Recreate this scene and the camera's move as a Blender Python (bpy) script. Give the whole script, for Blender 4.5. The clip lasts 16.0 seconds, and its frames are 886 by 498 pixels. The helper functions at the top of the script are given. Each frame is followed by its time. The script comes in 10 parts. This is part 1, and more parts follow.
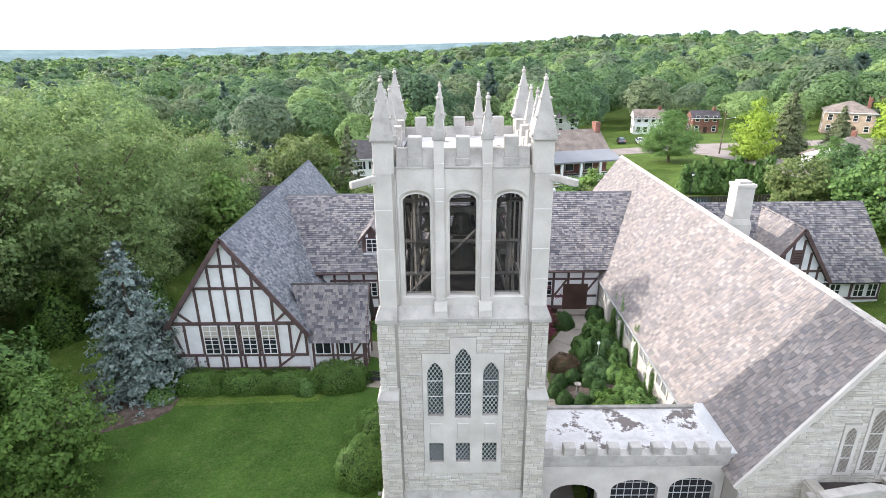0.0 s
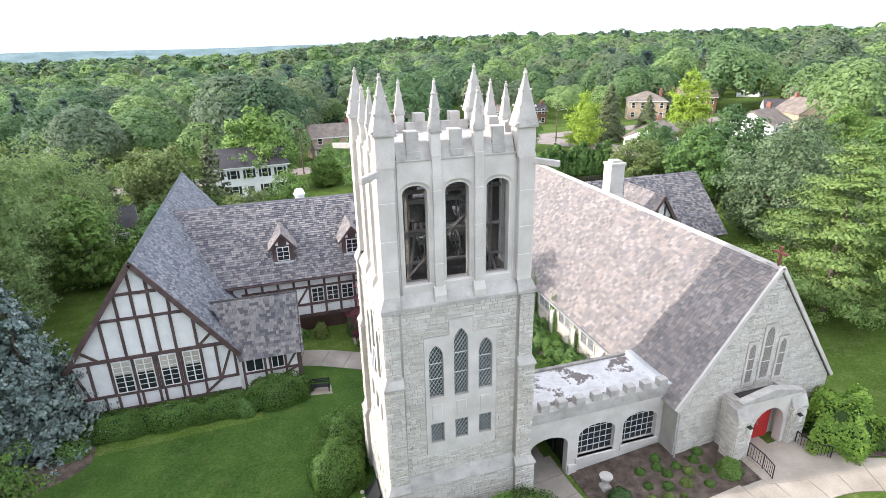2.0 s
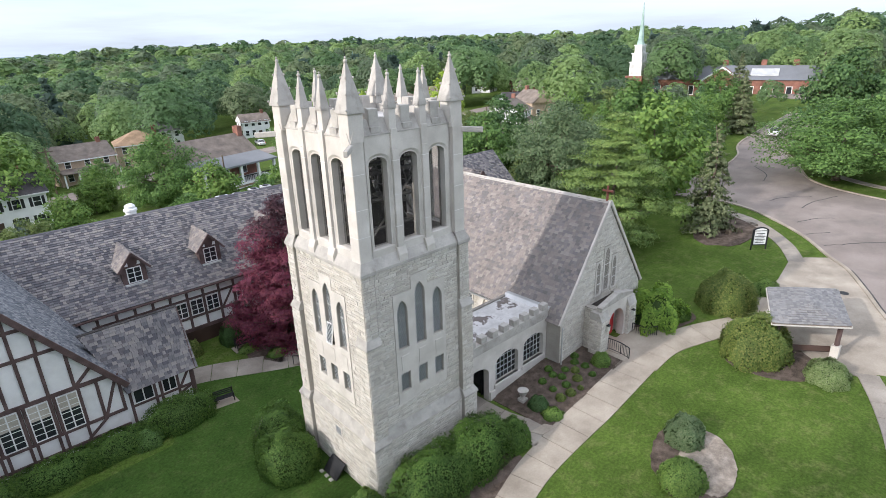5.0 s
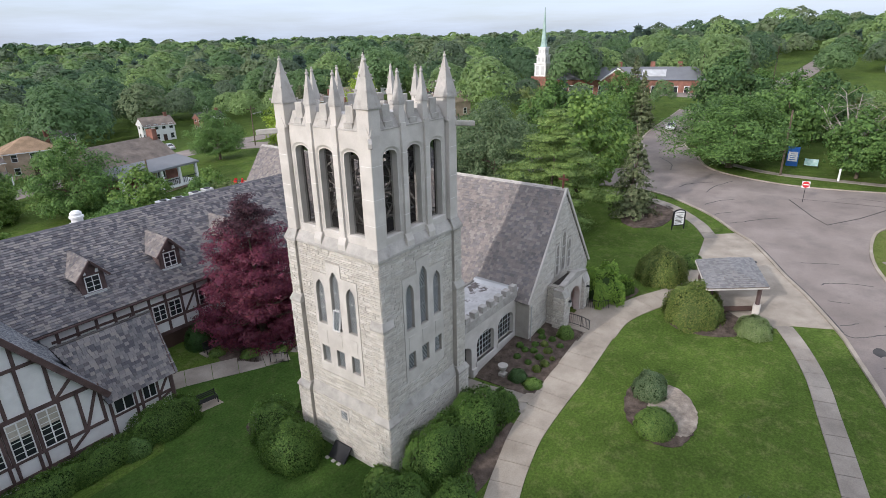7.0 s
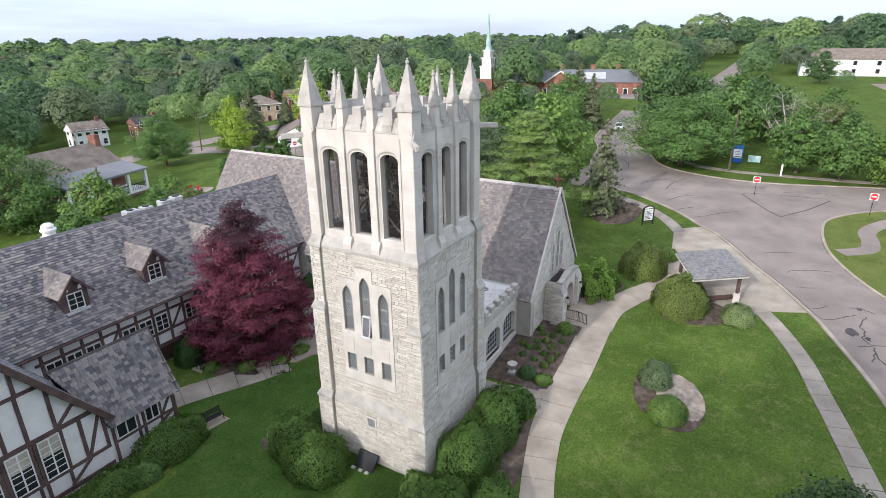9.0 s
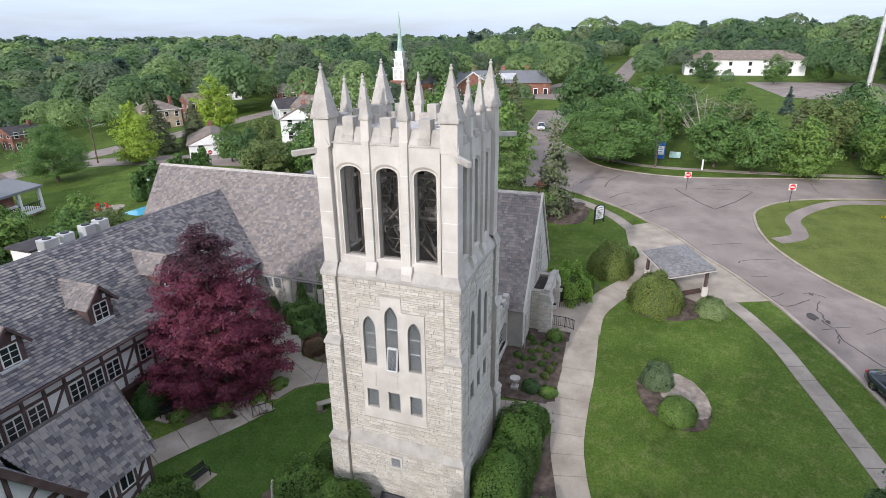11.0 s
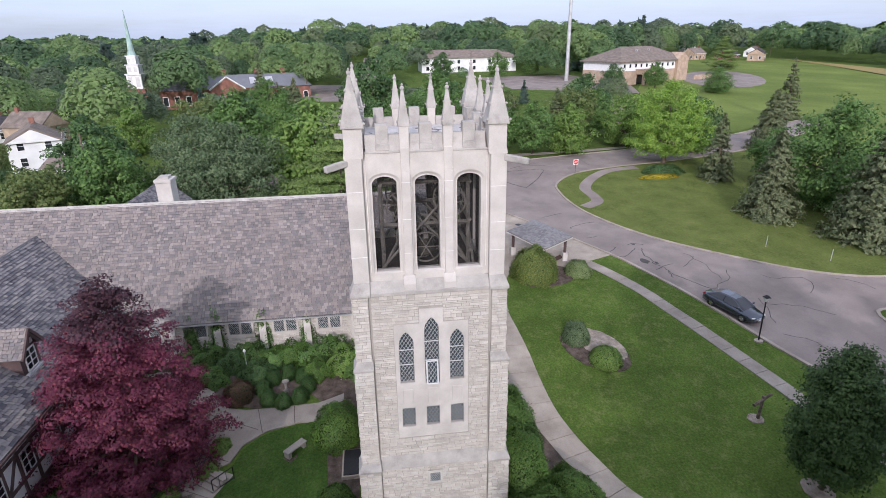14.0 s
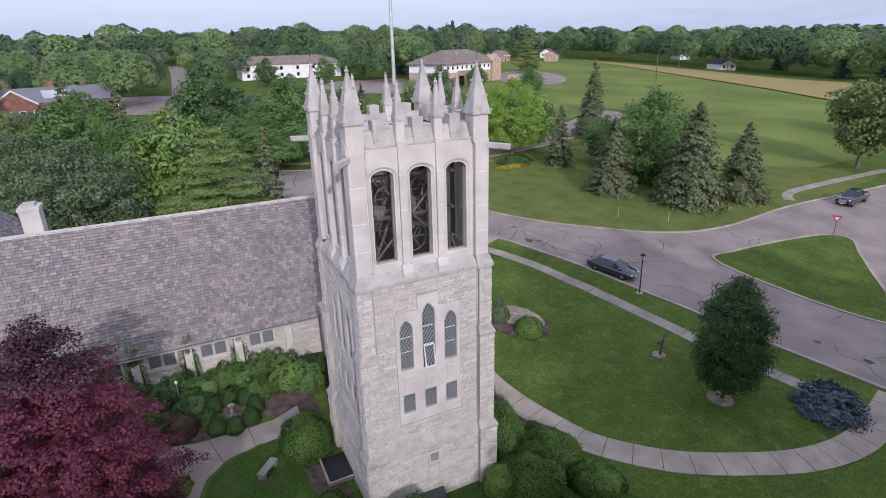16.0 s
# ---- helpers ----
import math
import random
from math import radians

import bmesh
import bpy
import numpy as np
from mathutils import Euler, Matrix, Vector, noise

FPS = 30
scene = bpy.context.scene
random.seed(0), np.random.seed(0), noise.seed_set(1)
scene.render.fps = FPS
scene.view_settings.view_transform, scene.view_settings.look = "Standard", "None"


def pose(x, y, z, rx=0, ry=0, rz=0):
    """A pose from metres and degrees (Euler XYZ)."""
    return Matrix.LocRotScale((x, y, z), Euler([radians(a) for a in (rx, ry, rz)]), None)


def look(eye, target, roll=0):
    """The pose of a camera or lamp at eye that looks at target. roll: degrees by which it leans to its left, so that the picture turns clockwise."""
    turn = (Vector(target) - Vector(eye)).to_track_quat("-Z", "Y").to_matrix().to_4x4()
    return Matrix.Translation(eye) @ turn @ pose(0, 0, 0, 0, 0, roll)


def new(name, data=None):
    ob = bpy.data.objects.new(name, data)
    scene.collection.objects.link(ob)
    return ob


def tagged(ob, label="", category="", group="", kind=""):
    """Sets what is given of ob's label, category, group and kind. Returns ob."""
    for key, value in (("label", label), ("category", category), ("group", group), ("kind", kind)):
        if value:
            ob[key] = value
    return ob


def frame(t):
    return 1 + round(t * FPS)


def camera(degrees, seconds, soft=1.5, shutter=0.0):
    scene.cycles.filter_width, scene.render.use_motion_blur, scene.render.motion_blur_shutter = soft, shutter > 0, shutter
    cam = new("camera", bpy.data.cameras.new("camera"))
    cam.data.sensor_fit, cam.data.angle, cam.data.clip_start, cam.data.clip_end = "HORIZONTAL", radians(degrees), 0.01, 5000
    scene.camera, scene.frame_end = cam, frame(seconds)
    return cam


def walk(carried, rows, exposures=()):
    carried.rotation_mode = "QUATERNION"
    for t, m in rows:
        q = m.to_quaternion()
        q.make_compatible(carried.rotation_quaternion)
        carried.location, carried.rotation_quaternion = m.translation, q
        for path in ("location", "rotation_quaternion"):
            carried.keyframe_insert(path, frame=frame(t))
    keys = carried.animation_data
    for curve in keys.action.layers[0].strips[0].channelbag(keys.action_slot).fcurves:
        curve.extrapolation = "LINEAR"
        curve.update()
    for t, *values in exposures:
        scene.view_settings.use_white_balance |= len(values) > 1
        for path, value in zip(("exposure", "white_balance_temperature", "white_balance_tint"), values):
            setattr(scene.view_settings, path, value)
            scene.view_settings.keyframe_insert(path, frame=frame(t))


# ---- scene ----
cam = camera(77.4, 16.0, soft=0.65)
PATH = [
    (0, (0.435, -0.368, 23.103), (0.421, 1.504, 22.399), -0.7),
    (0.5, (-1.065, -0.516, 23.127), (-0.911, 1.348, 22.419), -1.0),
    (1, (-2.503, -0.639, 23.064), (-2.199, 1.207, 22.357), -1.2),
    (1.5, (-4.113, -0.786, 23.047), (-3.68, 1.035, 22.342), -1.2),
    (2, (-5.733, -0.823, 23.072), (-5.189, 0.967, 22.366), -1.2),
    (2.5, (-7.394, -0.806, 23.037), (-6.742, 0.949, 22.332), -1.2),
    (3, (-8.981, -0.726, 22.955), (-8.209, 0.978, 22.25), -1.3),
    (3.5, (-10.518, -0.651, 22.796), (-9.611, 0.988, 22.093), -1.5),
    (4, (-11.987, -0.479, 22.646), (-10.945, 1.077, 21.943), -1.6),
    (4.5, (-13.408, -0.308, 22.531), (-12.245, 1.159, 21.827), -1.8),
    (5, (-14.796, -0.052, 22.464), (-13.532, 1.329, 21.761), -1.9),
    (7.5, (-20.557, 2.68, 22.601), (-19.041, 3.777, 21.893), -1.2),
    (8, (-21.289, 3.558, 22.611), (-19.75, 4.622, 21.904), -1.1),
    (8.5, (-21.847, 4.65, 22.71), (-20.28, 5.67, 22.0), -0.9),
    (9, (-22.304, 5.842, 22.675), (-20.692, 6.792, 21.97), -0.9),
    (9.5, (-22.437, 7.29, 22.747), (-20.781, 8.161, 22.04), -0.9),
    (12, (-23.189, 16.05, 22.913), (-21.367, 16.475, 22.207), -0.6),
    (12.5, (-23.503, 18.048, 22.956), (-21.653, 18.32, 22.247), -0.7),
    (13, (-23.684, 20.203, 22.983), (-21.818, 20.29, 22.269), -0.8),
    (13.5, (-23.799, 22.398, 22.992), (-21.933, 22.313, 22.278), -1.0),
    (14, (-23.881, 24.535, 23.031), (-22.027, 24.301, 22.317), -0.9),
    (14.5, (-23.861, 26.496, 22.989), (-22.036, 26.093, 22.277), -1.2),
    (15, (-23.815, 28.324, 22.961), (-22.033, 27.761, 22.249), -1.4),
    (15.5, (-23.634, 30.074, 22.908), (-21.898, 29.379, 22.197), -1.4),
    (16, (-23.409, 31.694, 22.894), (-21.723, 30.884, 22.185), -1.4),
]
EXPOSURES = [(0, 1.12, 6220, 13), (1, 1.20, 6220, 13), (2, 1.06, 6220, 13), (3.5, 0.88, 6200, 12), (5, 0.37, 6140, 12), (7.5, -0.01, 6080, 14), (8, 0.15, 6070, 14), (8.5, 0.27, 6070, 13), (9.5, 0.29, 6080, 13), (11.9, -0.04, 5950, 15), (12.5, -0.05, 5920, 16), (15, -0.18, 5780, 22), (16, -0.28, 5740, 23)]
walk(cam, [(t, look(eye, target, roll)) for t, eye, target, roll in PATH], EXPOSURES)

from mathutils.geometry import tessellate_polygon

# ---- light ----
SUN_AZ, SUN_EL = radians(170), radians(24)   # direction to the sun: azimuth counted from +x to +y
to_sun = Vector((math.cos(SUN_AZ) * math.cos(SUN_EL), math.sin(SUN_AZ) * math.cos(SUN_EL), math.sin(SUN_EL)))
world = bpy.data.worlds.new("sky")
scene.world = world
world.use_nodes = True
wn, wl = world.node_tree.nodes, world.node_tree.links
sky = wn.new("ShaderNodeTexSky")
sky.sky_type, sky.sun_disc = "NISHITA", False
sky.sun_elevation, sky.sun_rotation = SUN_EL, radians(90) - SUN_AZ
sky.air_density, sky.dust_density, sky.ozone_density = 1.0, 2.2, 1.0
# bright overhead layer, unseen, added to lift shaded sides; it thins to a blue-grey haze low down
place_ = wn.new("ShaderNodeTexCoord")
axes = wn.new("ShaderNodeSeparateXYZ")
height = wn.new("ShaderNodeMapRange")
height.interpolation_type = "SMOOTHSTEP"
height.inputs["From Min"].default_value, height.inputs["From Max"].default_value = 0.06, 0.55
streaks = wn.new("ShaderNodeTexNoise")
streaks.inputs["Scale"].default_value, streaks.inputs["Detail"].default_value, streaks.inputs["Roughness"].default_value = 3.0, 5, 0.6
stretch = wn.new("ShaderNodeMapping")
stretch.inputs["Scale"].default_value = (1.0, 1.0, 9.0)
thick = wn.new("ShaderNodeMapRange")
thick.inputs["From Min"].default_value, thick.inputs["From Max"].default_value = 0.35, 0.7
thick.inputs["To Min"].default_value, thick.inputs["To Max"].default_value = 0.45, 0.75
overhead_fill, haze = wn.new("ShaderNodeMix"), wn.new("ShaderNodeMix")
overhead_fill.data_type = haze.data_type = "RGBA"
overhead_fill.inputs["A"].default_value, overhead_fill.inputs["B"].default_value = (4.9, 5.6, 6.7, 1), (8.8, 9.0, 9.3, 1)
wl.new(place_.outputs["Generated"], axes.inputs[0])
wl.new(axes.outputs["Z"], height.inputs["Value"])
wl.new(height.outputs["Result"], overhead_fill.inputs["Factor"])
wl.new(place_.outputs["Generated"], stretch.inputs["Vector"])
wl.new(stretch.outputs["Vector"], streaks.inputs["Vector"])
wl.new(streaks.outputs["Fac"], thick.inputs["Value"])
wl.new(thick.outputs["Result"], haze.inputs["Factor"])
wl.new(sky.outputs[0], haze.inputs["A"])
wl.new(overhead_fill.outputs["Result"], haze.inputs["B"])
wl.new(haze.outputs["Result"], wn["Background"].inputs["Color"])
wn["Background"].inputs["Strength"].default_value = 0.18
sun = new("sun", bpy.data.lights.new("sun", "SUN"))
sun.data.energy, sun.data.angle, sun.data.color = 2.7, radians(0.8), (1.0, 0.93, 0.84)
sun.matrix_world = look(to_sun * 100, (0, 0, 0))


# ---- materials ----
def mat(name, ramp, rough=0.85, var=0.12, big=0.6, fine=25.0, bump=0.15, pick="noise", spec=0.3, metal=0.0, stain=None, stain_amount=0.0,
        stain_scale=0.5, through_light=0.0, bump_scale=None, stain_edge=(0.5, 0.68), coarse_share=1.0):
    """A procedural material. ramp: list of colours; pick: what chooses among them ('noise': coarse noise, 'piece': each piece its own)."""
    m = bpy.data.materials.new(name)
    m.use_nodes = True
    n, l = m.node_tree.nodes, m.node_tree.links
    bsdf = n["Principled BSDF"]
    geo = n.new("ShaderNodeNewGeometry")
    coarse = n.new("ShaderNodeTexNoise")
    coarse.inputs["Scale"].default_value, coarse.inputs["Detail"].default_value = big, 4
    small = n.new("ShaderNodeTexNoise")
    small.inputs["Scale"].default_value, small.inputs["Detail"].default_value, small.inputs["Roughness"].default_value = fine, 6, 0.68
    for t in (coarse, small):
        l.new(geo.outputs["Position"], t.inputs["Vector"])
    cr = n.new("ShaderNodeValToRGB")
    els = cr.color_ramp.elements
    while len(els) < len(ramp):
        els.new(0.5)
    for i, c in enumerate(ramp):
        els[i].color = (*c, 1)
        if pick == "piece":
            els[i].position = i / len(ramp)
        else:
            els[i].position = 0.3 + 0.4 * i / max(1, len(ramp) - 1)
    if pick == "piece":
        cr.color_ramp.interpolation = "CONSTANT"
        info = n.new("ShaderNodeObjectInfo")
        add = n.new("ShaderNodeMath")
        add.operation = "ADD"
        fr = n.new("ShaderNodeMath")
        fr.operation = "FRACT"
        l.new(info.outputs["Random"], add.inputs[0])
        l.new(geo.outputs["Random Per Island"], add.inputs[1])
        l.new(add.outputs[0], fr.inputs[0])
        l.new(fr.outputs[0], cr.inputs[0])
    else:
        l.new(coarse.outputs["Fac"], cr.inputs[0])
    colour = cr.outputs["Color"]
    if stain:
        sn = n.new("ShaderNodeTexNoise")
        sn.inputs["Scale"].default_value, sn.inputs["Detail"].default_value, sn.inputs["Roughness"].default_value = stain_scale, 6, 0.65
        l.new(geo.outputs["Position"], sn.inputs["Vector"])
        sr = n.new("ShaderNodeMapRange")
        sr.inputs["From Min"].default_value, sr.inputs["From Max"].default_value = stain_edge
        sr.inputs["To Max"].default_value = stain_amount
        l.new(sn.outputs["Fac"], sr.inputs["Value"])
        mx = n.new("ShaderNodeMix")
        mx.data_type = "RGBA"
        mx.inputs["B"].default_value = (*stain, 1)
        l.new(sr.outputs["Result"], mx.inputs["Factor"])
        l.new(colour, mx.inputs["A"])
        colour = mx.outputs["Result"]
    # fine and coarse brightness variation
    both = n.new("ShaderNodeMath")
    both.operation = "MULTIPLY_ADD"
    both.inputs[1].default_value = coarse_share
    l.new(coarse.outputs["Fac"], both.inputs[0])
    l.new(small.outputs["Fac"], both.inputs[2])
    rng = n.new("ShaderNodeMapRange")
    mean = 0.5 * (1 + coarse_share)
    rng.inputs["From Min"].default_value, rng.inputs["From Max"].default_value = mean - 0.4, mean + 0.4
    rng.inputs["To Min"].default_value, rng.inputs["To Max"].default_value = 1 - 2 * var, 1 + 2 * var
    l.new(both.outputs[0], rng.inputs["Value"])
    mul = n.new("ShaderNodeVectorMath")
    mul.operation = "SCALE"
    l.new(colour, mul.inputs[0])
    l.new(rng.outputs["Result"], mul.inputs["Scale"])
    l.new(mul.outputs["Vector"], bsdf.inputs["Base Color"])
    bsdf.inputs["Roughness"].default_value = rough
    bsdf.inputs["Specular IOR Level"].default_value = spec
    bsdf.inputs["Metallic"].default_value = metal
    if bump:
        b = n.new("ShaderNodeBump")
        b.inputs["Strength"].default_value, b.inputs["Distance"].default_value = bump, 0.05
        src = small
        if bump_scale:
            src = n.new("ShaderNodeTexNoise")
            src.inputs["Scale"].default_value, src.inputs["Detail"].default_value = bump_scale, 5
            l.new(geo.outputs["Position"], src.inputs["Vector"])
        l.new(src.outputs["Fac"], b.inputs["Height"])
        l.new(b.outputs["Normal"], bsdf.inputs["Normal"])
    if through_light:
        tr = n.new("ShaderNodeBsdfTranslucent")
        l.new(mul.outputs["Vector"], tr.inputs["Color"])
        ms = n.new("ShaderNodeMixShader")
        ms.inputs["Fac"].default_value = through_light
        l.new(bsdf.outputs[0], ms.inputs[1])
        l.new(tr.outputs[0], ms.inputs[2])
        l.new(ms.outputs[0], n["Material Output"].inputs["Surface"])
    return m


def leafy(name, *ramp, through_light=0.32):
    return mat(name, ramp, rough=0.6, var=0.16, big=0.5, fine=3.0, bump=0, pick="piece", spec=0.25, through_light=through_light)


M = {}
M["stone"] = mat("rough_limestone", [(0.575, 0.54, 0.48), (0.61, 0.575, 0.515), (0.54, 0.505, 0.45), (0.635, 0.60, 0.545), (0.58, 0.54, 0.475), (0.605, 0.575, 0.525), (0.56, 0.52, 0.46), (0.50, 0.465, 0.41)],
                 rough=0.95, var=0.09, big=2.5, fine=16, bump=0.9, pick="piece", stain=(0.38, 0.345, 0.30), stain_amount=0.35, stain_scale=0.6)
M["mortar"] = mat("lime_mortar", [(0.36, 0.335, 0.295), (0.43, 0.40, 0.355)], rough=1.0, fine=30, bump=0.3)
M["cut_stone"] = mat("cut_limestone", [(0.52, 0.485, 0.44), (0.59, 0.555, 0.51)], rough=0.9, var=0.06, big=0.9, fine=18, bump=0.12,
                     stain=(0.36, 0.335, 0.295), stain_amount=0.2, stain_scale=0.8)
M["worn_stone"] = mat("weathered_coping", [(0.385, 0.362, 0.33), (0.46, 0.435, 0.40)], rough=0.95, var=0.08, big=1.5, fine=20, bump=0.2,
                      stain=(0.20, 0.185, 0.165), stain_amount=0.55, stain_scale=1.6, stain_edge=(0.52, 0.75))
M["old_stone"] = mat("lichened_garden_stone", [(0.20, 0.185, 0.165), (0.255, 0.24, 0.215)], rough=0.95, var=0.12, big=3, fine=22, bump=0.3, stain=(0.12, 0.115, 0.095), stain_amount=0.5, stain_scale=3)
M["slate_blue"] = mat("blue_grey_slate", [(0.125, 0.135, 0.15), (0.165, 0.172, 0.188), (0.10, 0.108, 0.125), (0.19, 0.195, 0.205), (0.142, 0.15, 0.165), (0.085, 0.092, 0.108), (0.225, 0.228, 0.235)],
                      rough=0.7, var=0.08, big=0.5, fine=12, bump=0.25, pick="piece", spec=0.35)
M["slate_tan"] = mat("tan_grey_slate", [(0.248, 0.218, 0.201), (0.213, 0.191, 0.181), (0.280, 0.246, 0.224), (0.185, 0.171, 0.173), (0.237, 0.209, 0.195), (0.263, 0.230, 0.212), (0.202, 0.183, 0.176), (0.298, 0.266, 0.244), (0.220, 0.202, 0.198), (0.174, 0.158, 0.156)],
                     rough=0.8, var=0.10, big=0.5, fine=12, bump=0.3, pick="piece", spec=0.25)
M["slate_grey"] = mat("plain_grey_slate", [(0.215, 0.21, 0.21), (0.245, 0.24, 0.24), (0.19, 0.186, 0.19), (0.265, 0.255, 0.25)], rough=0.75, var=0.10, big=0.5, fine=12, bump=0.3, pick="piece", spec=0.3)
M["slate_mix"] = mat("mottled_slate", [(0.145, 0.139, 0.149), (0.209, 0.195, 0.198), (0.266, 0.245, 0.229), (0.094, 0.093, 0.106), (0.180, 0.170, 0.177), (0.243, 0.227, 0.223), (0.123, 0.112, 0.120)],
                     rough=0.72, var=0.08, big=0.5, fine=12, bump=0.25, pick="piece", spec=0.35)
# slab under the slates, near-black to paint shadow into their gaps
M["slate_bed"] = mat("slate_gap_shadow", [(0.05, 0.046, 0.045), (0.07, 0.064, 0.06)], rough=0.95, fine=9, bump=0.2)
M["plaster"] = mat("white_plaster", [(0.78, 0.78, 0.78), (0.83, 0.83, 0.82)], rough=0.9, var=0.03, big=1.5, fine=40, bump=0.08, stain=(0.6, 0.58, 0.54), stain_amount=0.3, stain_scale=0.7)
M["timber"] = mat("brown_painted_timber", [(0.088, 0.058, 0.055), (0.125, 0.085, 0.08)], rough=0.75, var=0.15, big=1.5, fine=25, bump=0.25)
M["white_paint"] = mat("white_paint", [(0.72, 0.72, 0.71), (0.78, 0.78, 0.77)], rough=0.6, var=0.04, fine=30, bump=0.03)
M["dark_wood"] = mat("dark_wood", [(0.05, 0.03, 0.022), (0.075, 0.045, 0.035)], rough=0.6, var=0.15, fine=15, bump=0.1)
M["red_paint"] = mat("red_door_paint", [(0.42, 0.03, 0.03), (0.50, 0.04, 0.04)], rough=0.5, var=0.06, fine=20, bump=0.03)
M["rust"] = mat("rust_red_iron", [(0.20, 0.07, 0.05), (0.28, 0.11, 0.08)], rough=0.8, var=0.2, fine=12, bump=0.15)
M["iron"] = mat("black_iron", [(0.02, 0.02, 0.022), (0.035, 0.035, 0.037)], rough=0.5, var=0.1, fine=30, bump=0.05, metal=0.3)
M["pale_joint"] = mat("pale_mortar_joint", [(0.68, 0.66, 0.63), (0.74, 0.72, 0.69)], rough=0.95, fine=30, bump=0.1)
M["curtain"] = mat("pale_curtain", [(0.40, 0.37, 0.31), (0.50, 0.46, 0.40)], rough=0.95, var=0.12, fine=9, bump=0.1)
M["lead"] = mat("grey_lead", [(0.50, 0.51, 0.51), (0.58, 0.58, 0.57)], rough=0.5, var=0.08, fine=20, bump=0.05)
M["bell_bronze"] = mat("weathered_bronze", [(0.055, 0.052, 0.042), (0.085, 0.08, 0.062)], rough=0.5, var=0.15, big=3, fine=15, bump=0.08, metal=0.6)
M["steel"] = mat("painted_steel", [(0.20, 0.185, 0.165), (0.30, 0.28, 0.25)], rough=0.6, var=0.15, big=2, fine=15, bump=0.08)
# near-black brown; on the belfry lining and floor it imitates a shaded interior
M["dark_brown"] = mat("dark_brown_surface", [(0.035, 0.03, 0.027), (0.06, 0.05, 0.045)], rough=0.9, var=0.2, fine=9, bump=0.2)
M["membrane"] = mat("stained_roof_membrane", [(0.46, 0.445, 0.435), (0.60, 0.585, 0.575)], rough=0.8, var=0.10, big=0.9, fine=6, bump=0.1, stain=(0.085, 0.064, 0.056), stain_amount=0.9, stain_scale=0.9, stain_edge=(0.545, 0.60))
M["concrete"] = mat("pavement_concrete", [(0.310, 0.266, 0.216), (0.378, 0.329, 0.271)], rough=0.9, var=0.12, big=0.5, fine=12, bump=0.1, stain=(0.234, 0.198, 0.161), stain_amount=0.5, stain_scale=0.7)
M["concrete_grey"] = mat("grey_concrete", [(0.265, 0.232, 0.198), (0.32, 0.285, 0.245)], rough=0.9, var=0.12, big=0.5, fine=12, bump=0.1, stain=(0.195, 0.172, 0.145), stain_amount=0.5, stain_scale=0.7)
M["asphalt"] = mat("worn_asphalt", [(0.225, 0.188, 0.168), (0.27, 0.228, 0.205)], rough=0.9, var=0.10, big=0.25, fine=9, bump=0.12, stain=(0.17, 0.148, 0.135), stain_amount=0.55, stain_scale=0.35)
M["tar"] = mat("crack_sealing_tar", [(0.05, 0.045, 0.045), (0.08, 0.075, 0.07)], rough=0.7, fine=20, bump=0.05)
M["grass"] = mat("mown_grass", [(0.065, 0.106, 0.019), (0.072, 0.116, 0.021), (0.082, 0.125, 0.024)], rough=0.95, var=0.40, big=0.35, fine=7, bump=1.0, bump_scale=14, spec=0.08,
                 stain=(0.150, 0.165, 0.058), stain_amount=0.55, stain_scale=1.3, coarse_share=0.3)
# greener than the other grass, and darkened to put shade into the colour
M["shaded_grass"] = mat("shade_darkened_grass", [(0.039, 0.079, 0.015), (0.045, 0.088, 0.017), (0.052, 0.096, 0.019)], rough=0.95, var=0.40, big=0.35, fine=7, bump=1.0, bump_scale=14, spec=0.08,
                 stain=(0.085, 0.112, 0.034), stain_amount=0.55, stain_scale=1.3, coarse_share=0.3)
M["dry_grass"] = mat("dry_mown_grass", [(0.100, 0.131, 0.032), (0.112, 0.141, 0.035), (0.123, 0.147, 0.040)], rough=0.95, var=0.40, big=0.35, fine=7, bump=1.0, bump_scale=14, spec=0.08,
                 stain=(0.165, 0.165, 0.062), stain_amount=0.55, stain_scale=1.3, coarse_share=0.3)
M["field"] = mat("meadow_grass", [(0.121, 0.165, 0.036), (0.148, 0.188, 0.045)], rough=0.95, var=0.16, big=0.05, fine=1.5, bump=0.5, bump_scale=8, spec=0.1)
M["straw"] = mat("dry_field", [(0.30, 0.24, 0.10), (0.26, 0.22, 0.09)], rough=0.95, var=0.12, big=0.06, fine=1.2, bump=0.5, bump_scale=6, spec=0.1)
M["mulch"] = mat("dark_mulch", [(0.083, 0.064, 0.051), (0.128, 0.099, 0.082)], rough=1.0, var=0.25, big=2, fine=16, bump=0.9, spec=0.1)
M["gravel"] = mat("pale_wood_chips", [(0.264, 0.221, 0.180), (0.334, 0.285, 0.237)], rough=1.0, var=0.25, big=2, fine=14, bump=0.9, spec=0.1)
M["bark_pale"] = mat("pale_grey_bark", [(0.30, 0.27, 0.23), (0.38, 0.34, 0.30)], rough=0.95, var=0.15, fine=12, bump=0.3)
M["bark"] = mat("grey_brown_bark", [(0.10, 0.075, 0.055), (0.15, 0.12, 0.09)], rough=0.95, var=0.25, big=3, fine=16, bump=0.8)
M["brick"] = mat("red_brick", [(0.20, 0.095, 0.07), (0.25, 0.12, 0.09)], rough=0.9, var=0.2, big=0.8, fine=9, bump=0.3)
M["roof_red"] = mat("red_brown_shingles", [(0.20, 0.105, 0.08), (0.25, 0.135, 0.10)], rough=0.9, var=0.15, fine=6, bump=0.3)
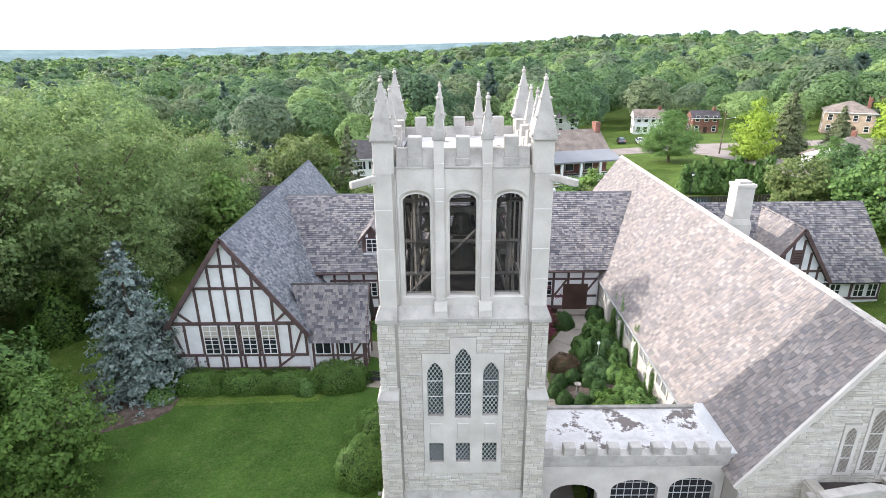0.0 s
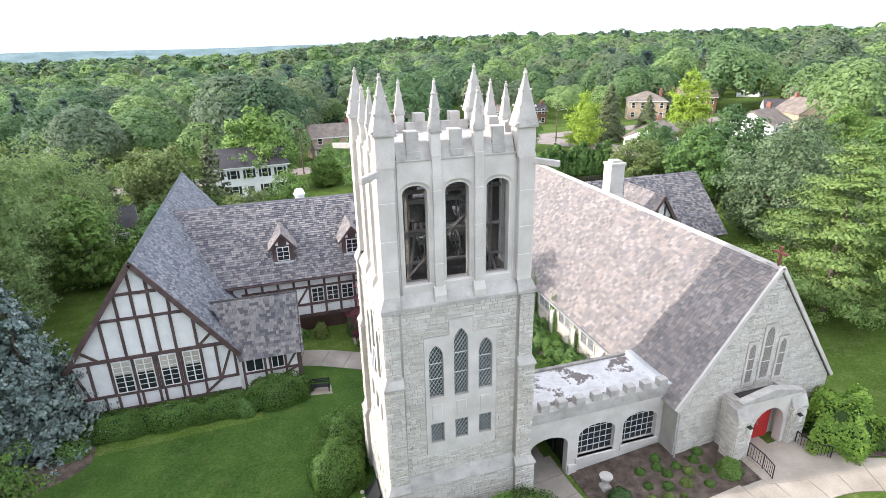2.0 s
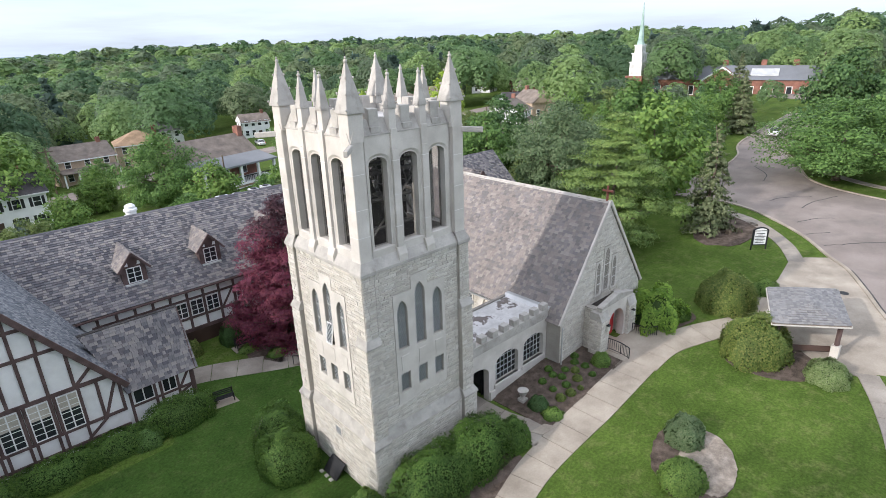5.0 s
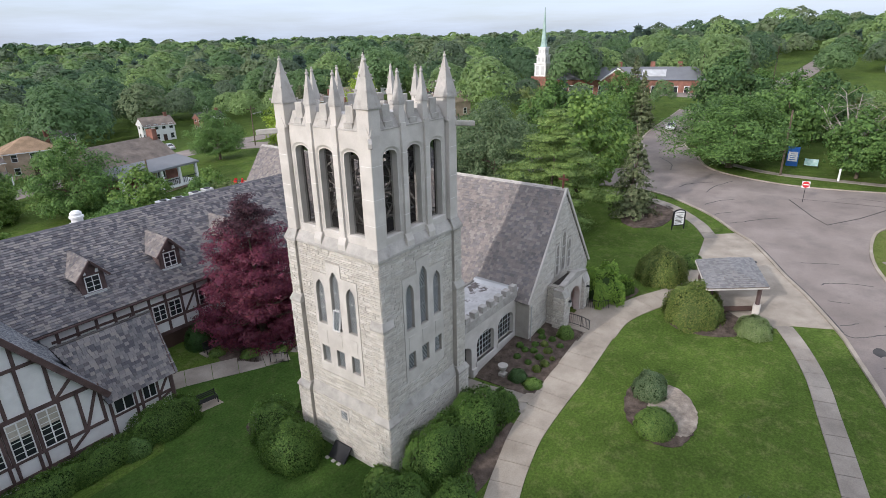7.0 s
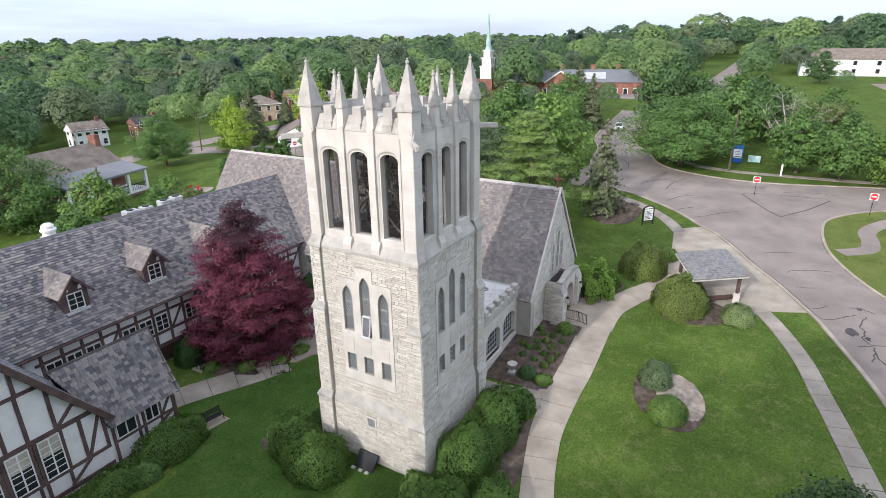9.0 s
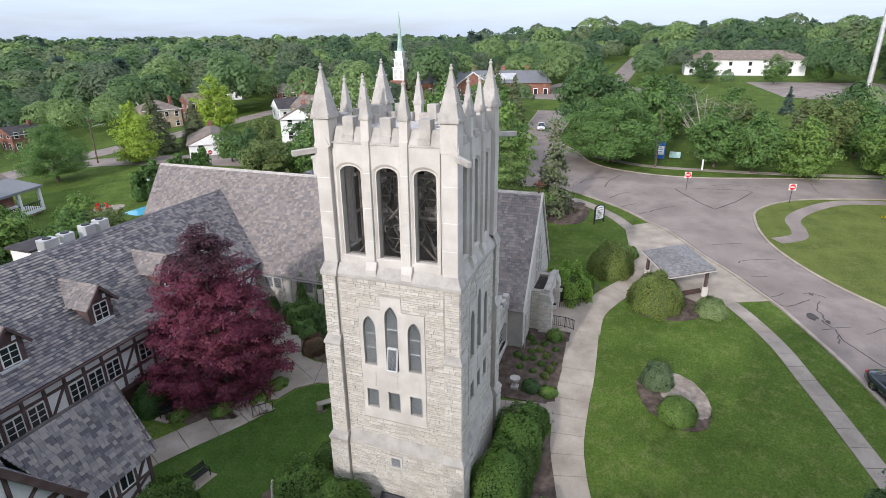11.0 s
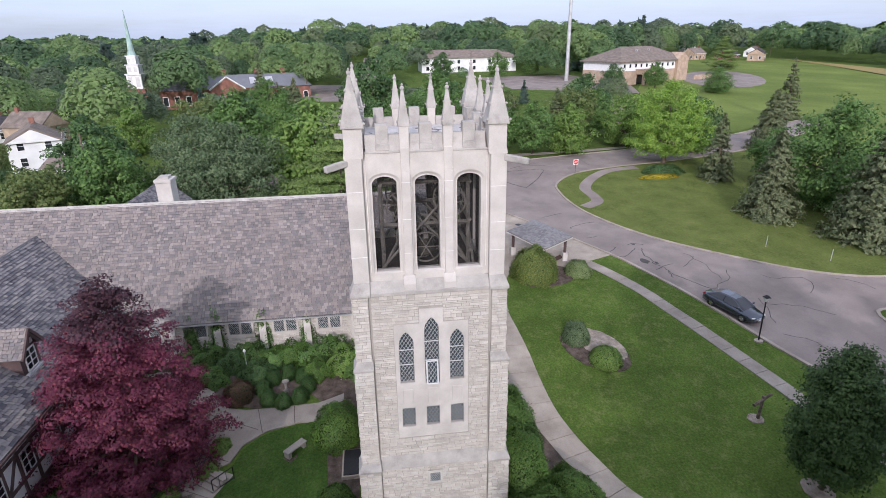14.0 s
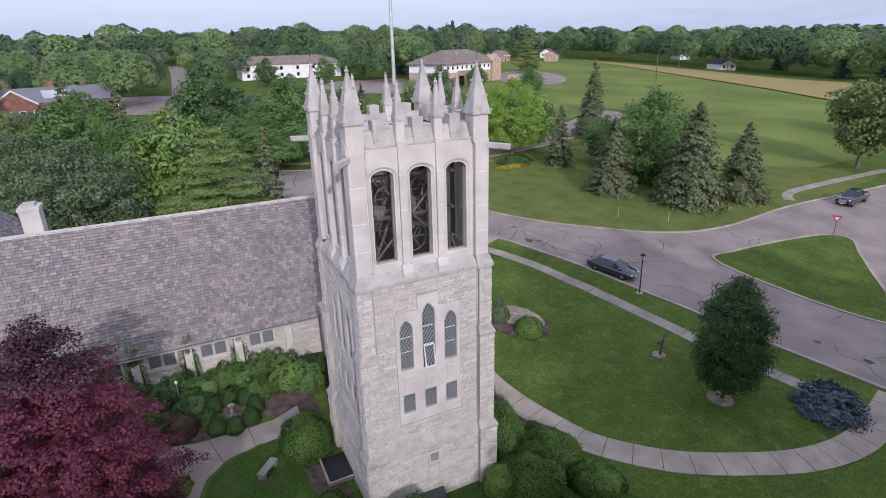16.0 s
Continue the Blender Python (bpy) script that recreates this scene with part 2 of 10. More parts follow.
M["roof_orange"] = mat("orange_brown_shingles", [(0.27, 0.185, 0.115), (0.32, 0.22, 0.14)], rough=0.9, var=0.15, fine=6, bump=0.3)
M["tan_brick"] = mat("tan_brick", [(0.40, 0.30, 0.22), (0.46, 0.35, 0.26)], rough=0.9, var=0.12, big=0.8, fine=9, bump=0.3)
M["shingle_dark"] = mat("dark_asphalt_shingles", [(0.05, 0.045, 0.05), (0.07, 0.063, 0.066)], rough=0.9, var=0.15, big=0.8, fine=6, bump=0.4)
M["shingle_brown"] = mat("brown_asphalt_shingles", [(0.17, 0.14, 0.12), (0.22, 0.18, 0.15)], rough=0.9, var=0.15, big=0.8, fine=6, bump=0.4)
M["metal_grey"] = mat("galvanised_metal", [(0.5, 0.5, 0.5), (0.6, 0.6, 0.6)], rough=0.45, var=0.06, fine=12, bump=0.03, metal=0.5)
M["tyre"] = mat("tyre_rubber", [(0.02, 0.02, 0.02), (0.03, 0.03, 0.03)], rough=0.9, fine=20, bump=0.1)
M["yellow_paint"] = mat("yellow_paint", [(0.55, 0.38, 0.05), (0.6, 0.42, 0.08)], rough=0.8, fine=20, bump=0.05)
M["sign_red"] = mat("sign_red", [(0.55, 0.03, 0.03), (0.6, 0.04, 0.04)], rough=0.5, bump=0, var=0.03)
M["sign_blue"] = mat("sign_blue", [(0.02, 0.11, 0.40), (0.03, 0.14, 0.46)], rough=0.5, bump=0, var=0.03)


def plain(name, col, rough=0.3, metal=0.0, coat=0.0):
    m = bpy.data.materials.new(name)
    m.use_nodes = True
    b = m.node_tree.nodes["Principled BSDF"]
    b.inputs["Base Color"].default_value, b.inputs["Roughness"].default_value = (*col, 1), rough
    b.inputs["Metallic"].default_value, b.inputs["Coat Weight"].default_value = metal, coat
    return m


def glassy(name, tint):
    """Window glass before a dark room: a dark coat that mirrors the sky."""
    m = plain(name, tint, 0.08)
    b = m.node_tree.nodes["Principled BSDF"]
    b.inputs["Specular IOR Level"].default_value = 0.7
    return m


M["glass"] = glassy("dark_window_glass", (0.025, 0.028, 0.032))
M["stone_glass"] = plain("dull_tan_glass", (0.20, 0.175, 0.145), 0.35)
M["lead_glass"] = glassy("leaded_glass", (0.035, 0.05, 0.06))
M["car_paint"] = plain("blue_grey_car_paint", (0.055, 0.065, 0.085), 0.25, 0.6, 1.0)
M["truck_paint"] = plain("dark_blue_car_paint", (0.03, 0.035, 0.055), 0.25, 0.5, 1.0)
M["white_car"] = plain("white_car_paint", (0.6, 0.6, 0.6), 0.3, 0.0, 1.0)
M["chrome"] = plain("chrome", (0.6, 0.6, 0.62), 0.2, 1.0)
M["lamp_glass"] = plain("frosted_lamp_glass", (0.6, 0.6, 0.55), 0.3)
M["pool"] = plain("pool_water", (0.10, 0.42, 0.62), 0.08)

mesh = bpy.data.materials.new("dark_wire_mesh")
mesh.use_nodes = True
mn, ml = mesh.node_tree.nodes, mesh.node_tree.links
mn["Principled BSDF"].inputs["Base Color"].default_value = (0.03, 0.027, 0.025, 1)
mn["Principled BSDF"].inputs["Roughness"].default_value = 0.9
veil, clear = mn.new("ShaderNodeMixShader"), mn.new("ShaderNodeBsdfTransparent")
veil.inputs["Fac"].default_value = 0.2
ml.new(clear.outputs[0], veil.inputs[1])
ml.new(mn["Principled BSDF"].outputs[0], veil.inputs[2])
ml.new(veil.outputs[0], mn["Material Output"].inputs["Surface"])
M["wire_mesh"] = mesh

M["leaf_green"] = leafy("green_leaves", (0.104, 0.198, 0.053), (0.142, 0.246, 0.064), (0.085, 0.160, 0.049), (0.170, 0.282, 0.079), (0.122, 0.217, 0.056))
M["leaf_dark"] = leafy("dark_green_leaves", (0.075, 0.148, 0.051), (0.102, 0.178, 0.062), (0.062, 0.122, 0.046), (0.122, 0.210, 0.071))
M["leaf_light"] = leafy("light_green_leaves", (0.145, 0.246, 0.051), (0.189, 0.290, 0.065), (0.123, 0.217, 0.051), (0.217, 0.326, 0.080))
M["leaf_sunny"] = leafy("sunny_green_leaves", (0.194, 0.329, 0.053), (0.252, 0.396, 0.064), (0.151, 0.269, 0.046), (0.309, 0.450, 0.077))
M["leaf_greyish"] = leafy("grey_green_leaves", (0.115, 0.175, 0.080), (0.150, 0.210, 0.100), (0.092, 0.145, 0.068), (0.185, 0.240, 0.125))
M["leaf_lime"] = leafy("lime_green_leaves", (0.290, 0.406, 0.051), (0.362, 0.464, 0.072), (0.246, 0.362, 0.051), (0.319, 0.435, 0.058))
M["leaf_olive"] = leafy("olive_green_leaves", (0.141, 0.192, 0.059), (0.167, 0.217, 0.070), (0.117, 0.167, 0.053), (0.200, 0.241, 0.083))
M["leaf_purple"] = leafy("copper_beech_leaves", (0.210, 0.045, 0.085), (0.248, 0.058, 0.097), (0.165, 0.041, 0.076), (0.275, 0.080, 0.097), (0.187, 0.050, 0.095), (0.132, 0.041, 0.062), through_light=0.4)
M["leaf_plum"] = leafy("dark_plum_leaves", (0.075, 0.036, 0.05), (0.10, 0.045, 0.058), (0.058, 0.032, 0.042), (0.12, 0.055, 0.062))
M["leaf_bronze"] = leafy("bronze_leaves", (0.11, 0.075, 0.05), (0.14, 0.10, 0.055), (0.085, 0.075, 0.04), (0.16, 0.085, 0.06))
M["leaf_locust"] = leafy("feathery_leaves", (0.19, 0.275, 0.10), (0.23, 0.315, 0.115), (0.16, 0.235, 0.085), (0.27, 0.355, 0.14), through_light=0.55)
M["leaf_pale"] = leafy("pale_green_leaves", (0.20, 0.27, 0.10), (0.24, 0.31, 0.13), (0.16, 0.23, 0.08), (0.28, 0.34, 0.16))
M["leaf_hedge"] = leafy("hedge_leaves", (0.080, 0.155, 0.030), (0.105, 0.19, 0.038), (0.062, 0.125, 0.026), (0.135, 0.225, 0.046))
M["leaf_yew"] = leafy("yew_needles", (0.051, 0.109, 0.029), (0.065, 0.131, 0.035), (0.043, 0.090, 0.026))
M["leaf_gold"] = leafy("golden_green_leaves", (0.135, 0.19, 0.045), (0.20, 0.25, 0.06), (0.105, 0.16, 0.04), (0.26, 0.29, 0.085), (0.15, 0.21, 0.05))
M["needle_slate"] = leafy("slate_blue_needles", (0.10, 0.135, 0.165), (0.135, 0.17, 0.20), (0.08, 0.11, 0.14), (0.165, 0.20, 0.235), through_light=0.05)
M["needle_blue"] = leafy("blue_spruce_needles", (0.142, 0.193, 0.172), (0.186, 0.232, 0.212), (0.109, 0.157, 0.140), (0.218, 0.267, 0.244), through_light=0.08)
M["needle_green"] = leafy("spruce_needles", (0.129, 0.157, 0.073), (0.168, 0.195, 0.095), (0.103, 0.129, 0.061), (0.202, 0.227, 0.121), through_light=0.2)
M["needle_bright"] = leafy("pine_needles", (0.141, 0.217, 0.053), (0.179, 0.256, 0.066), (0.109, 0.179, 0.047), (0.217, 0.294, 0.087), through_light=0.15)
# paler and bluer than nearer leaves: haze is put into these colours
WOOD_KINDS = {"green": (0.133, 0.221, 0.097), "fresh green": (0.168, 0.266, 0.114), "dark green": (0.103, 0.175, 0.090), "light green": (0.218, 0.318, 0.130), "olive-green": (0.190, 0.244, 0.130), "bright green": (0.257, 0.363, 0.141), "dull green": (0.156, 0.210, 0.128), "conifer": (0.097, 0.145, 0.114)}
for k, c in WOOD_KINDS.items():
    M["woods " + k] = leafy(k.replace(" ", "_").replace("-", "_") + "_woods", tuple(0.88 * v for v in c), c, tuple(1.14 * v for v in c), through_light=0.48)
M["leaf_pear"] = leafy("glossy_dark_leaves", (0.054, 0.101, 0.031), (0.070, 0.125, 0.037), (0.043, 0.083, 0.027), (0.089, 0.146, 0.045))
M["leaf_fresh"] = leafy("fresh_green_leaves", (0.083, 0.155, 0.027), (0.101, 0.180, 0.033), (0.068, 0.130, 0.024), (0.122, 0.205, 0.039))
M["flower_yellow"] = leafy("yellow_flowers", (0.55, 0.42, 0.02), (0.5, 0.38, 0.03), (0.3, 0.3, 0.04))
# very dark green for shrub cores, standing in for shade behind the leaves
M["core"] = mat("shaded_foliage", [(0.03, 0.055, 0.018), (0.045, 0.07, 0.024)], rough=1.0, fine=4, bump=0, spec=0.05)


# ---- building blocks ----
BASE = {}


class Shape:
    """Collects vertices and faces, in world metres, for one mesh."""

    def __init__(self):
        self.v, self.f = [], []

    def add(self, verts, faces):
        k = len(self.v)
        self.v += [tuple(p) for p in verts]
        self.f += [tuple(i + k for i in face) for face in faces]
        return self

    def box(self, a, b):
        (x0, y0, z0), (x1, y1, z1) = a, b
        return self.add([(x0, y0, z0), (x1, y0, z0), (x1, y1, z0), (x0, y1, z0), (x0, y0, z1), (x1, y0, z1), (x1, y1, z1), (x0, y1, z1)],
                        [(0, 3, 2, 1), (4, 5, 6, 7), (0, 1, 5, 4), (1, 2, 6, 5), (2, 3, 7, 6), (3, 0, 4, 7)])

    def hexa(self, low, high):
        """A block between two rings of equal count."""
        n = len(low)
        return self.add([*low, *high], [tuple(range(n - 1, -1, -1)), tuple(range(n, 2 * n))] + [(i, (i + 1) % n, n + (i + 1) % n, n + i) for i in range(n)])

    def tube(self, p, q, r0, r1=None, n=8):
        p, q = Vector(p), Vector(q)
        r1 = r0 if r1 is None else r1
        w = (q - p).normalized()
        a = w.orthogonal().normalized()
        b = w.cross(a)
        ring = lambda c, r: [c + (a * math.cos(2 * math.pi * i / n) + b * math.sin(2 * math.pi * i / n)) * r for i in range(n)]
        return self.hexa(ring(p, r0), ring(q, r1))

    def beam(self, p, q, w, d, side=None):
        """A squared bar from p to q: w across 'side', d the other way."""
        p, q = Vector(p), Vector(q)
        a = (q - p).normalized()
        s = Vector(side) if side else a.orthogonal()
        s = (s - a * s.dot(a)).normalized()
        t = a.cross(s)
        ring = lambda c: [c + s * (i * w / 2) + t * (j * d / 2) for i, j in ((-1, -1), (1, -1), (1, 1), (-1, 1))]
        return self.hexa(ring(p), ring(q))

    def lathe(self, centre, profile, n=14, turn=0.0, sx=1.0, sy=1.0):
        """profile: (radius, height) pairs from below."""
        cx, cy, cz = centre
        k = len(self.v)
        for r, z in profile:
            for i in range(n):
                a = turn + 2 * math.pi * i / n
                self.v.append((cx + sx * r * math.cos(a), cy + sy * r * math.sin(a), cz + z))
        for j in range(len(profile) - 1):
            for i in range(n):
                self.f.append((k + j * n + i, k + j * n + (i + 1) % n, k + (j + 1) * n + (i + 1) % n, k + (j + 1) * n + i))
        self.f.append(tuple(k + i for i in range(n - 1, -1, -1)))
        self.f.append(tuple(k + (len(profile) - 1) * n + i for i in range(n)))
        return self

    def ball(self, c, r, n=8, squash=1.0):
        return self.lathe(c, [(max(r * math.sin(math.pi * j / 6), 0.001), -r * squash * math.cos(math.pi * j / 6)) for j in range(7)], n)


def mesh_of(shape, name, material, base=(0, 0, 0), bevel=0.0, smooth=False):
    me = bpy.data.meshes.new(name)
    if isinstance(shape, Shape):
        o = Vector(base)
        me.from_pydata([(x - o.x, y - o.y, z - o.z) for x, y, z in shape.v], [], shape.f)
    else:
        shape.to_mesh(me)
        shape.free()
        me.transform(Matrix.Translation(-Vector(base)))
    if bevel:
        bm = bmesh.new()
        bm.from_mesh(me)
        bmesh.ops.bevel(bm, geom=[e for e in bm.edges if e.is_manifold and e.calc_face_angle(0) > 0.5], offset=bevel, segments=1, affect="EDGES", clamp_overlap=True)
        bm.to_mesh(me)
        bm.free()
    if smooth:
        me.polygons.foreach_set("use_smooth", [True] * len(me.polygons))
    me.materials.append(material)
    me.update()
    return me


def thing(name, at, label, category, group="", kind=""):
    ob = new(name)
    ob.empty_display_size = 0.2
    ob.location = at
    BASE[ob] = Vector(at)
    return tagged(ob, label, category, group, kind)


def part(name, shape, material, parent, label="", bevel=0.0, smooth=False):
    base = BASE[parent]
    ob = new(name, mesh_of(shape, name, material, base, bevel, smooth))
    ob.parent = parent
    BASE[ob] = base
    return tagged(ob, label)


def solo(name, shape, material, label, category, at=(0, 0, 0), group="", kind="", bevel=0.0, smooth=False):
    """A thing of one mesh."""
    ob = new(name, mesh_of(shape, name, material, at, bevel, smooth))
    ob.location = at
    BASE[ob] = Vector(at)
    return tagged(ob, label, category, group, kind)


def at_part(name, me, place, parent, turn=None):
    """One piece that shares its mesh with others."""
    ob = new(name, me)
    ob.parent = parent
    m = Matrix.Translation(Vector(place) - BASE[parent])
    ob.matrix_basis = m @ turn if turn is not None else m
    return ob


# ---- the lie of the land ----
LAND_X = np.array([-4000, -400, -60, -30, 0, 3, 8, 13, 18, 24, 40, 60, 120, 300, 600, 1300, 4000])
LAND_Z = np.array([-12, -6, -1.0, -0.3, 0, 0.08, 0.5, 1.0, 1.4, 1.75, 2.3, 3.4, 4.5, 10, 13.5, 13, 0])


def land(x, y):
    """Height of the ground, for numbers or arrays."""
    x, y = np.asarray(x, float), np.asarray(y, float)
    z = np.interp(x, LAND_X, LAND_Z)
    north = np.clip((y - 70) / 200, 0, 1)
    z = z * (1 - 0.45 * north * (z > 0))
    z = z - 12 * np.clip((-y - 210) / 250, 0, 1) - 5.0 * np.clip((y - 55) / 110, 0, 1)
    return z - 24 * np.clip((y - 140) / 600, 0, 1) * np.clip((420 - x) / 420, 0, 1.2)


def gz(x, y):
    return float(land(x, y))


def smooth_line(points, per=6, closed=False):
    """A Catmull-Rom line through a few points."""
    p = [np.array(q, float) for q in points]
    n = len(p)
    out = []
    for i in range(n if closed else n - 1):
        a, b, c, d = (p[(i + k) % n] if closed else p[min(max(i + k, 0), n - 1)] for k in (-1, 0, 1, 2))
        for s in np.linspace(0, 1, per, endpoint=False):
            out.append(0.5 * (2 * b + (c - a) * s + (2 * a - 5 * b + 4 * c - d) * s * s + (3 * b - a - 3 * c + d) * s ** 3))
    if not closed:
        out.append(p[-1])
    return [tuple(q) for q in out]


def draped(poly, dz, step=2.0, depth=0.25):
    """A slab with that outline (or those quads), laid on the land, dz above it."""
    bm = bmesh.new()
    if isinstance(poly[0][0], (tuple, list)):
        seen = {}
        for quad in poly:
            vs = []
            for x, y in quad:
                key = (round(x, 4), round(y, 4))
                if key not in seen:
                    seen[key] = bm.verts.new((x, y, 0))
                vs.append(seen[key])
            if len(set(vs)) > 2 and not bm.faces.get(vs):
                bm.faces.new(vs)
        flat = [p for quad in poly for p in quad]
    else:
        vs = [bm.verts.new((x, y, 0)) for x, y in poly]
        for tri in tessellate_polygon([[(x, y, 0) for x, y in poly]]):
            if not bm.faces.get([vs[i] for i in tri]):
                bm.faces.new([vs[i] for i in tri])
        flat = poly
    xs, ys = [p[0] for p in flat], [p[1] for p in flat]
    for lo, hi, axis in ((min(xs), max(xs), 0), (min(ys), max(ys), 1)):
        k = math.floor(lo / step) * step + step
        while k < hi:
            co, no = ((k, 0, 0), (1, 0, 0)) if axis == 0 else ((0, k, 0), (0, 1, 0))
            bmesh.ops.bisect_plane(bm, geom=bm.verts[:] + bm.edges[:] + bm.faces[:], plane_co=co, plane_no=no)
            k += step if axis == 0 else step * 3
    bmesh.ops.recalc_face_normals(bm, faces=bm.faces[:])
    if depth:
        got = bmesh.ops.extrude_face_region(bm, geom=bm.faces[:])
        top = {v for v in got["geom"] if isinstance(v, bmesh.types.BMVert)}
    else:
        top = set(bm.verts)
    for v in bm.verts:
        v.co.z = gz(v.co.x, v.co.y) + (dz if v in top else dz - depth)
    bmesh.ops.recalc_face_normals(bm, faces=bm.faces[:])
    if not depth and sum(f.normal.z for f in bm.faces) < 0:
        bmesh.ops.reverse_faces(bm, faces=bm.faces[:])
    return bm


def ribbon(line, left, right):
    """Quads of a strip along a line, from offset left to offset right."""
    p = np.array(line)
    closed = len(p) > 4 and np.linalg.norm(p[0] - p[-2]) < 1e-6 and np.linalg.norm(p[1] - p[-1]) < 1e-6
    t = np.gradient(p, axis=0)
    if closed:
        t[0] = t[-2] = p[1] - p[-3]
        t[1] = t[-1] = p[2] - p[0]
    t /= np.linalg.norm(t, axis=1)[:, None]
    nrm = np.stack([-t[:, 1], t[:, 0]], 1)
    a, b = [tuple(map(float, q)) for q in p + nrm * left], [tuple(map(float, q)) for q in p + nrm * right]
    m = len(p) - (2 if closed else 1)
    return [[a[i], b[i], b[i + 1], a[i + 1]] for i in range(m)]


def circle(cx, cy, rx, ry=None, n=20, turn=0.0, wob=0.06):
    ry = ry or rx
    rnd = random.Random(int(cx * 10) + int(cy * 7))
    out = []
    for i in range(n):
        a = 2 * math.pi * i / n
        k = 1 + rnd.uniform(-wob, wob)
        u, v = rx * k * math.cos(a), ry * k * math.sin(a)
        out.append((cx + u * math.cos(turn) - v * math.sin(turn), cy + u * math.sin(turn) + v * math.cos(turn)))
    return out


# ---- ground ----
def spread(lo, hi, near_lo, near_hi, step, grow=1.22):
    a = list(np.arange(near_lo, near_hi + 0.01, step))
    d = step
    while a[-1] < hi:
        d *= grow
        a.append(min(a[-1] + d, hi))
    d = step
    while a[0] > lo:
        d *= grow
        a.insert(0, max(a[0] - d, lo))
    return np.array(a)


gx, gy = spread(-4000, 4000, -60, 90, 2.0), spread(-4000, 4000, -70, 110, 4.0)
XX, YY = np.meshgrid(gx, gy, indexing="ij")
ZZ = land(XX, YY)
nx, ny = XX.shape
ids = np.arange(nx * ny).reshape(nx, ny)
quads = np.stack([ids[:-1, :-1], ids[1:, :-1], ids[1:, 1:], ids[:-1, 1:]], -1).reshape(-1, 4)
me = bpy.data.meshes.new("ground")
me.from_pydata(np.stack([XX, YY, ZZ], -1).reshape(-1, 3).tolist(), [], quads.tolist())
me.polygons.foreach_set("use_smooth", [True] * len(me.polygons))
me.materials.append(M["grass"])
tagged(new("ground", me), "mown green lawn and grassland rolling to the horizon", "lawn", kind="structure")

NEAR_KERB = smooth_line([(-90, -26), (-50, -17), (-25, -12), (-8, -8.9), (4.8, -6.5), (10, -4.9), (17.7, -2.6), (23.5, -0.5), (26, 0.45), (31, 2.9), (35, 5.2), (38, 6.7), (41.7, 8.8), (44, 10.9), (47.9, 14.1), (51.2, 18.0), (53.4, 21.5), (54.3, 25.4), (53.7, 29.5), (53.5, 33)])
NORTH_KERB = smooth_line([(62, 34), (62.8, 31.2), (65, 29.8), (70, 31.0), (80, 32.6), (93, 36.6), (130, 40)])
FAR_KERB = smooth_line([(19, -110), (19, -60), (19.2, -39.4), (17.8, -25), (19.9, -16.6), (26.6, -8.8), (33, -4.2), (40.6, -1.4), (47.5, -0.9), (52, -2.0), (56.5, -6.5), (59, -14), (61, -24), (66, -40), (75, -56), (81, -66), (86, -76)])
STREET_FAR = smooth_line([(94.5, -75), (89.5, -63.5), (82, -51), (75, -36), (71, -22), (68, -8), (65, 4), (65.5, 12), (69.6, 19.2), (79.1, 23.6), (92, 28.5), (130, 30)])
asphalt = [p for p in NEAR_KERB] + [p for p in NORTH_KERB] + [p for p in STREET_FAR[::-1]] + [p for p in FAR_KERB[::-1]] + [(-4, -110), (-4, -60), (-90, -45)]
road = tagged(new("road", mesh_of(draped(asphalt, 0.03, 2.0, 0), "road", M["asphalt"])), "worn pinkish-grey asphalt road with sealed cracks", "road", kind="structure")
BASE[road] = Vector((0, 0, 0))


def kerb(line, name, dz=0.13, w=0.28, label="pale concrete kerb along the road", material="concrete"):
    return tagged(new(name, mesh_of(draped(ribbon(line, w / 2, -w / 2), dz, 3.0, 0.3), name, M[material])), label, "kerb", kind="structure")


kerb(NEAR_KERB, "kerb")
kerb(NORTH_KERB, "kerb")
kerb(FAR_KERB, "kerb")
kerb(STREET_FAR, "kerb")
ISLAND = smooth_line([(11.9, -16.4), (12.6, -20), (12.2, -28), (11.2, -34), (9.2, -35.2), (6.5, -32), (0.3, -25), (-3.5, -20.5), (-2.6, -18.6), (4, -17.2)], 5, True)
solo("grass_island", draped(ISLAND, 0.10, 2.0, 0.2), M["grass"], "mown grass traffic island ringed by a concrete kerb", "traffic island", kind="structure")
kerb(ISLAND + ISLAND[:2], "kerb", 0.14)
MEDIAN = [(50.5, 3.1), (52.5, 4.6), (57.9, 7.6), (58.6, 7.0), (59.3, 1.0), (59.5, -1.6), (58.9, -2.1), (56.6, -0.9), (54.2, 0.4)]
solo("road_median", draped(MEDIAN, 0.05, 3.0, 0.2), M["asphalt"], "flat worn asphalt triangle between the turning lanes", "road median", kind="structure")
kerb(MEDIAN + MEDIAN[:2], "kerb", 0.06, 0.09, "thin dark kerb line round the road median", "tar")
W_STREET = smooth_line([(-120, 118), (-60, 116), (0, 122), (40, 127), (80, 128), (200, 134)])
solo("side_street", draped(ribbon(W_STREET, 4.5, -4.5), 0.04, 6.0, 0), M["asphalt"], "grey residential street behind the houses", "street", kind="structure")
N_STREET = smooth_line([(54, 127), (60, 112), (62, 95), (60.5, 70), (62, 56), (60.5, 44), (58, 34), (58, 30.5)])
solo("side_street", draped(ribbon(N_STREET, 4.2, -4.2), 0.045, 4.0, 0), M["asphalt"], "grey street beyond the church house, lined with trees", "street", kind="structure")
E_STREET = smooth_line([(122, 33), (150, 27), (200, 25), (280, 23), (380, 22)])
solo("far_street", draped(ribbon(E_STREET, 4.0, -4.0), 0.05, 8.0, 0), M["asphalt"], "grey street running away between trees", "street", kind="structure")
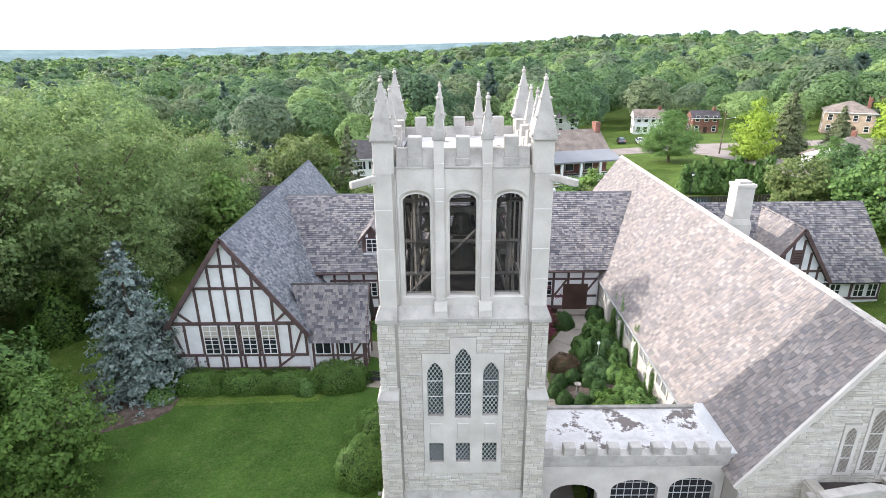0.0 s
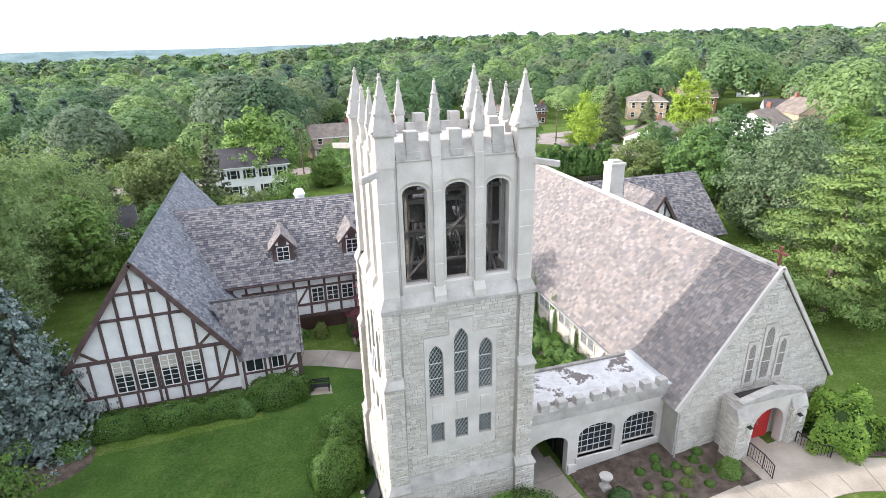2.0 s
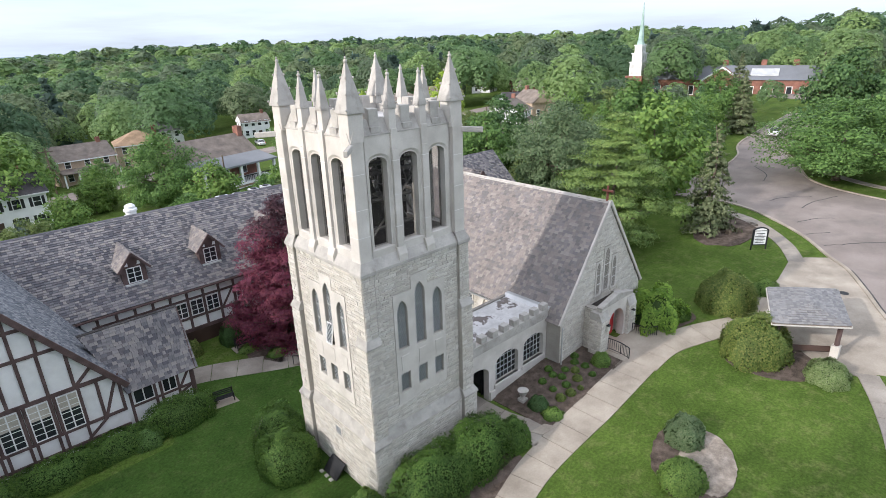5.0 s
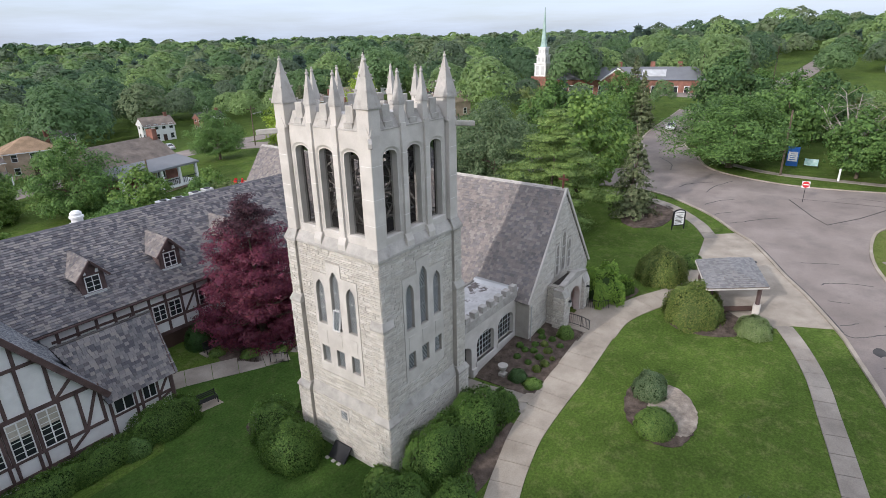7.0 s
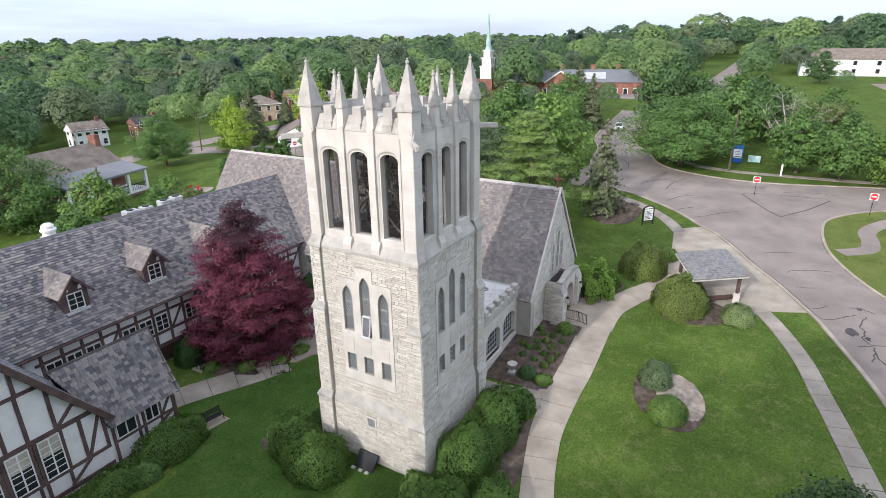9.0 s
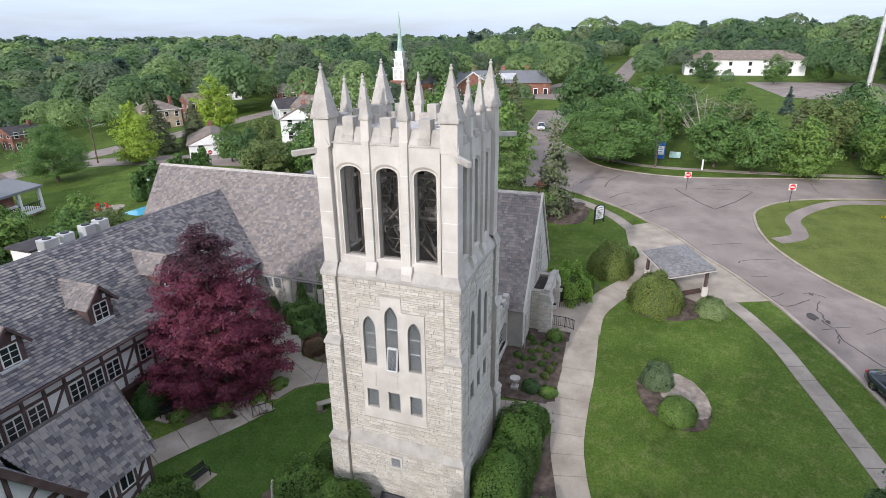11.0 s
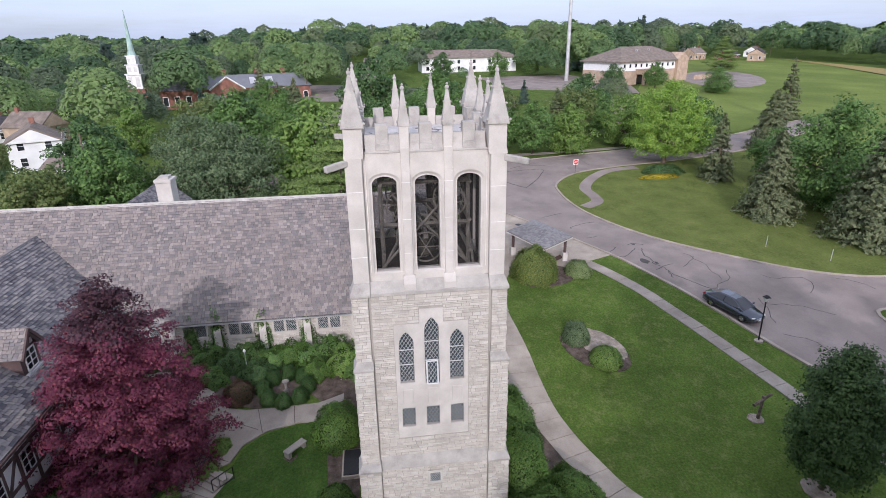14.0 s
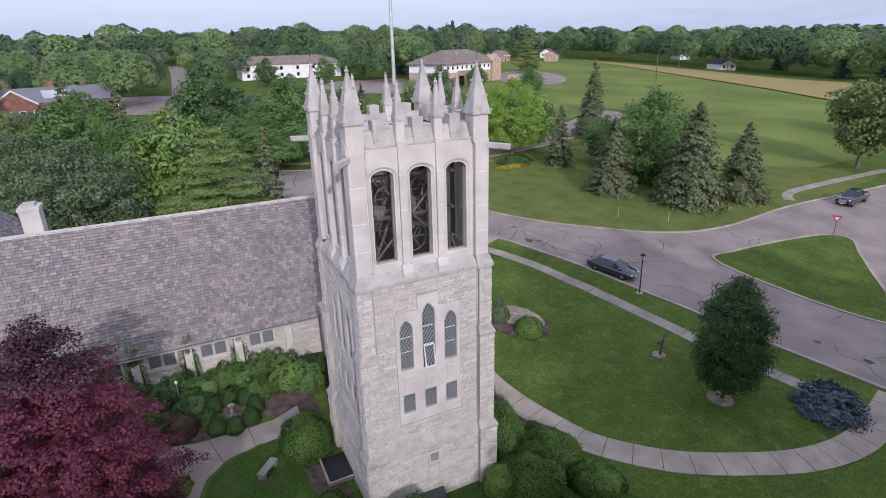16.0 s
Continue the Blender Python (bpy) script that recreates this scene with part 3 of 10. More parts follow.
solo("car_park", draped([(150, -62), (175, -70), (215, -60), (212, -20), (170, -25)], 0.06, 8.0, 0), M["asphalt"], "asphalt car park before the brick school", "car park", kind="structure")
solo("car_park", draped([(148, 20), (190, 12), (200, 45), (155, 55)], 0.06, 8.0, 0), M["asphalt"], "asphalt yard among far buildings", "car park", kind="structure")
solo("dry_meadow", draped(smooth_line([(275, -203), (233, -204), (185, -202), (150, -198), (122, -195), (93, -201), (60, -215), (20, -160), (40, -127), (62, -137), (80, -144), (115, -160), (161, -174), (220, -192), (250, -199)], 3, True), 0.25, 10.0, 0), M["straw"], "strip of tall dry straw-coloured meadow grass", "meadow", kind="structure")
solo("school_field", draped([(77, -36), (110, -46), (160, -66), (255, -118), (285, -165), (296, -203), (240, -203), (215, -190), (161, -173), (115, -159), (80, -143), (62, -136), (42, -112), (30, -80), (30, -62), (38, -48), (64, -41), (73, -57), (79, -67), (85, -78), (96, -77), (91, -63.5), (83.5, -51)], 0.07, 10.0, 0), M["field"], "wide mown yellow-green school field", "field", kind="structure")
loop = [(186 + 0.87 * u * 33 - 0.49 * v * -15, -113 - 0.49 * u * 33 + 0.87 * v * 15) for u, v in ((math.cos(k * 0.2618), math.sin(k * 0.2618)) for k in range(24))]
solo("turning_circle", draped(loop, 0.14, 5.0, 0), M["asphalt"], "rounded end of the asphalt school drive", "drive", kind="structure")


# paved walks, laid slab by slab
def walk_slabs(line, width, name, label, material="concrete", slab=1.6, dz=0.05, gap=0.02):
    p = np.array(smooth_line(line, 8))
    s = np.r_[0, np.cumsum(np.linalg.norm(np.diff(p, axis=0), axis=1))]
    t = np.gradient(p, axis=0)
    t /= np.linalg.norm(t, axis=1)[:, None]
    n = max(1, round(s[-1] / slab))
    host = thing(name, (*line[0], gz(*line[0])), label, "path", kind="structure")

    def edge(a, side):
        x, y, tx, ty = (np.interp(a, s, c) for c in (p[:, 0], p[:, 1], t[:, 0], t[:, 1]))
        w = (width(a / s[-1]) if callable(width) else width) / 2 * side
        return (float(x - ty * w), float(y + tx * w))

    for i in range(n):
        at = np.linspace(s[-1] * i / n + gap, s[-1] * (i + 1) / n - gap, 5)
        quads_ = [[edge(a, 1), edge(a, -1), edge(b, -1), edge(b, 1)] for a, b in zip(at, at[1:])]
        part("slab", draped(quads_, dz + 0.004 * (i % 3), 2.0, 0.15), M[material], host)
    return host


walk_slabs([(16.9, 15.1), (12, 14.9), (8.3, 14.85), (5, 14.65), (2.6, 14.15), (0, 13.4), (-3, 12.2), (-6.2, 9.2), (-8.6, 5), (-9.9, 1.2), (-10, -3), (-8.6, -8.6)],
           lambda k: 2.3 - 0.5 * min(1, max(0, (k - 0.14) / 0.2)), "garden_walk", "curved pale concrete walk of jointed slabs through the lawn")
walk_slabs([(16.9, 15.0), (20, 14.9), (23, 13.8), (26, 12.2), (29, 10.6)], 2.3, "garden_walk", "broad pale concrete walk leading to the church door")
walk_slabs([(25.0, 3.9), (22.4, 2.6), (19.0, 1.25), (15.2, 0.2), (9.4, -1.4), (4, -2.7), (-4.5, -4.2), (-9.5, -5.2)], 1.25, "street_walk", "straight grey concrete pavement beside the road", "concrete_grey", 1.5)
walk_slabs([(41.0, 12.6), (44.6, 14.7), (48.2, 18.0), (50.2, 21.0), (51.2, 25), (51, 30)], 1.4, "street_walk", "grey concrete pavement curving past the notice board", "concrete_grey", 1.6)
walk_slabs([(6.4, 22), (6.5, 19), (6.9, 17.2), (7.3, 15.9)], 2.0, "passage_walk", "grey concrete walk leaving the passage arch", "concrete_grey", 1.5)
walk_slabs([(-11, 38.2), (-8, 38.6), (-5, 38.3), (-2.2, 37), (0.3, 35.6), (2.7, 34.4)], 2.3, "courtyard_walk", "grey concrete courtyard walk curving past the copper beech", "concrete_grey", 1.8)
COURT = [(2.3, 35.4), (3.1, 33.8), (4.4, 33.3), (5.4, 32.1), (5.9, 30.2), (5.9, 28.4), (6.6, 27.4), (8.3, 27.4), (7.6, 29.0), (7.5, 31.5), (7.5, 33.6), (7.9, 35.0), (9.5, 36.1), (11.4, 37.0), (12.3, 38.6), (12.2, 41.6), (10.1, 41.6), (9.6, 39.6), (8.0, 37.2), (5.0, 36.4)]
solo("courtyard_paving", draped(COURT, 0.085, 1.5, 0.15), M["concrete_grey"], "broad grey concrete paving between the lawn and the nave garden", "paving", kind="structure")
for a_, b_ in (((5.9, 30.4), (7.5, 30.6)), ((5.3, 32.3), (7.5, 32.9)), ((3.2, 33.9), (4.2, 36.0)), ((5.6, 32.6), (7.9, 36.9)), ((9.0, 38.4), (10.6, 36.7)), ((9.9, 40.0), (12.2, 39.4))):
    solo("paving_joint", draped(ribbon([a_, b_], 0.02, -0.02), 0.089, 2.0, 0), M["mulch"], "dark joint in the courtyard paving", "joint", kind="structure")
walk_slabs([(73, -22), (71, -10), (70.3, 2), (71, 12), (76, 20)], 1.4, "street_walk", "grey pavement along the far side of the street", "concrete_grey", 2.5)
walk_slabs([(41.6, -2.2), (43.4, -4.6), (46.0, -5.0), (49.2, -5.1), (53.4, -7.7), (57.0, -11.8), (58.2, -17)], 1.6, "corner_walk", "looping grey path across the corner lawn", "asphalt", 2.0)
# these two lawns carry their shade in the grass colour
solo("west_lawn", draped(smooth_line([(-27, 31), (-27, 14), (-16, 10), (-9, 12), (-4, 15), (-1.6, 18), (-1.6, 26), (-3, 31.5), (-9, 31.6), (-18, 31.3)], 4, True), 0.035, 2.0, 0.1), M["shaded_grass"], "green mown lawn west of the tower, darkened in colour for shade", "lawn", kind="structure")
solo("courtyard_lawn", draped(smooth_line([(-1.8, 28.2), (2.6, 28.2), (5.7, 28.6), (5.7, 30.2), (5.2, 32.0), (4.2, 33.1), (2.9, 33.6), (1.4, 33.9), (-1.6, 35.3), (-4.2, 36.9), (-6.4, 37.3), (-6.8, 35.6), (-7.4, 33.4), (-8.6, 31.2), (-4.5, 30.8)], 4, True), 0.041, 2.0, 0.1), M["shaded_grass"], "green lawn enclosed by the courtyard walks, darkened in colour for shade", "lawn", kind="structure")
CORNER = [p for p in FAR_KERB if p[1] > -42 and p[0] < 66.5] + [(38, -48.3), (30, -62.3), (22, -64), (19.6, -50)]
solo("corner_lawn", draped(CORNER, 0.035, 2.0, 0.1), M["dry_grass"], "dry yellowish mown lawn on the street corner", "lawn", kind="structure")
walk_slabs([(20.8, -41.5), (23.0, -45), (23.6, -56), (23.7, -70)], 1.3, "corner_walk", "short grey path across the grass verge", "concrete_grey", 2.0)
solo("drive_apron", draped([(25.4, 3.4), (26.3, 1.2), (26.5, 0.8), (31, 3.05), (35, 5.35), (38, 6.85), (41.7, 8.95), (43.6, 10.75), (42.4, 12.4), (40.8, 13.2), (36, 12.6), (31, 13.0), (28, 11.5), (24.0, 6.0), (24.4, 4.2)], 0.045, 1.5, 0.15), M["concrete"], "pale concrete apron where the drive meets the road", "drive apron", kind="structure")
solo("grey_slab", draped([(7.0, 16.6), (8.1, 16.4), (8.4, 15.7), (7.3, 15.9)], 0.075, 1.0, 0.1), M["concrete"], "newer pale patch of concrete in the walk", "paving slab", kind="structure")


def bed(poly, name="planting_bed", label="bed of dark brown mulch under the shrubs", material="mulch", dz=0.05):
    return solo(name, draped(poly, dz, 1.5, 0.12), M[material], label, "planting bed", kind="structure")


solo("porch_apron", draped([(16.6, 17.9), (16.5, 15.7), (18.5, 15.2), (21.6, 14.6), (22.0, 16.2), (21.4, 17.2), (20.5, 17.95)], 0.065, 1.5, 0.12), M["concrete"], "broad concrete apron before the church porch", "paving", kind="structure")
bed([(7.75, 20.4), (13.4, 20.4), (13.6, 19.35), (16.6, 19.35), (16.6, 16.05), (7.95, 15.95)], label="bed of dark mulch with small clipped shrubs")
bed(smooth_line([(20.3, 19.2), (24.4, 19.4), (26, 17.5), (25.6, 15.2), (24, 14.9), (20.6, 16.4)], 4, True))
bed(circle(10.8, 8.7, 2.95, 2.0, 64, radians(28), 0.03), label="oval mulch bed in the lawn")
bed(circle(11.35, 8.05, 2.3, 1.4, 64, radians(28), 0.03), label="pale wood chips and gravel in the lawn bed", material="gravel", dz=0.075)
bed(circle(-3.5, 1.8, 0.85, 0.8, 16), label="ring of brown mulch round the young tree", material="gravel")
bed(circle(2.35, 1.35, 0.5, 0.5, 14), label="ring of wood chips at a wooden post", material="gravel")
bed(circle(45, 20.5, 4.6, 2.9, 20), label="bare earth bed with old stumps")
bed(circle(3.6, 38.6, 4.6, 4.2, 22), label="bare mulched ground under the copper beech", material="mulch")
bed([(4.4, 25.9), (8.5, 26.2), (13.5, 24.6), (13.5, 41), (10.6, 41), (8.6, 36.2), (7.6, 33), (8.6, 29.6)], label="shady garden bed beside the nave", dz=0.03)
bed([(-3.9, 18.2), (5.2, 18.2), (5.2, 14.8), (0, 14.6), (-5, 15)], label="mulch under the hedge at the tower foot", dz=0.03)
bed([(-3.4, 26.3), (-3.2, 29), (3.6, 29.2), (4.3, 26.3)], label="mulch beside the cellar hatch", dz=0.03)
bed(smooth_line([(-20.5, 32.5), (-14, 32.9), (-7.4, 33.2), (-5, 35), (-6, 36), (-20, 36)], 4, True), label="mulch under the hall hedge", dz=0.03)
bed(circle(-22.6, 31.9, 4.3, 3.3, 18), label="mulch under the blue spruce", dz=0.05)
bed(smooth_line([(21, 11), (25, 10.5), (29.2, 9.6), (28.6, 6), (24.3, 4.9), (21, 7.5)], 4, True), label="mulch under the big rounded shrubs", dz=0.035)


# ---- pieces laid in courses ----
def spans(poly, v):
    """Where a line at height v lies inside the outline."""
    xs = []
    for (u0, v0), (u1, v1) in zip(poly, poly[1:] + poly[:1]):
        if (v0 <= v) != (v1 <= v):
            xs.append(u0 + (v - v0) * (u1 - u0) / (v1 - v0))
    xs.sort()
    return list(zip(xs[::2], xs[1::2]))


def cut(intervals, holes, v0, v1):
    for hu0, hv0, hu1, hv1 in holes:
        if v1 <= hv0 + 0.02 or v0 >= hv1 - 0.02:
            continue
        out = []
        for a, b in intervals:
            if hu1 <= a or hu0 >= b:
                out.append((a, b))
            else:
                out += [(a, hu0)] if hu0 - a > 0.05 else []
                out += [(hu1, b)] if b - hu1 > 0.05 else []
        intervals = out
    return intervals


def courses(poly, holes, heights, widths, rnd, stagger=True):
    lo, hi = min(v for _, v in poly), max(v for _, v in poly)
    v = lo
    while v < hi - 0.04:
        h = min(rnd.choice(heights), hi - v)
        for a, b in cut(spans(poly, v + h / 2), holes, v, v + h):
            u = a
            first = stagger
            while u < b - 0.02:
                w = rnd.choice(widths) * (rnd.uniform(0.3, 1) if first else 1)
                first = False
                if b - (u + w) < min(widths) * 0.5:
                    w = b - u
                yield u, min(u + w, b), v, v + h
                u += w
        v += h


STONE_MESH, SLATE_MESH = {}, {}


def block_faces():
    return [(4, 5, 6, 7), (0, 1, 5, 4), (1, 2, 6, 5), (2, 3, 7, 6), (3, 0, 4, 7)]


def stonework(parent, origin, U, N, poly, holes=(), seed=1, single=lambda p: False, heights=(0.085, 0.11, 0.14, 0.18), widths=(0.24, 0.36, 0.5, 0.7), material="stone", limit=300, proud=(0.012, 0.045)):
    """Rough stones in courses on a wall; those that 'single' picks are objects of their own, the rest one mesh."""
    rnd = random.Random(seed)
    O, U, N, V = Vector(origin), Vector(U), Vector(N), Vector((0, 0, 1))
    rest, count = Shape(), 0
    turn = Matrix((U, V, N)).transposed().to_4x4()
    for u0, u1, v0, v1 in courses(poly, holes, heights, widths, rnd):
        g, out = 0.006, rnd.uniform(*proud)
        w, h = u1 - u0, v1 - v0
        key = (round(w, 3), round(h, 3), material)
        if count < limit and single(O + U * u0 + V * v0) and any(abs(w - k) < 1e-3 for k in widths):
            if key not in STONE_MESH:
                c = 0.010
                s = Shape().add([(-w / 2 + g, -h / 2 + g, -0.06), (w / 2 - g, -h / 2 + g, -0.06), (w / 2 - g, h / 2 - g, -0.06), (-w / 2 + g, h / 2 - g, -0.06),
                                 (-w / 2 + g + c, -h / 2 + g + c, 0), (w / 2 - g - c, -h / 2 + g + c, 0), (w / 2 - g - c, h / 2 - g - c, 0), (-w / 2 + g + c, h / 2 - g - c, 0)], block_faces())
                STONE_MESH[key] = mesh_of(s, "stone", M[material])
            at_part("stone", STONE_MESH[key], O + U * ((u0 + u1) / 2) + V * ((v0 + v1) / 2) + N * out, parent, turn)
            count += 1
            continue
        c = 0.010
        low = [O + U * a + V * b - N * 0.03 for a, b in ((u0 + g, v0 + g), (u1 - g, v0 + g), (u1 - g, v1 - g), (u0 + g, v1 - g))]
        high = [O + U * a + V * b + N * (out + rnd.uniform(-0.008, 0.008)) for a, b in ((u0 + g + c, v0 + g + c), (u1 - g - c, v0 + g + c), (u1 - g - c, v1 - g - c), (u0 + g + c, v1 - g - c))]
        rest.add(low + high, block_faces())
    if rest.f:
        ob = part("stonework", rest, M[material], parent)
        tagged(ob, kind="stuff")
    return count


def slates(parent, origin, U, V, poly, material, seed=1, single=lambda p: False, row=0.23, widths=(0.22, 0.3, 0.4), limit=300):
    """Roof slates in overlapping rows. V runs up the slope."""
    rnd = random.Random(seed)
    O, U, V = Vector(origin), Vector(U).normalized(), Vector(V).normalized()
    N = U.cross(V)
    if N.z < 0:
        N = -N
    flip = U.cross(V).z < 0
    turn = Matrix((U, V, N)).transposed().to_4x4()
    rest, count = Shape(), 0
    faces = [(4, 5, 6, 7), (0, 1, 5, 4), (1, 2, 6, 5), (3, 0, 4, 7)]
    for u0, u1, v0, v1 in courses(poly, (), (row,), widths, rnd):
        w = u1 - u0
        lift = rnd.uniform(0.045, 0.075)
        if count < limit and not flip and single(O + U * u0 + V * v0) and any(abs(w - k) < 1e-3 for k in widths):
            key = (round(w, 3), row, material)
            if key not in SLATE_MESH:
                g = 0.008
                s = Shape().add([(-w / 2 + g, 0, 0), (w / 2 - g, 0, 0), (w / 2 - g, row + 0.04, -0.02), (-w / 2 + g, row + 0.04, -0.02),
                                 (-w / 2 + g, 0, 0.058), (w / 2 - g, 0, 0.058), (w / 2 - g, row + 0.04, 0.004), (-w / 2 + g, row + 0.04, 0.004)], faces)
                SLATE_MESH[key] = mesh_of(s, "slate", M[material])
            at_part("slate", SLATE_MESH[key], O + U * ((u0 + u1) / 2) + V * v0 + N * rnd.uniform(-0.006, 0.008), parent, turn)
            count += 1
            continue
        g, skew = 0.008, rnd.uniform(-0.014, 0.014)
        ring = ((u0 + g, v0 + skew), (u1 - g, v0 + skew), (u1 - g, v1 + 0.04), (u0 + g, v1 + 0.04))
        low = [O + U * a + V * b - N * (0.0 if i < 2 else 0.02) for i, (a, b) in enumerate(ring)]
        high = [O + U * a + V * b + N * (lift if i < 2 else 0.004) for i, (a, b) in enumerate(ring)]
        rest.add(low + high, faces)
    if rest.f:
        tagged(part("slating", rest, M[material], parent), kind="stuff")


# ---- bell tower ----
TX, TY = 1.05, 22.38
SIDES = [((1, 0), (0, -1)), ((0, 1), (1, 0)), ((-1, 0), (0, 1)), ((0, -1), (-1, 0))]   # south, east, north, west


def tp(k, u, n, z):
    (ux, uy), (nx_, ny_) = SIDES[k]
    return (TX + ux * u + nx_ * n, TY + uy * u + ny_ * n, z)


def face_block(s, k, u0, u1, n0, n1, z0, z1, n1_top=None):
    t = n1 if n1_top is None else n1_top
    return s.hexa([tp(k, u0, n0, z0), tp(k, u0, n1, z0), tp(k, u1, n1, z0), tp(k, u1, n0, z0)], [tp(k, u0, n0, z1), tp(k, u0, t, z1), tp(k, u1, t, z1), tp(k, u1, n0, z1)])


def corner_block(s, k, c0, c1, z0, z1, c1_top=None):
    """A block at the corner between side k and the next one."""
    t = c1 if c1_top is None else c1_top
    return s.hexa([tp(k, c0, c0, z0), tp(k, c0, c1, z0), tp(k, c1, c1, z0), tp(k, c1, c0, z0)], [tp(k, c0, c0, z1), tp(k, c0, t, z1), tp(k, t, t, z1), tp(k, t, c0, z1)])


tower = thing("bell_tower", (TX, TY, 0), "tall pale limestone bell tower with crenellated parapet and pinnacles", "bell tower")


def lancet_outline(u, half, z0, top):
    """Pointed arch outline, from the lower left corner round."""
    rise = half * 1.9
    spring = top - rise
    pts = [(u - half, z0), (u + half, z0), (u + half, spring)]
    r = (half * half + rise * rise) / (2 * half)
    for i in range(1, 6):
        a = math.asin(rise / r) * i / 6
        pts.append((u + half - r + r * math.cos(a), spring + r * math.sin(a)))
    pts.append((u, top))
    for i in range(5, 0, -1):
        a = math.asin(rise / r) * i / 6
        pts.append((u - half + r - r * math.cos(a), spring + r * math.sin(a)))
    pts.append((u - half, spring))
    return pts


def inside(poly, u, v):
    return any(a <= u <= b for a, b in spans(poly, v))


def lattice_window(host, place, outline, depth, name="leaded_window", pitch=0.17, frame_w=0.05, glass="lead_glass", lead="lead"):
    """Leaded lights: pane, diamond lead lattice, horizontal saddle bars. place(u, out, v) gives world points."""
    s = Shape().hexa([place(u, -depth - 0.02, v) for u, v in outline], [place(u, -depth, v) for u, v in outline])
    win = part(name, s, M[glass], host, "pointed window of diamond leaded glass")
    lo, hi = min(v for _, v in outline), max(v for _, v in outline)
    ulo, uhi = min(u for u, _ in outline), max(u for u, _ in outline)
    bars = Shape()
    slope = 1.55
    U, side = Vector(place(1, 0, 0)) - Vector(place(0, 0, 0)), Vector(place(0, 1, 0)) - Vector(place(0, 0, 0))
    for sgn in (1, -1):
        c = lo - slope * (uhi - ulo)
        while c < hi + slope * (uhi - ulo):
            ts = [t for t in np.linspace(ulo, uhi, 40) if inside(outline, t, c + sgn * slope * (t - (ulo if sgn > 0 else uhi)))]
            if len(ts) > 2:
                f = lambda t: c + sgn * slope * (t - (ulo if sgn > 0 else uhi))
                bars.beam(place(ts[0], -depth + 0.008, f(ts[0])), place(ts[-1], -depth + 0.008, f(ts[-1])), 0.034, 0.016, side)
            c += pitch * slope
    part("lead_lattice", bars, M[lead], win, "diamond lead lattice")
    if hi - lo > 1.5:
        for f in (0.33, 0.62):
            v = lo + f * (hi - lo)
            part("saddle_bar", Shape().beam(place(ulo, -depth + 0.02, v), place(uhi, -depth + 0.02, v), 0.03, 0.03, side), M["white_paint"], win)
    return win


def ring_prism(s, place, outer, inner, out0, out1):
    """A flat frame between two outlines of equal count."""
    n = len(outer)
    a = [place(u, out1, v) for u, v in outer]
    b = [place(u, out1, v) for u, v in inner]
    c = [place(u, out0, v) for u, v in outer]
    d = [place(u, out0, v) for u, v in inner]
    s.add(a + b + c + d, [(i, (i + 1) % n, n + (i + 1) % n, n + i) for i in range(n)] + [(n + i, n + (i + 1) % n, 3 * n + (i + 1) % n, 3 * n + i) for i in range(n)]
          + [(i, 2 * n + i, 2 * n + (i + 1) % n, (i + 1) % n) for i in range(n)])


def wall_with_holes(s, place, rect, holes, out0, out1):
    """A slab over rect, cut by outlines. Each hole sits in a vertical strip of its own."""
    u0, v0, u1, v1 = rect
    holes = sorted(holes, key=lambda h: min(u for u, _ in h))
    at = u0

    def slab(poly):
        s.hexa([place(u, out0, v) for u, v in poly], [place(u, out1, v) for u, v in poly])

    strips = {}
    for h in holes:
        a, b = round(min(u for u, _ in h), 3), round(max(u for u, _ in h), 3)
        key = next((k for k in strips if k[0] - 0.02 <= a and b <= k[1] + 0.02), (a, b))
        strips.setdefault(key, []).append(h)
    for (a, b), hs in sorted(strips.items()):
        if a - at > 1e-3:
            slab([(at, v0), (a, v0), (a, v1), (at, v1)])
        low = v0
        for h in sorted(hs, key=lambda q: min(v for _, v in q)):
            hb, ht = min(v for _, v in h), max(v for _, v in h)
            ha, hc = min(u for u, _ in h), max(u for u, _ in h)
            if hb - low > 1e-3:
                slab([(a, low), (b, low), (b, hb), (a, hb)])
            if ha - a > 1e-3:
                slab([(a, hb), (ha, hb), (ha, ht), (a, ht)])
            if b - hc > 1e-3:
                slab([(hc, hb), (b, hb), (b, ht), (hc, ht)])
            mid = (ha + hc) / 2
            arc = [p for p in h if p[1] > hb + 1e-3]
            right = sorted([p for p in arc if p[0] >= mid - 1e-6], key=lambda p: p[1])
            left = sorted([p for p in arc if p[0] <= mid + 1e-6], key=lambda p: p[1])
            for side, x in ((right, hc), (left, ha)):
                for p, q in zip(side, side[1:]):
                    if max(abs(p[0] - x), abs(q[0] - x)) > 1e-3 and abs(p[1] - q[1]) > 1e-4:
                        slab([p, (x, p[1]), (x, q[1]), q] if abs(p[0] - x) > 1e-4 else [p, (x, q[1]), q])
            low = ht
        if v1 - low > 1e-3:
            slab([(a, low), (b, low), (b, v1), (a, v1)])
        at = b
    if u1 - at > 1e-3:
        slab([(at, v0), (u1, v0), (u1, v1), (at, v1)])


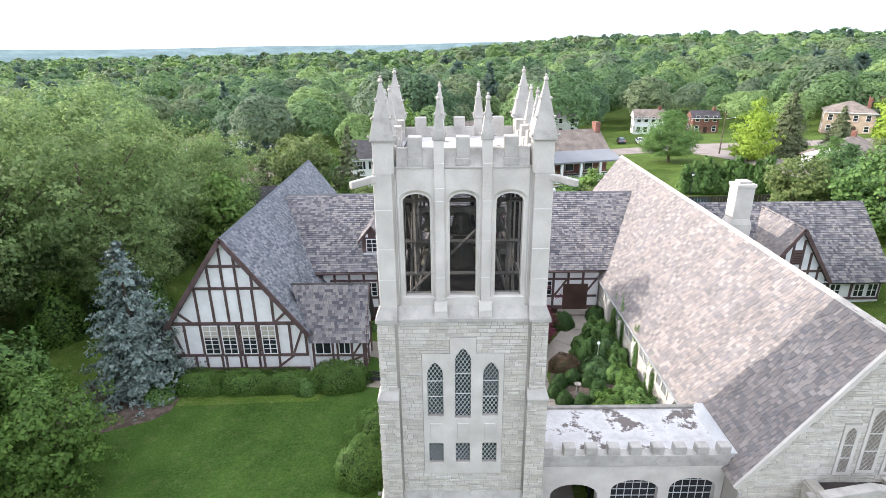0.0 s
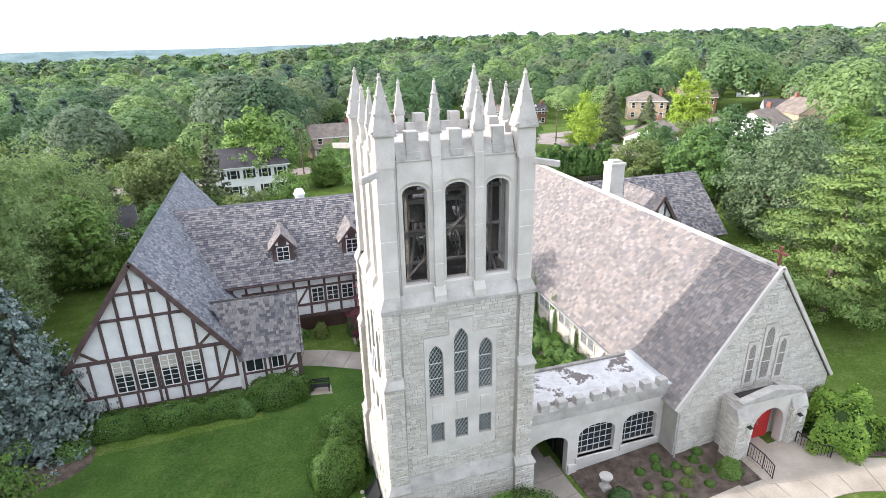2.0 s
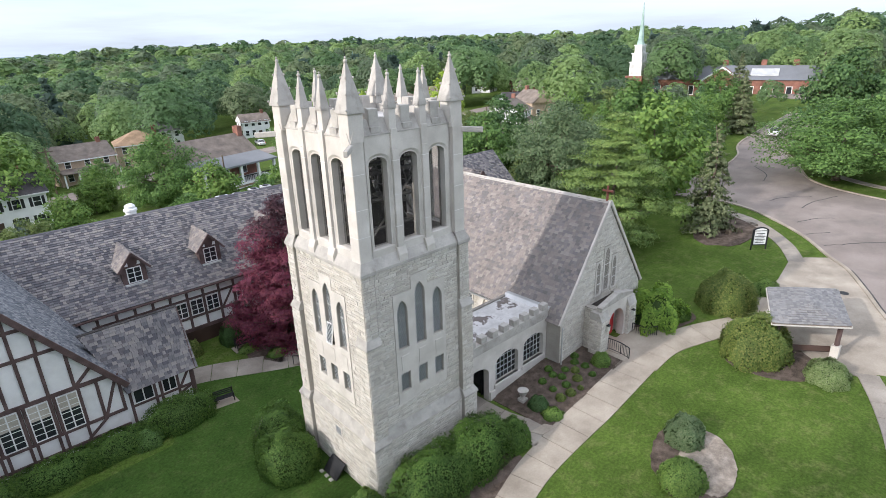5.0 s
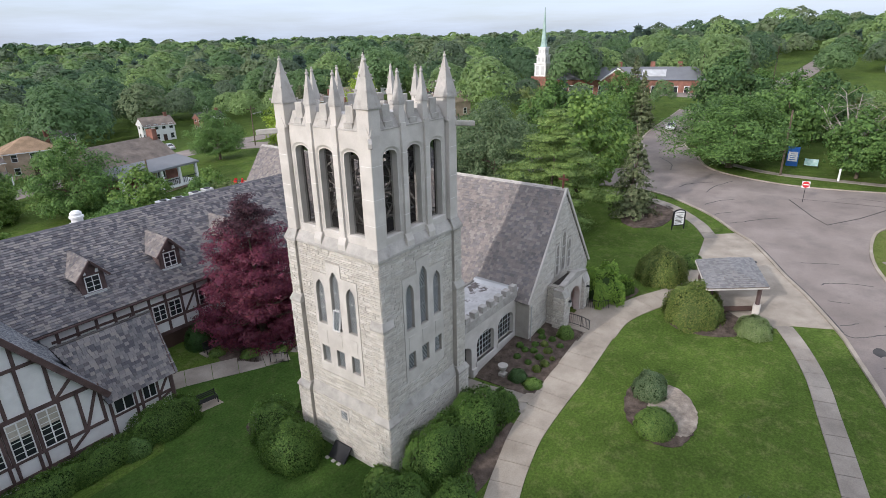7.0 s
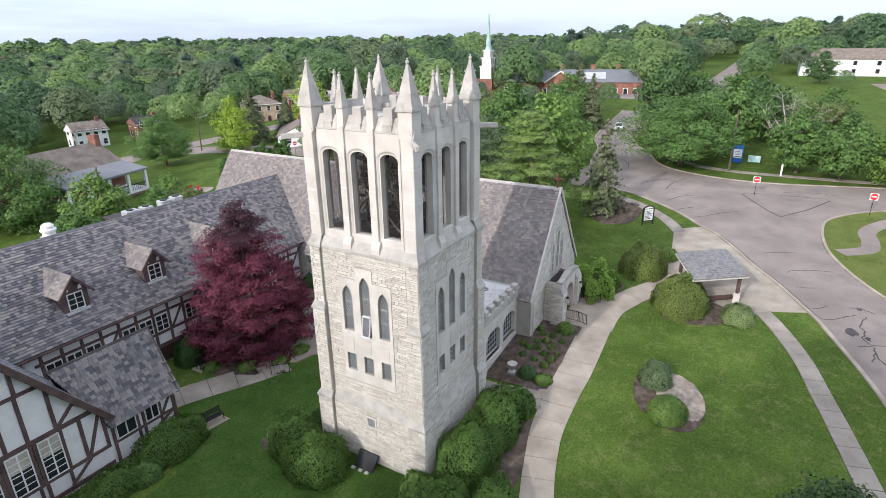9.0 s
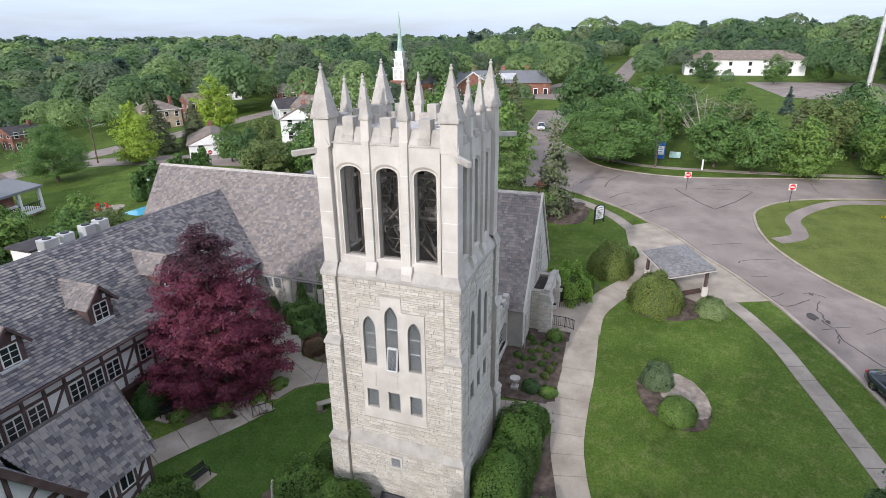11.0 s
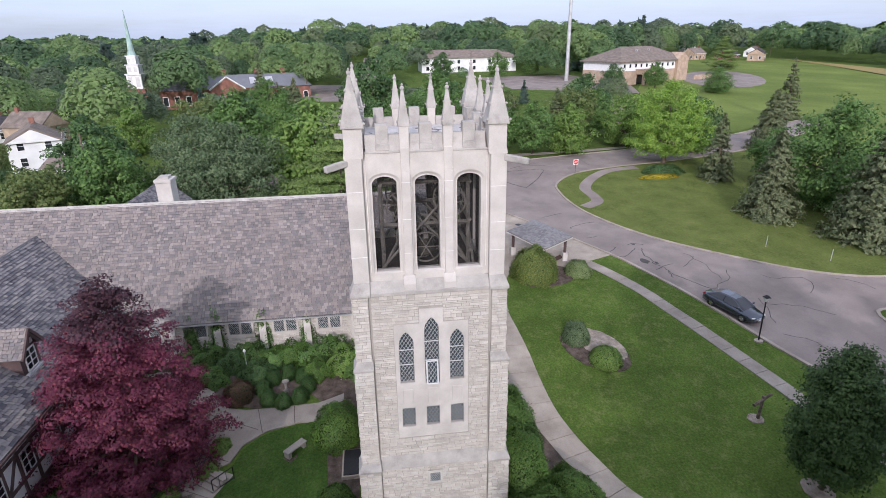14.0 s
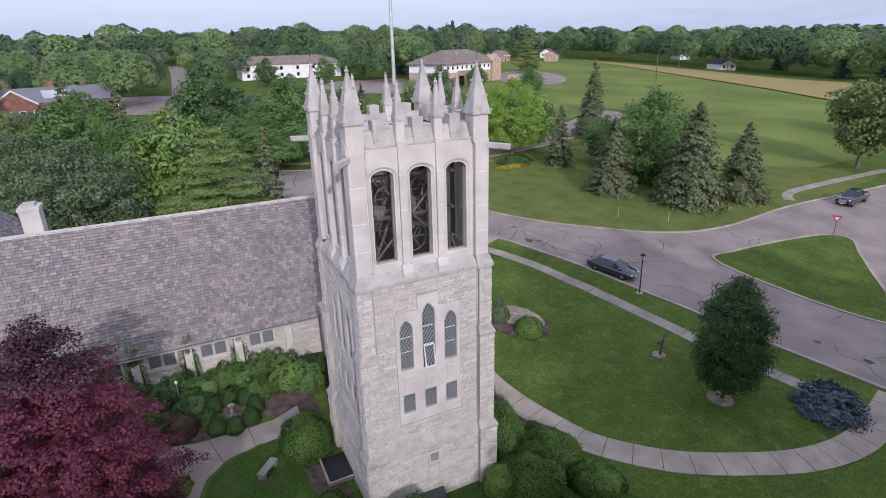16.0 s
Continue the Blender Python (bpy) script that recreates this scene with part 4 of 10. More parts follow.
WALL_N, PLINTH_N = 3.25, 3.44
for k in range(4):
    place = lambda u, o, v, k=k: tp(k, u, WALL_N + o, v)
    lancets = [lancet_outline(-1.15, 0.33, 8.2, 10.85), lancet_outline(0, 0.33, 8.1, 11.5), lancet_outline(1.15, 0.33, 8.2, 10.85)]
    squares = [[(u - 0.31, 5.75), (u + 0.31, 5.75), (u + 0.31, 6.82), (u - 0.31, 6.82)] for u in (-1.15, 0, 1.15)]
    core = Shape()
    wall_with_holes(core, place, (-2.7, 3.9, 2.7, 12.75), lancets + squares, -0.6, 0)
    face_block(core, k, -2.7, 2.7, WALL_N - 0.6, PLINTH_N, -1.0, 3.5)
    wall = part("wall", core, M["mortar"], tower, "coursed rough limestone wall")
    panel = Shape()
    wall_with_holes(panel, place, (-1.67, 5.15, 1.67, 11.25), lancets[::2] + squares + [[(-0.33, 8.1), (0.33, 8.1), (0.33, 11.25), (-0.33, 11.25)]], 0.0, 0.05)
    top = [(-0.53, 11.25), (0.53, 11.25), (0.53, 11.95), (-0.53, 11.95)]
    head = lancets[1]
    wall_with_holes(panel, place, (-0.53, 11.25, 0.53, 11.95), [[p for p in head if p[1] > 11.25] + [(0, 11.25)]], 0.0, 0.05)
    # the pointed head of the middle light below the step
    for sg in (1, -1):
        side = sorted([p for p in head if sg * p[0] >= -1e-6 and p[1] > 8.2 and p[1] <= 11.5], key=lambda p: p[1])
        for p, q in zip(side, side[1:]):
            if p[1] < 11.25 and abs(q[0] - sg * 0.33) > 1e-3:
                qv = min(q[1], 11.25)
                f = (qv - p[1]) / max(q[1] - p[1], 1e-6)
                qu = p[0] + (q[0] - p[0]) * f
                panel.hexa([place(u, 0, v) for u, v in ((p[0], p[1]), (sg * 0.33, p[1]), (sg * 0.33, qv), (qu, qv))], [place(u, 0.05, v) for u, v in ((p[0], p[1]), (sg * 0.33, p[1]), (sg * 0.33, qv), (qu, qv))])
    for u in (-1.15, 0, 1.15):
        panel.hexa([place(a, 0.05, b) for a, b in ((u - 0.24, 7.05), (u + 0.24, 7.05), (u + 0.24, 7.85), (u - 0.24, 7.85))], [place(a, 0.075, b) for a, b in ((u - 0.22, 7.07), (u + 0.22, 7.07), (u + 0.22, 7.83), (u - 0.22, 7.83))])
    part("window_panel", panel, M["cut_stone"], tower, "smooth cut-stone panel round the windows")
    if k in (0, 2, 3):
        for o in lancets:
            lattice_window(tower, place, o, 0.16)
        for o in squares:
            lattice_window(tower, place, o, 0.14, "square_leaded_window")
    if k == 3:
        tilt = lambda v: 0.02 + 0.16 * (9.25 - v) / 1.1
        ring = [(-0.25, 8.15), (0.25, 8.15), (0.25, 9.25), (-0.25, 9.25)]
        s = Shape()
        for (a, b), (c, d) in zip(ring, ring[1:] + ring[:1]):
            s.beam(place(a, tilt(b), b), place(c, tilt(d), d), 0.05, 0.05)
        cs = part("open_casement", s, M["white_paint"], tower, "white casement tilted open at the bottom")
        lattice_window(tower, lambda u, o, v: place(u, tilt(v) + o, v), ring, 0.0, "tilted_leaded_light")
    band = Shape()
    band.hexa([tp(k, -2.7, 3.0, 3.45), tp(k, -2.7, PLINTH_N + 0.05, 3.45), tp(k, 2.7, PLINTH_N + 0.05, 3.45), tp(k, 2.7, 3.0, 3.45)],
              [tp(k, -2.7, 3.0, 4.1), tp(k, -2.7, WALL_N + 0.02, 4.1), tp(k, 2.7, WALL_N + 0.02, 4.1), tp(k, 2.7, 3.0, 4.1)])
    part("plinth_course", band, M["worn_stone"], tower, "sloping weathered stone course", bevel=0.01)
    sill = Shape()
    sill.hexa([tp(k, -2.75, 2.6, 12.72), tp(k, -2.75, 3.36, 12.72), tp(k, 2.75, 3.36, 12.72), tp(k, 2.75, 2.6, 12.72)], [tp(k, -2.75, 2.6, 12.86), tp(k, -2.75, 3.36, 12.86), tp(k, 2.75, 3.36, 12.86), tp(k, 2.75, 2.6, 12.86)])
    sill.hexa([tp(k, -2.75, 2.6, 12.86), tp(k, -2.75, 3.36, 12.86), tp(k, 2.75, 3.36, 12.86), tp(k, 2.75, 2.6, 12.86)], [tp(k, -2.75, 2.6, 13.32), tp(k, -2.75, 3.08, 13.32), tp(k, 2.75, 3.08, 13.32), tp(k, 2.75, 2.6, 13.32)])
    part("sill_course", sill, M["worn_stone"], tower, "stained sloping stone course below the belfry")
    if k in (0, 3):
        near = lambda p: True
    else:
        near = lambda p: False
    (ux, uy), (wx, wy) = SIDES[k]
    if k != 1:
        stonework(wall, tp(k, 0, WALL_N, 0), (ux, uy, 0), (wx, wy, 0), [(-2.6, 4.1), (2.6, 4.1), (2.6, 12.7), (-2.6, 12.7)], [(-1.68, 5.14, 1.68, 11.26), (-0.54, 11.2, 0.54, 11.96)], seed=10 + k,
                  single=lambda p, near=near: near(p) and 8.5 < p.z < 12.7)
        stonework(wall, tp(k, 0, PLINTH_N, 0), (ux, uy, 0), (wx, wy, 0), [(-2.6, -0.4), (2.6, -0.4), (2.6, 3.45), (-2.6, 3.45)], [(-0.36, 2.35, 0.36, 3.1)] if k == 3 else [], seed=20 + k)
    if k == 3:
        vent = Shape()
        ring_prism(vent, lambda u, o, v: tp(3, u, PLINTH_N + o, v), [(-0.36, 2.35), (0.36, 2.35), (0.36, 3.1), (-0.36, 3.1)], [(-0.25, 2.46), (0.25, 2.46), (0.25, 3.0), (-0.25, 3.0)], 0, 0.05)
        part("vent_surround", vent, M["cut_stone"], tower)
        lattice_window(tower, lambda u, o, v: tp(3, u, PLINTH_N + 0.03 + o, v), [(-0.25, 2.46), (0.25, 2.46), (0.25, 3.0), (-0.25, 3.0)], 0.02, "grated_vent", 0.1)

PIER = [(-1.0, 3.55, 2.62, 3.64), (3.95, 9.15, 2.66, 3.50), (9.55, 12.75, 2.70, 3.38)]
for k in range(4):
    pier = Shape()
    for z0, z1, c0, c1 in PIER:
        corner_block(pier, k, c0, c1, z0, z1)
    buttress = part("buttress", pier, M["mortar"], tower, "clasping corner buttress of rough limestone")
    for c0, wide, narrow, z0, z1, z2 in ((2.60, 3.70, 3.50, 3.5, 3.62, 4.0), (2.64, 3.56, 3.38, 9.1, 9.2, 9.6), (2.58, 3.46, 3.26, 12.72, 12.88, 13.36)):
        cap = Shape()
        corner_block(cap, k, c0, wide, z0, z1)
        corner_block(cap, k, c0, wide, z1, z2, narrow)
        part("buttress_cap", cap, M["worn_stone"], buttress, "sloping weathered stone cap", bevel=0.012)
    for f, (side, sgn) in enumerate(((k, 1), ((k + 1) % 4, -1))):
        if side == 1:
            continue
        (ux, uy), (wx, wy) = SIDES[side]
        for j, (z0, z1, c0, c1) in enumerate(PIER):
            lo, hi = sorted((sgn * c0, sgn * c1))
            stonework(buttress, tp(side, 0, c1, 0), (ux, uy, 0), (wx, wy, 0), [(lo, max(z0, -0.3)), (hi, max(z0, -0.3)), (hi, z1 - 0.02), (lo, z1 - 0.02)], seed=40 + 10 * k + 3 * f + j, widths=(0.3, 0.42, 0.55),
                      single=lambda p, side=side, j=j: side in (0, 3) and j == 2)

# belfry
BAYS = (-1.74, 0, 1.74)
for k in range(4):
    wall = Shape()
    for u0, u1 in ((-2.65, -2.24), (-1.24, -0.5), (0.5, 1.24), (2.24, 2.65)):
        face_block(wall, k, u0, u1, 2.55, 3.0, 13.2, 17.55)
    face_block(wall, k, -2.65, 2.65, 2.5, 3.005, 12.9, 13.68)
    for c in BAYS:
        w0, w1 = (c - 0.87, c + 0.87) if c == 0 else ((c - 0.91, c + 0.87) if c < 0 else (c - 0.87, c + 0.91))
        arc = [(c + 0.5 * math.cos(a), 17.55 + 0.3 * math.sin(a)) for a in np.linspace(0, math.pi, 9)]
        for (ua, va), (ub, vb) in zip(arc, arc[1:]):
            wall.hexa([tp(k, u, 2.55, v) for u, v in ((ua, va), (ua, 18.8), (ub, 18.8), (ub, vb))], [tp(k, u, 3.0, v) for u, v in ((ua, va), (ua, 18.8), (ub, 18.8), (ub, vb))])
        for ua, ub in ((w0, c - 0.5), (c + 0.5, w1)):
            wall.hexa([tp(k, u, 2.55, v) for u, v in ((ua, 17.55), (ua, 18.8), (ub, 18.8), (ub, 17.55))], [tp(k, u, 3.0, v) for u, v in ((ua, 17.55), (ua, 18.8), (ub, 18.8), (ub, 17.55))])
    part("belfry_wall", wall, M["cut_stone"], tower, "smooth cut-limestone belfry wall with three tall openings")
    for c in BAYS:
        frame_s = Shape()
        arc_in = [(c - 0.5, 13.72), (c - 0.5, 17.55)] + [(c - 0.5 * math.cos(a), 17.55 + 0.3 * math.sin(a)) for a in np.linspace(0.3, math.pi - 0.3, 7)] + [(c + 0.5, 17.55), (c + 0.5, 13.72)]
        arc_out = [(c - 0.64, 13.66), (c - 0.64, 17.62)] + [(c - 0.64 * math.cos(a), 17.62 + 0.40 * math.sin(a)) for a in np.linspace(0.3, math.pi - 0.3, 7)] + [(c + 0.64, 17.62), (c + 0.64, 13.66)]
        lo, hi = c - 0.69 if c else c - 0.69, c + 0.69
        rim = [(lo, 13.32), (lo, 18.8)] + [(lo + (hi - lo) * i / 8, 18.8) for i in range(1, 8)] + [(hi, 18.8), (hi, 13.32)]
        n = len(arc_in)
        pts = [[tp(k, u, o, v) for u, v in line] for line, o in ((rim, 3.07), (arc_out, 3.07), (arc_in, 2.96))]
        frame_s.add(pts[0] + pts[1] + pts[2], [(j * n + i, j * n + i + 1, (j + 1) * n + i + 1, (j + 1) * n + i) for j in (0, 1) for i in range(n - 1)] + [(0, n, 2 * n - 1, n - 1), (n, 2 * n, 3 * n - 1, 2 * n - 1)])
        part("opening_surround", frame_s, M["cut_stone"], tower, "splayed cut-stone surround of a belfry opening")
    for u in (-0.87, 0.87):
        s = Shape()
        face_block(s, k, u - 0.18, u + 0.18, 2.98, 3.2, 13.3, 18.1)
        face_block(s, k, u - 0.18, u + 0.18, 2.6, 3.18, 18.1, 19.0)
        face_block(s, k, u - 0.26, u + 0.26, 3.0, 3.34, 12.9, 13.2)
        face_block(s, k, u - 0.26, u + 0.26, 3.0, 3.34, 13.2, 13.55, 3.2)
        pr = part("pier", s, M["cut_stone"], tower, "slender limestone pier between belfry openings", bevel=0.012)
        for z in (14.55, 16.05, 17.6):
            s = Shape()
            face_block(s, k, u - 0.182, u + 0.182, 3.1, 3.203, z, z + 0.022)
            part("mortar_joint", s, M["pale_joint"], pr)
    for u in (-2.475, 2.475):
        s = Shape()
        face_block(s, k, u - 0.012, u + 0.012, 2.95, 3.01, 13.7, 18.6)
        part("mortar_joint", s, M["pale_joint"], tower)
    cop = Shape()
    cop.hexa([tp(k, -2.6, 2.45, 18.8), tp(k, -2.6, 3.1, 18.8), tp(k, 2.6, 3.1, 18.8), tp(k, 2.6, 2.45, 18.8)], [tp(k, -2.6, 2.45, 18.87), tp(k, -2.6, 3.1, 18.87), tp(k, 2.6, 3.1, 18.87), tp(k, 2.6, 2.45, 18.87)])
    for c in BAYS:
        lo, hi = (c - 0.68, c + 0.68)
        cop.hexa([tp(k, lo, 2.45, 18.87), tp(k, lo, 3.05, 18.87), tp(k, hi, 3.05, 18.87), tp(k, hi, 2.45, 18.87)], [tp(k, lo, 2.45, 19.48), tp(k, lo, 2.74, 19.48), tp(k, hi, 2.74, 19.48), tp(k, hi, 2.45, 19.48)])
    part("parapet", cop, M["worn_stone"], tower, "sloping grey-stained parapet slabs", bevel=0.01)
    for c in BAYS:
        s = Shape()
        face_block(s, k, c - 0.25, c + 0.25, 2.42, 2.93, 19.15, 19.9)
        face_block(s, k, c - 0.27, c + 0.27, 2.40, 3.06, 18.9, 19.16)
        part("merlon", s, M["worn_stone"], tower, bevel=0.015)


def pinnacle(parent, x, y, z0, half, shaft, spire, label, big):
    s = Shape().box((x - half, y - half, z0), (x + half, y + half, z0 + shaft))
    p = part("pinnacle", s, M["cut_stone"], parent, label, bevel=0.012)
    w = half * 1.22
    s = Shape().box((x - w, y - w, z0 + shaft), (x + w, y + w, z0 + shaft + 0.06))
    zb = z0 + shaft + 0.06
    s.hexa([(x - w, y - w, zb), (x + w, y - w, zb), (x + w, y + w, zb), (x - w, y + w, zb)], [(x - 0.05, y - 0.05, zb + spire), (x + 0.05, y - 0.05, zb + spire), (x + 0.05, y + 0.05, zb + spire), (x - 0.05, y + 0.05, zb + spire)])
    part("spire", s, M["worn_stone"], p, bevel=0.01)
    s = Shape().ball((x, y, zb + spire + 0.07), 0.09, 8).ball((x, y, zb + spire + 0.2), 0.05, 6)
    part("finial", s, M["worn_stone"], p)
    for f in ((0.04, 0.36, 0.68) if big else (0.05, 0.6)):
        r = w * (1 - f) + 0.03
        for sx, sy in ((1, 1), (1, -1), (-1, 1), (-1, -1)):
            part("crocket", Shape().ball((x + sx * r, y + sy * r, zb + spire * f + 0.05), 0.055 if big else 0.04, 6), M["worn_stone"], p)
    if big:
        part("lightning_rod", Shape().tube((x, y, zb + spire + 0.2), (x, y, zb + spire + 0.7), 0.012, 0.005, 5), M["iron"], p)


for k in range(4):
    (ux, uy), (wx, wy) = SIDES[k]
    pier = Shape()
    corner_block(pier, k, 2.58, 3.26, 13.2, 18.7)
    pier2 = part("corner_pier", pier, M["cut_stone"], tower, "smooth limestone corner pier of the belfry", bevel=0.02)
    for side, sgn in ((k, 1), ((k + 1) % 4, -1)):
        lo, hi = sorted((sgn * 2.6, sgn * 3.24))
        for z in (14.5, 15.75, 17.3):
            s = Shape()
            face_block(s, side, lo, hi, 3.1, 3.263, z, z + 0.022)
            part("mortar_joint", s, M["pale_joint"], pier2)
    cx, cy, _ = tp(k, 2.86, 2.86, 0)
    pinnacle(tower, cx, cy, 18.7, 0.37, 1.12, 1.9, "tall stone corner pinnacle with crockets", True)
    gab = Shape()
    for side, sgn in ((k, 1), ((k + 1) % 4, -1)):
        lo, hi = sorted((sgn * 2.5, sgn * 3.25))
        mid = (lo + hi) / 2
        gab.hexa([tp(side, lo, 3.0, 18.65), tp(side, lo, 3.28, 18.65), tp(side, hi, 3.28, 18.65), tp(side, hi, 3.0, 18.65)],
                 [tp(side, mid - 0.02, 3.0, 19.4), tp(side, mid - 0.02, 3.22, 19.4), tp(side, mid + 0.02, 3.22, 19.4), tp(side, mid + 0.02, 3.0, 19.4)])
    part("gablet", gab, M["cut_stone"], tower, "small stone gable at the pinnacle foot")
    a, b = Vector(tp(k, 2.95, 2.95, 18.5)), Vector(tp(k, 3.95, 3.95, 18.42))
    part("water_spout", Shape().beam(a, b, 0.26, 0.2, (0, 0, 1)), M["worn_stone"], tower, "long stone water spout at the corner", bevel=0.03)
    for u in (-0.87, 0.87):
        x, y, _ = tp(k, u, 2.92, 0)
        pinnacle(tower, x, y, 18.9, 0.19, 0.92, 1.3, "slender stone pinnacle on the parapet", False)
for k in range(4):
    for c in BAYS:
        s = Shape()
        outline = [(c - 0.52, 13.6), (c + 0.52, 13.6), (c + 0.52, 17.6), (c + 0.3, 17.86), (c - 0.3, 17.86), (c - 0.52, 17.6)]
        s.hexa([tp(k, u, 2.66, v) for u, v in outline], [tp(k, u, 2.668, v) for u, v in outline])
        part("mesh_screen", s, M["wire_mesh"], tower, "fine dark wire mesh across a belfry opening")
    # added lining, its dark colour standing in for shade on the inner walls
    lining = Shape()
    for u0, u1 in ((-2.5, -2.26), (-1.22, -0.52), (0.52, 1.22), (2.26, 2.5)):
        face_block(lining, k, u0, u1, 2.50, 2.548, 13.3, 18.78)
    part("belfry_lining", lining, M["dark_brown"], tower, "dark lining added to put shade inside the belfry")
deck = Shape().box((TX - 2.5, TY - 2.5, 18.9), (TX + 2.5, TY + 2.5, 19.05))
part("roof_deck", deck, M["membrane"], tower, "flat stained tower roof")
part("belfry_floor", Shape().box((TX - 2.9, TY - 2.9, 12.6), (TX + 2.9, TY + 2.9, 13.3)), M["dark_brown"], tower)
part("roof_cable", Shape().tube((TX - 2.3, TY - 2.3, 19.12), (TX + 2.2, TY - 2.25, 19.1), 0.03).tube((TX - 2.3, TY - 2.3, 19.12), (TX - 2.25, TY + 2.2, 19.1), 0.03), M["iron"], tower)

# the bell frame and its bells stand on the belfry floor
fr = thing("bell_stand", (TX, TY, 13.3), "grey steel bell frame of beams and braces inside the belfry", "bell stand")
for sx in (-1.85, 1.85):
    for sy in (-1.9, 1.9):
        part("post", Shape().beam((TX + sx, TY + sy, 13.3), (TX + sx, TY + sy, 17.6), 0.13, 0.13), M["steel"], fr)
        part("strut", Shape().beam((TX + sx, TY + sy, 13.4), (TX + sx * 0.6, TY + sy * 0.3, 15.6), 0.1, 0.1), M["steel"], fr)
    for z in (17.3, 15.4):
        part("girder", Shape().beam((TX + sx, TY - 1.9, z), (TX + sx, TY + 1.9, z), 0.15, 0.15), M["steel"], fr)
for z in (14.2, 15.6, 17.3):
    for sy in (-1.9, 1.9):
        part("cross_beam", Shape().beam((TX - 2.3, TY + sy, z), (TX + 2.3, TY + sy, z), 0.12, 0.14), M["steel"], fr)
for (ax, ay), (bx, by) in (((-2.2, -2.1), (1.2, -2.1)), ((2.1, -2.0), (2.1, 1.2)), ((-2.2, 2.1), (-2.2, -1.0)), ((-2.1, -2.0), (-2.1, 1.4))):
    part("brace", Shape().beam((TX + ax, TY + ay, 13.4), (TX + bx, TY + by, 16.8), 0.09, 0.09), M["steel"], fr, "pale diagonal brace")


def bell(x, y, z, r, wheel=True):
    b = thing("bell", (x, y, z), "weathered bronze bell hung in the steel frame", "bell", "bells in the belfry")
    prof = [(r, 0), (r * 0.98, r * 0.08), (r * 0.82, r * 0.3), (r * 0.68, r * 0.65), (r * 0.6, r * 1.05), (r * 0.55, r * 1.3), (r * 0.35, r * 1.45), (r * 0.1, r * 1.5)]
    part("bell_body", Shape().lathe((x, y, z), prof, 20), M["bell_bronze"], b, smooth=True)
    part("headstock", Shape().box((x - r * 1.15, y - 0.1, z + r * 1.5), (x + r * 1.15, y + 0.1, z + r * 1.5 + 0.2)), M["steel"], b)
    part("clapper", Shape().tube((x, y, z + r), (x, y, z - 0.05), 0.03).ball((x, y, z - 0.05), 0.09), M["iron"], b)
    if wheel:
        s = Shape()
        R = r * 1.25
        pts = [(x - r * 1.05, y + R * math.cos(a), z + r * 0.75 + R * math.sin(a)) for a in np.linspace(0, 2 * math.pi, 25)]
        for p, q in zip(pts, pts[1:]):
            s.beam(p, q, 0.05, 0.07, (1, 0, 0))
        for i in range(0, 24, 4):
            s.beam((x - r * 1.05, y, z + r * 0.75), pts[i], 0.04, 0.04)
        part("wheel", s, M["steel"], b, "spoked swing wheel")


for dx, dy, z, r in ((-1.2, -1.2, 15.9, 0.48), (0, -1.2, 15.8, 0.55), (1.2, -1.25, 15.9, 0.46), (-1.15, 1.1, 15.9, 0.45), (0.05, 0.2, 13.85, 0.85), (1.2, 1.0, 15.8, 0.5), (-1.3, 0.0, 13.9, 0.55), (1.35, -0.2, 13.9, 0.5)):
    bell(TX + dx, TY + dy, z, r)


# ---- half-timbered and stone church buildings ----
def slope_slab(s, a, b, c, d, t=0.14):
    """A roof slab under the quad a b c d (its outer face)."""
    a, b, c, d = map(Vector, (a, b, c, d))
    n = (b - a).cross(d - a).normalized()
    n = -n if n.z < 0 else n
    ring = [a, b, c, d]
    s.hexa([p - n * t for p in ring], ring)


def roof(host, a, b, c, d, material, seed, single=lambda p: False, label="slate roof slope", u_trim=None):
    """A roof slope: eave from a to b, ridge from d to c. Slates lie on a boarded slab."""
    A, B, C, D = map(Vector, (a, b, c, d))
    s = Shape()
    slope_slab(s, A, B, C, D)
    r = part("roof", s, M["slate_bed"], host, label)
    U = (B - A).normalized()
    N = U.cross(D - A).normalized()
    V = N.cross(U)
    if V.z < 0:
        V = -V
    to2 = lambda p: ((p - A).dot(U), (p - A).dot(V))
    slates(r, A, U, V, [to2(p) for p in (A, B, C, D)], material, seed, single, *((0.2, (0.17, 0.23, 0.29)) if material == "slate_blue" else (0.22, (0.2, 0.27, 0.36))))
    return r


def timber(host, p, q, w=0.2, out=(0, -1, 0), d=0.08, name="timber"):
    side = Vector(q) - Vector(p)
    return part(name, Shape().beam(p, q, d, w, out), M["timber"], host, bevel=0.01)


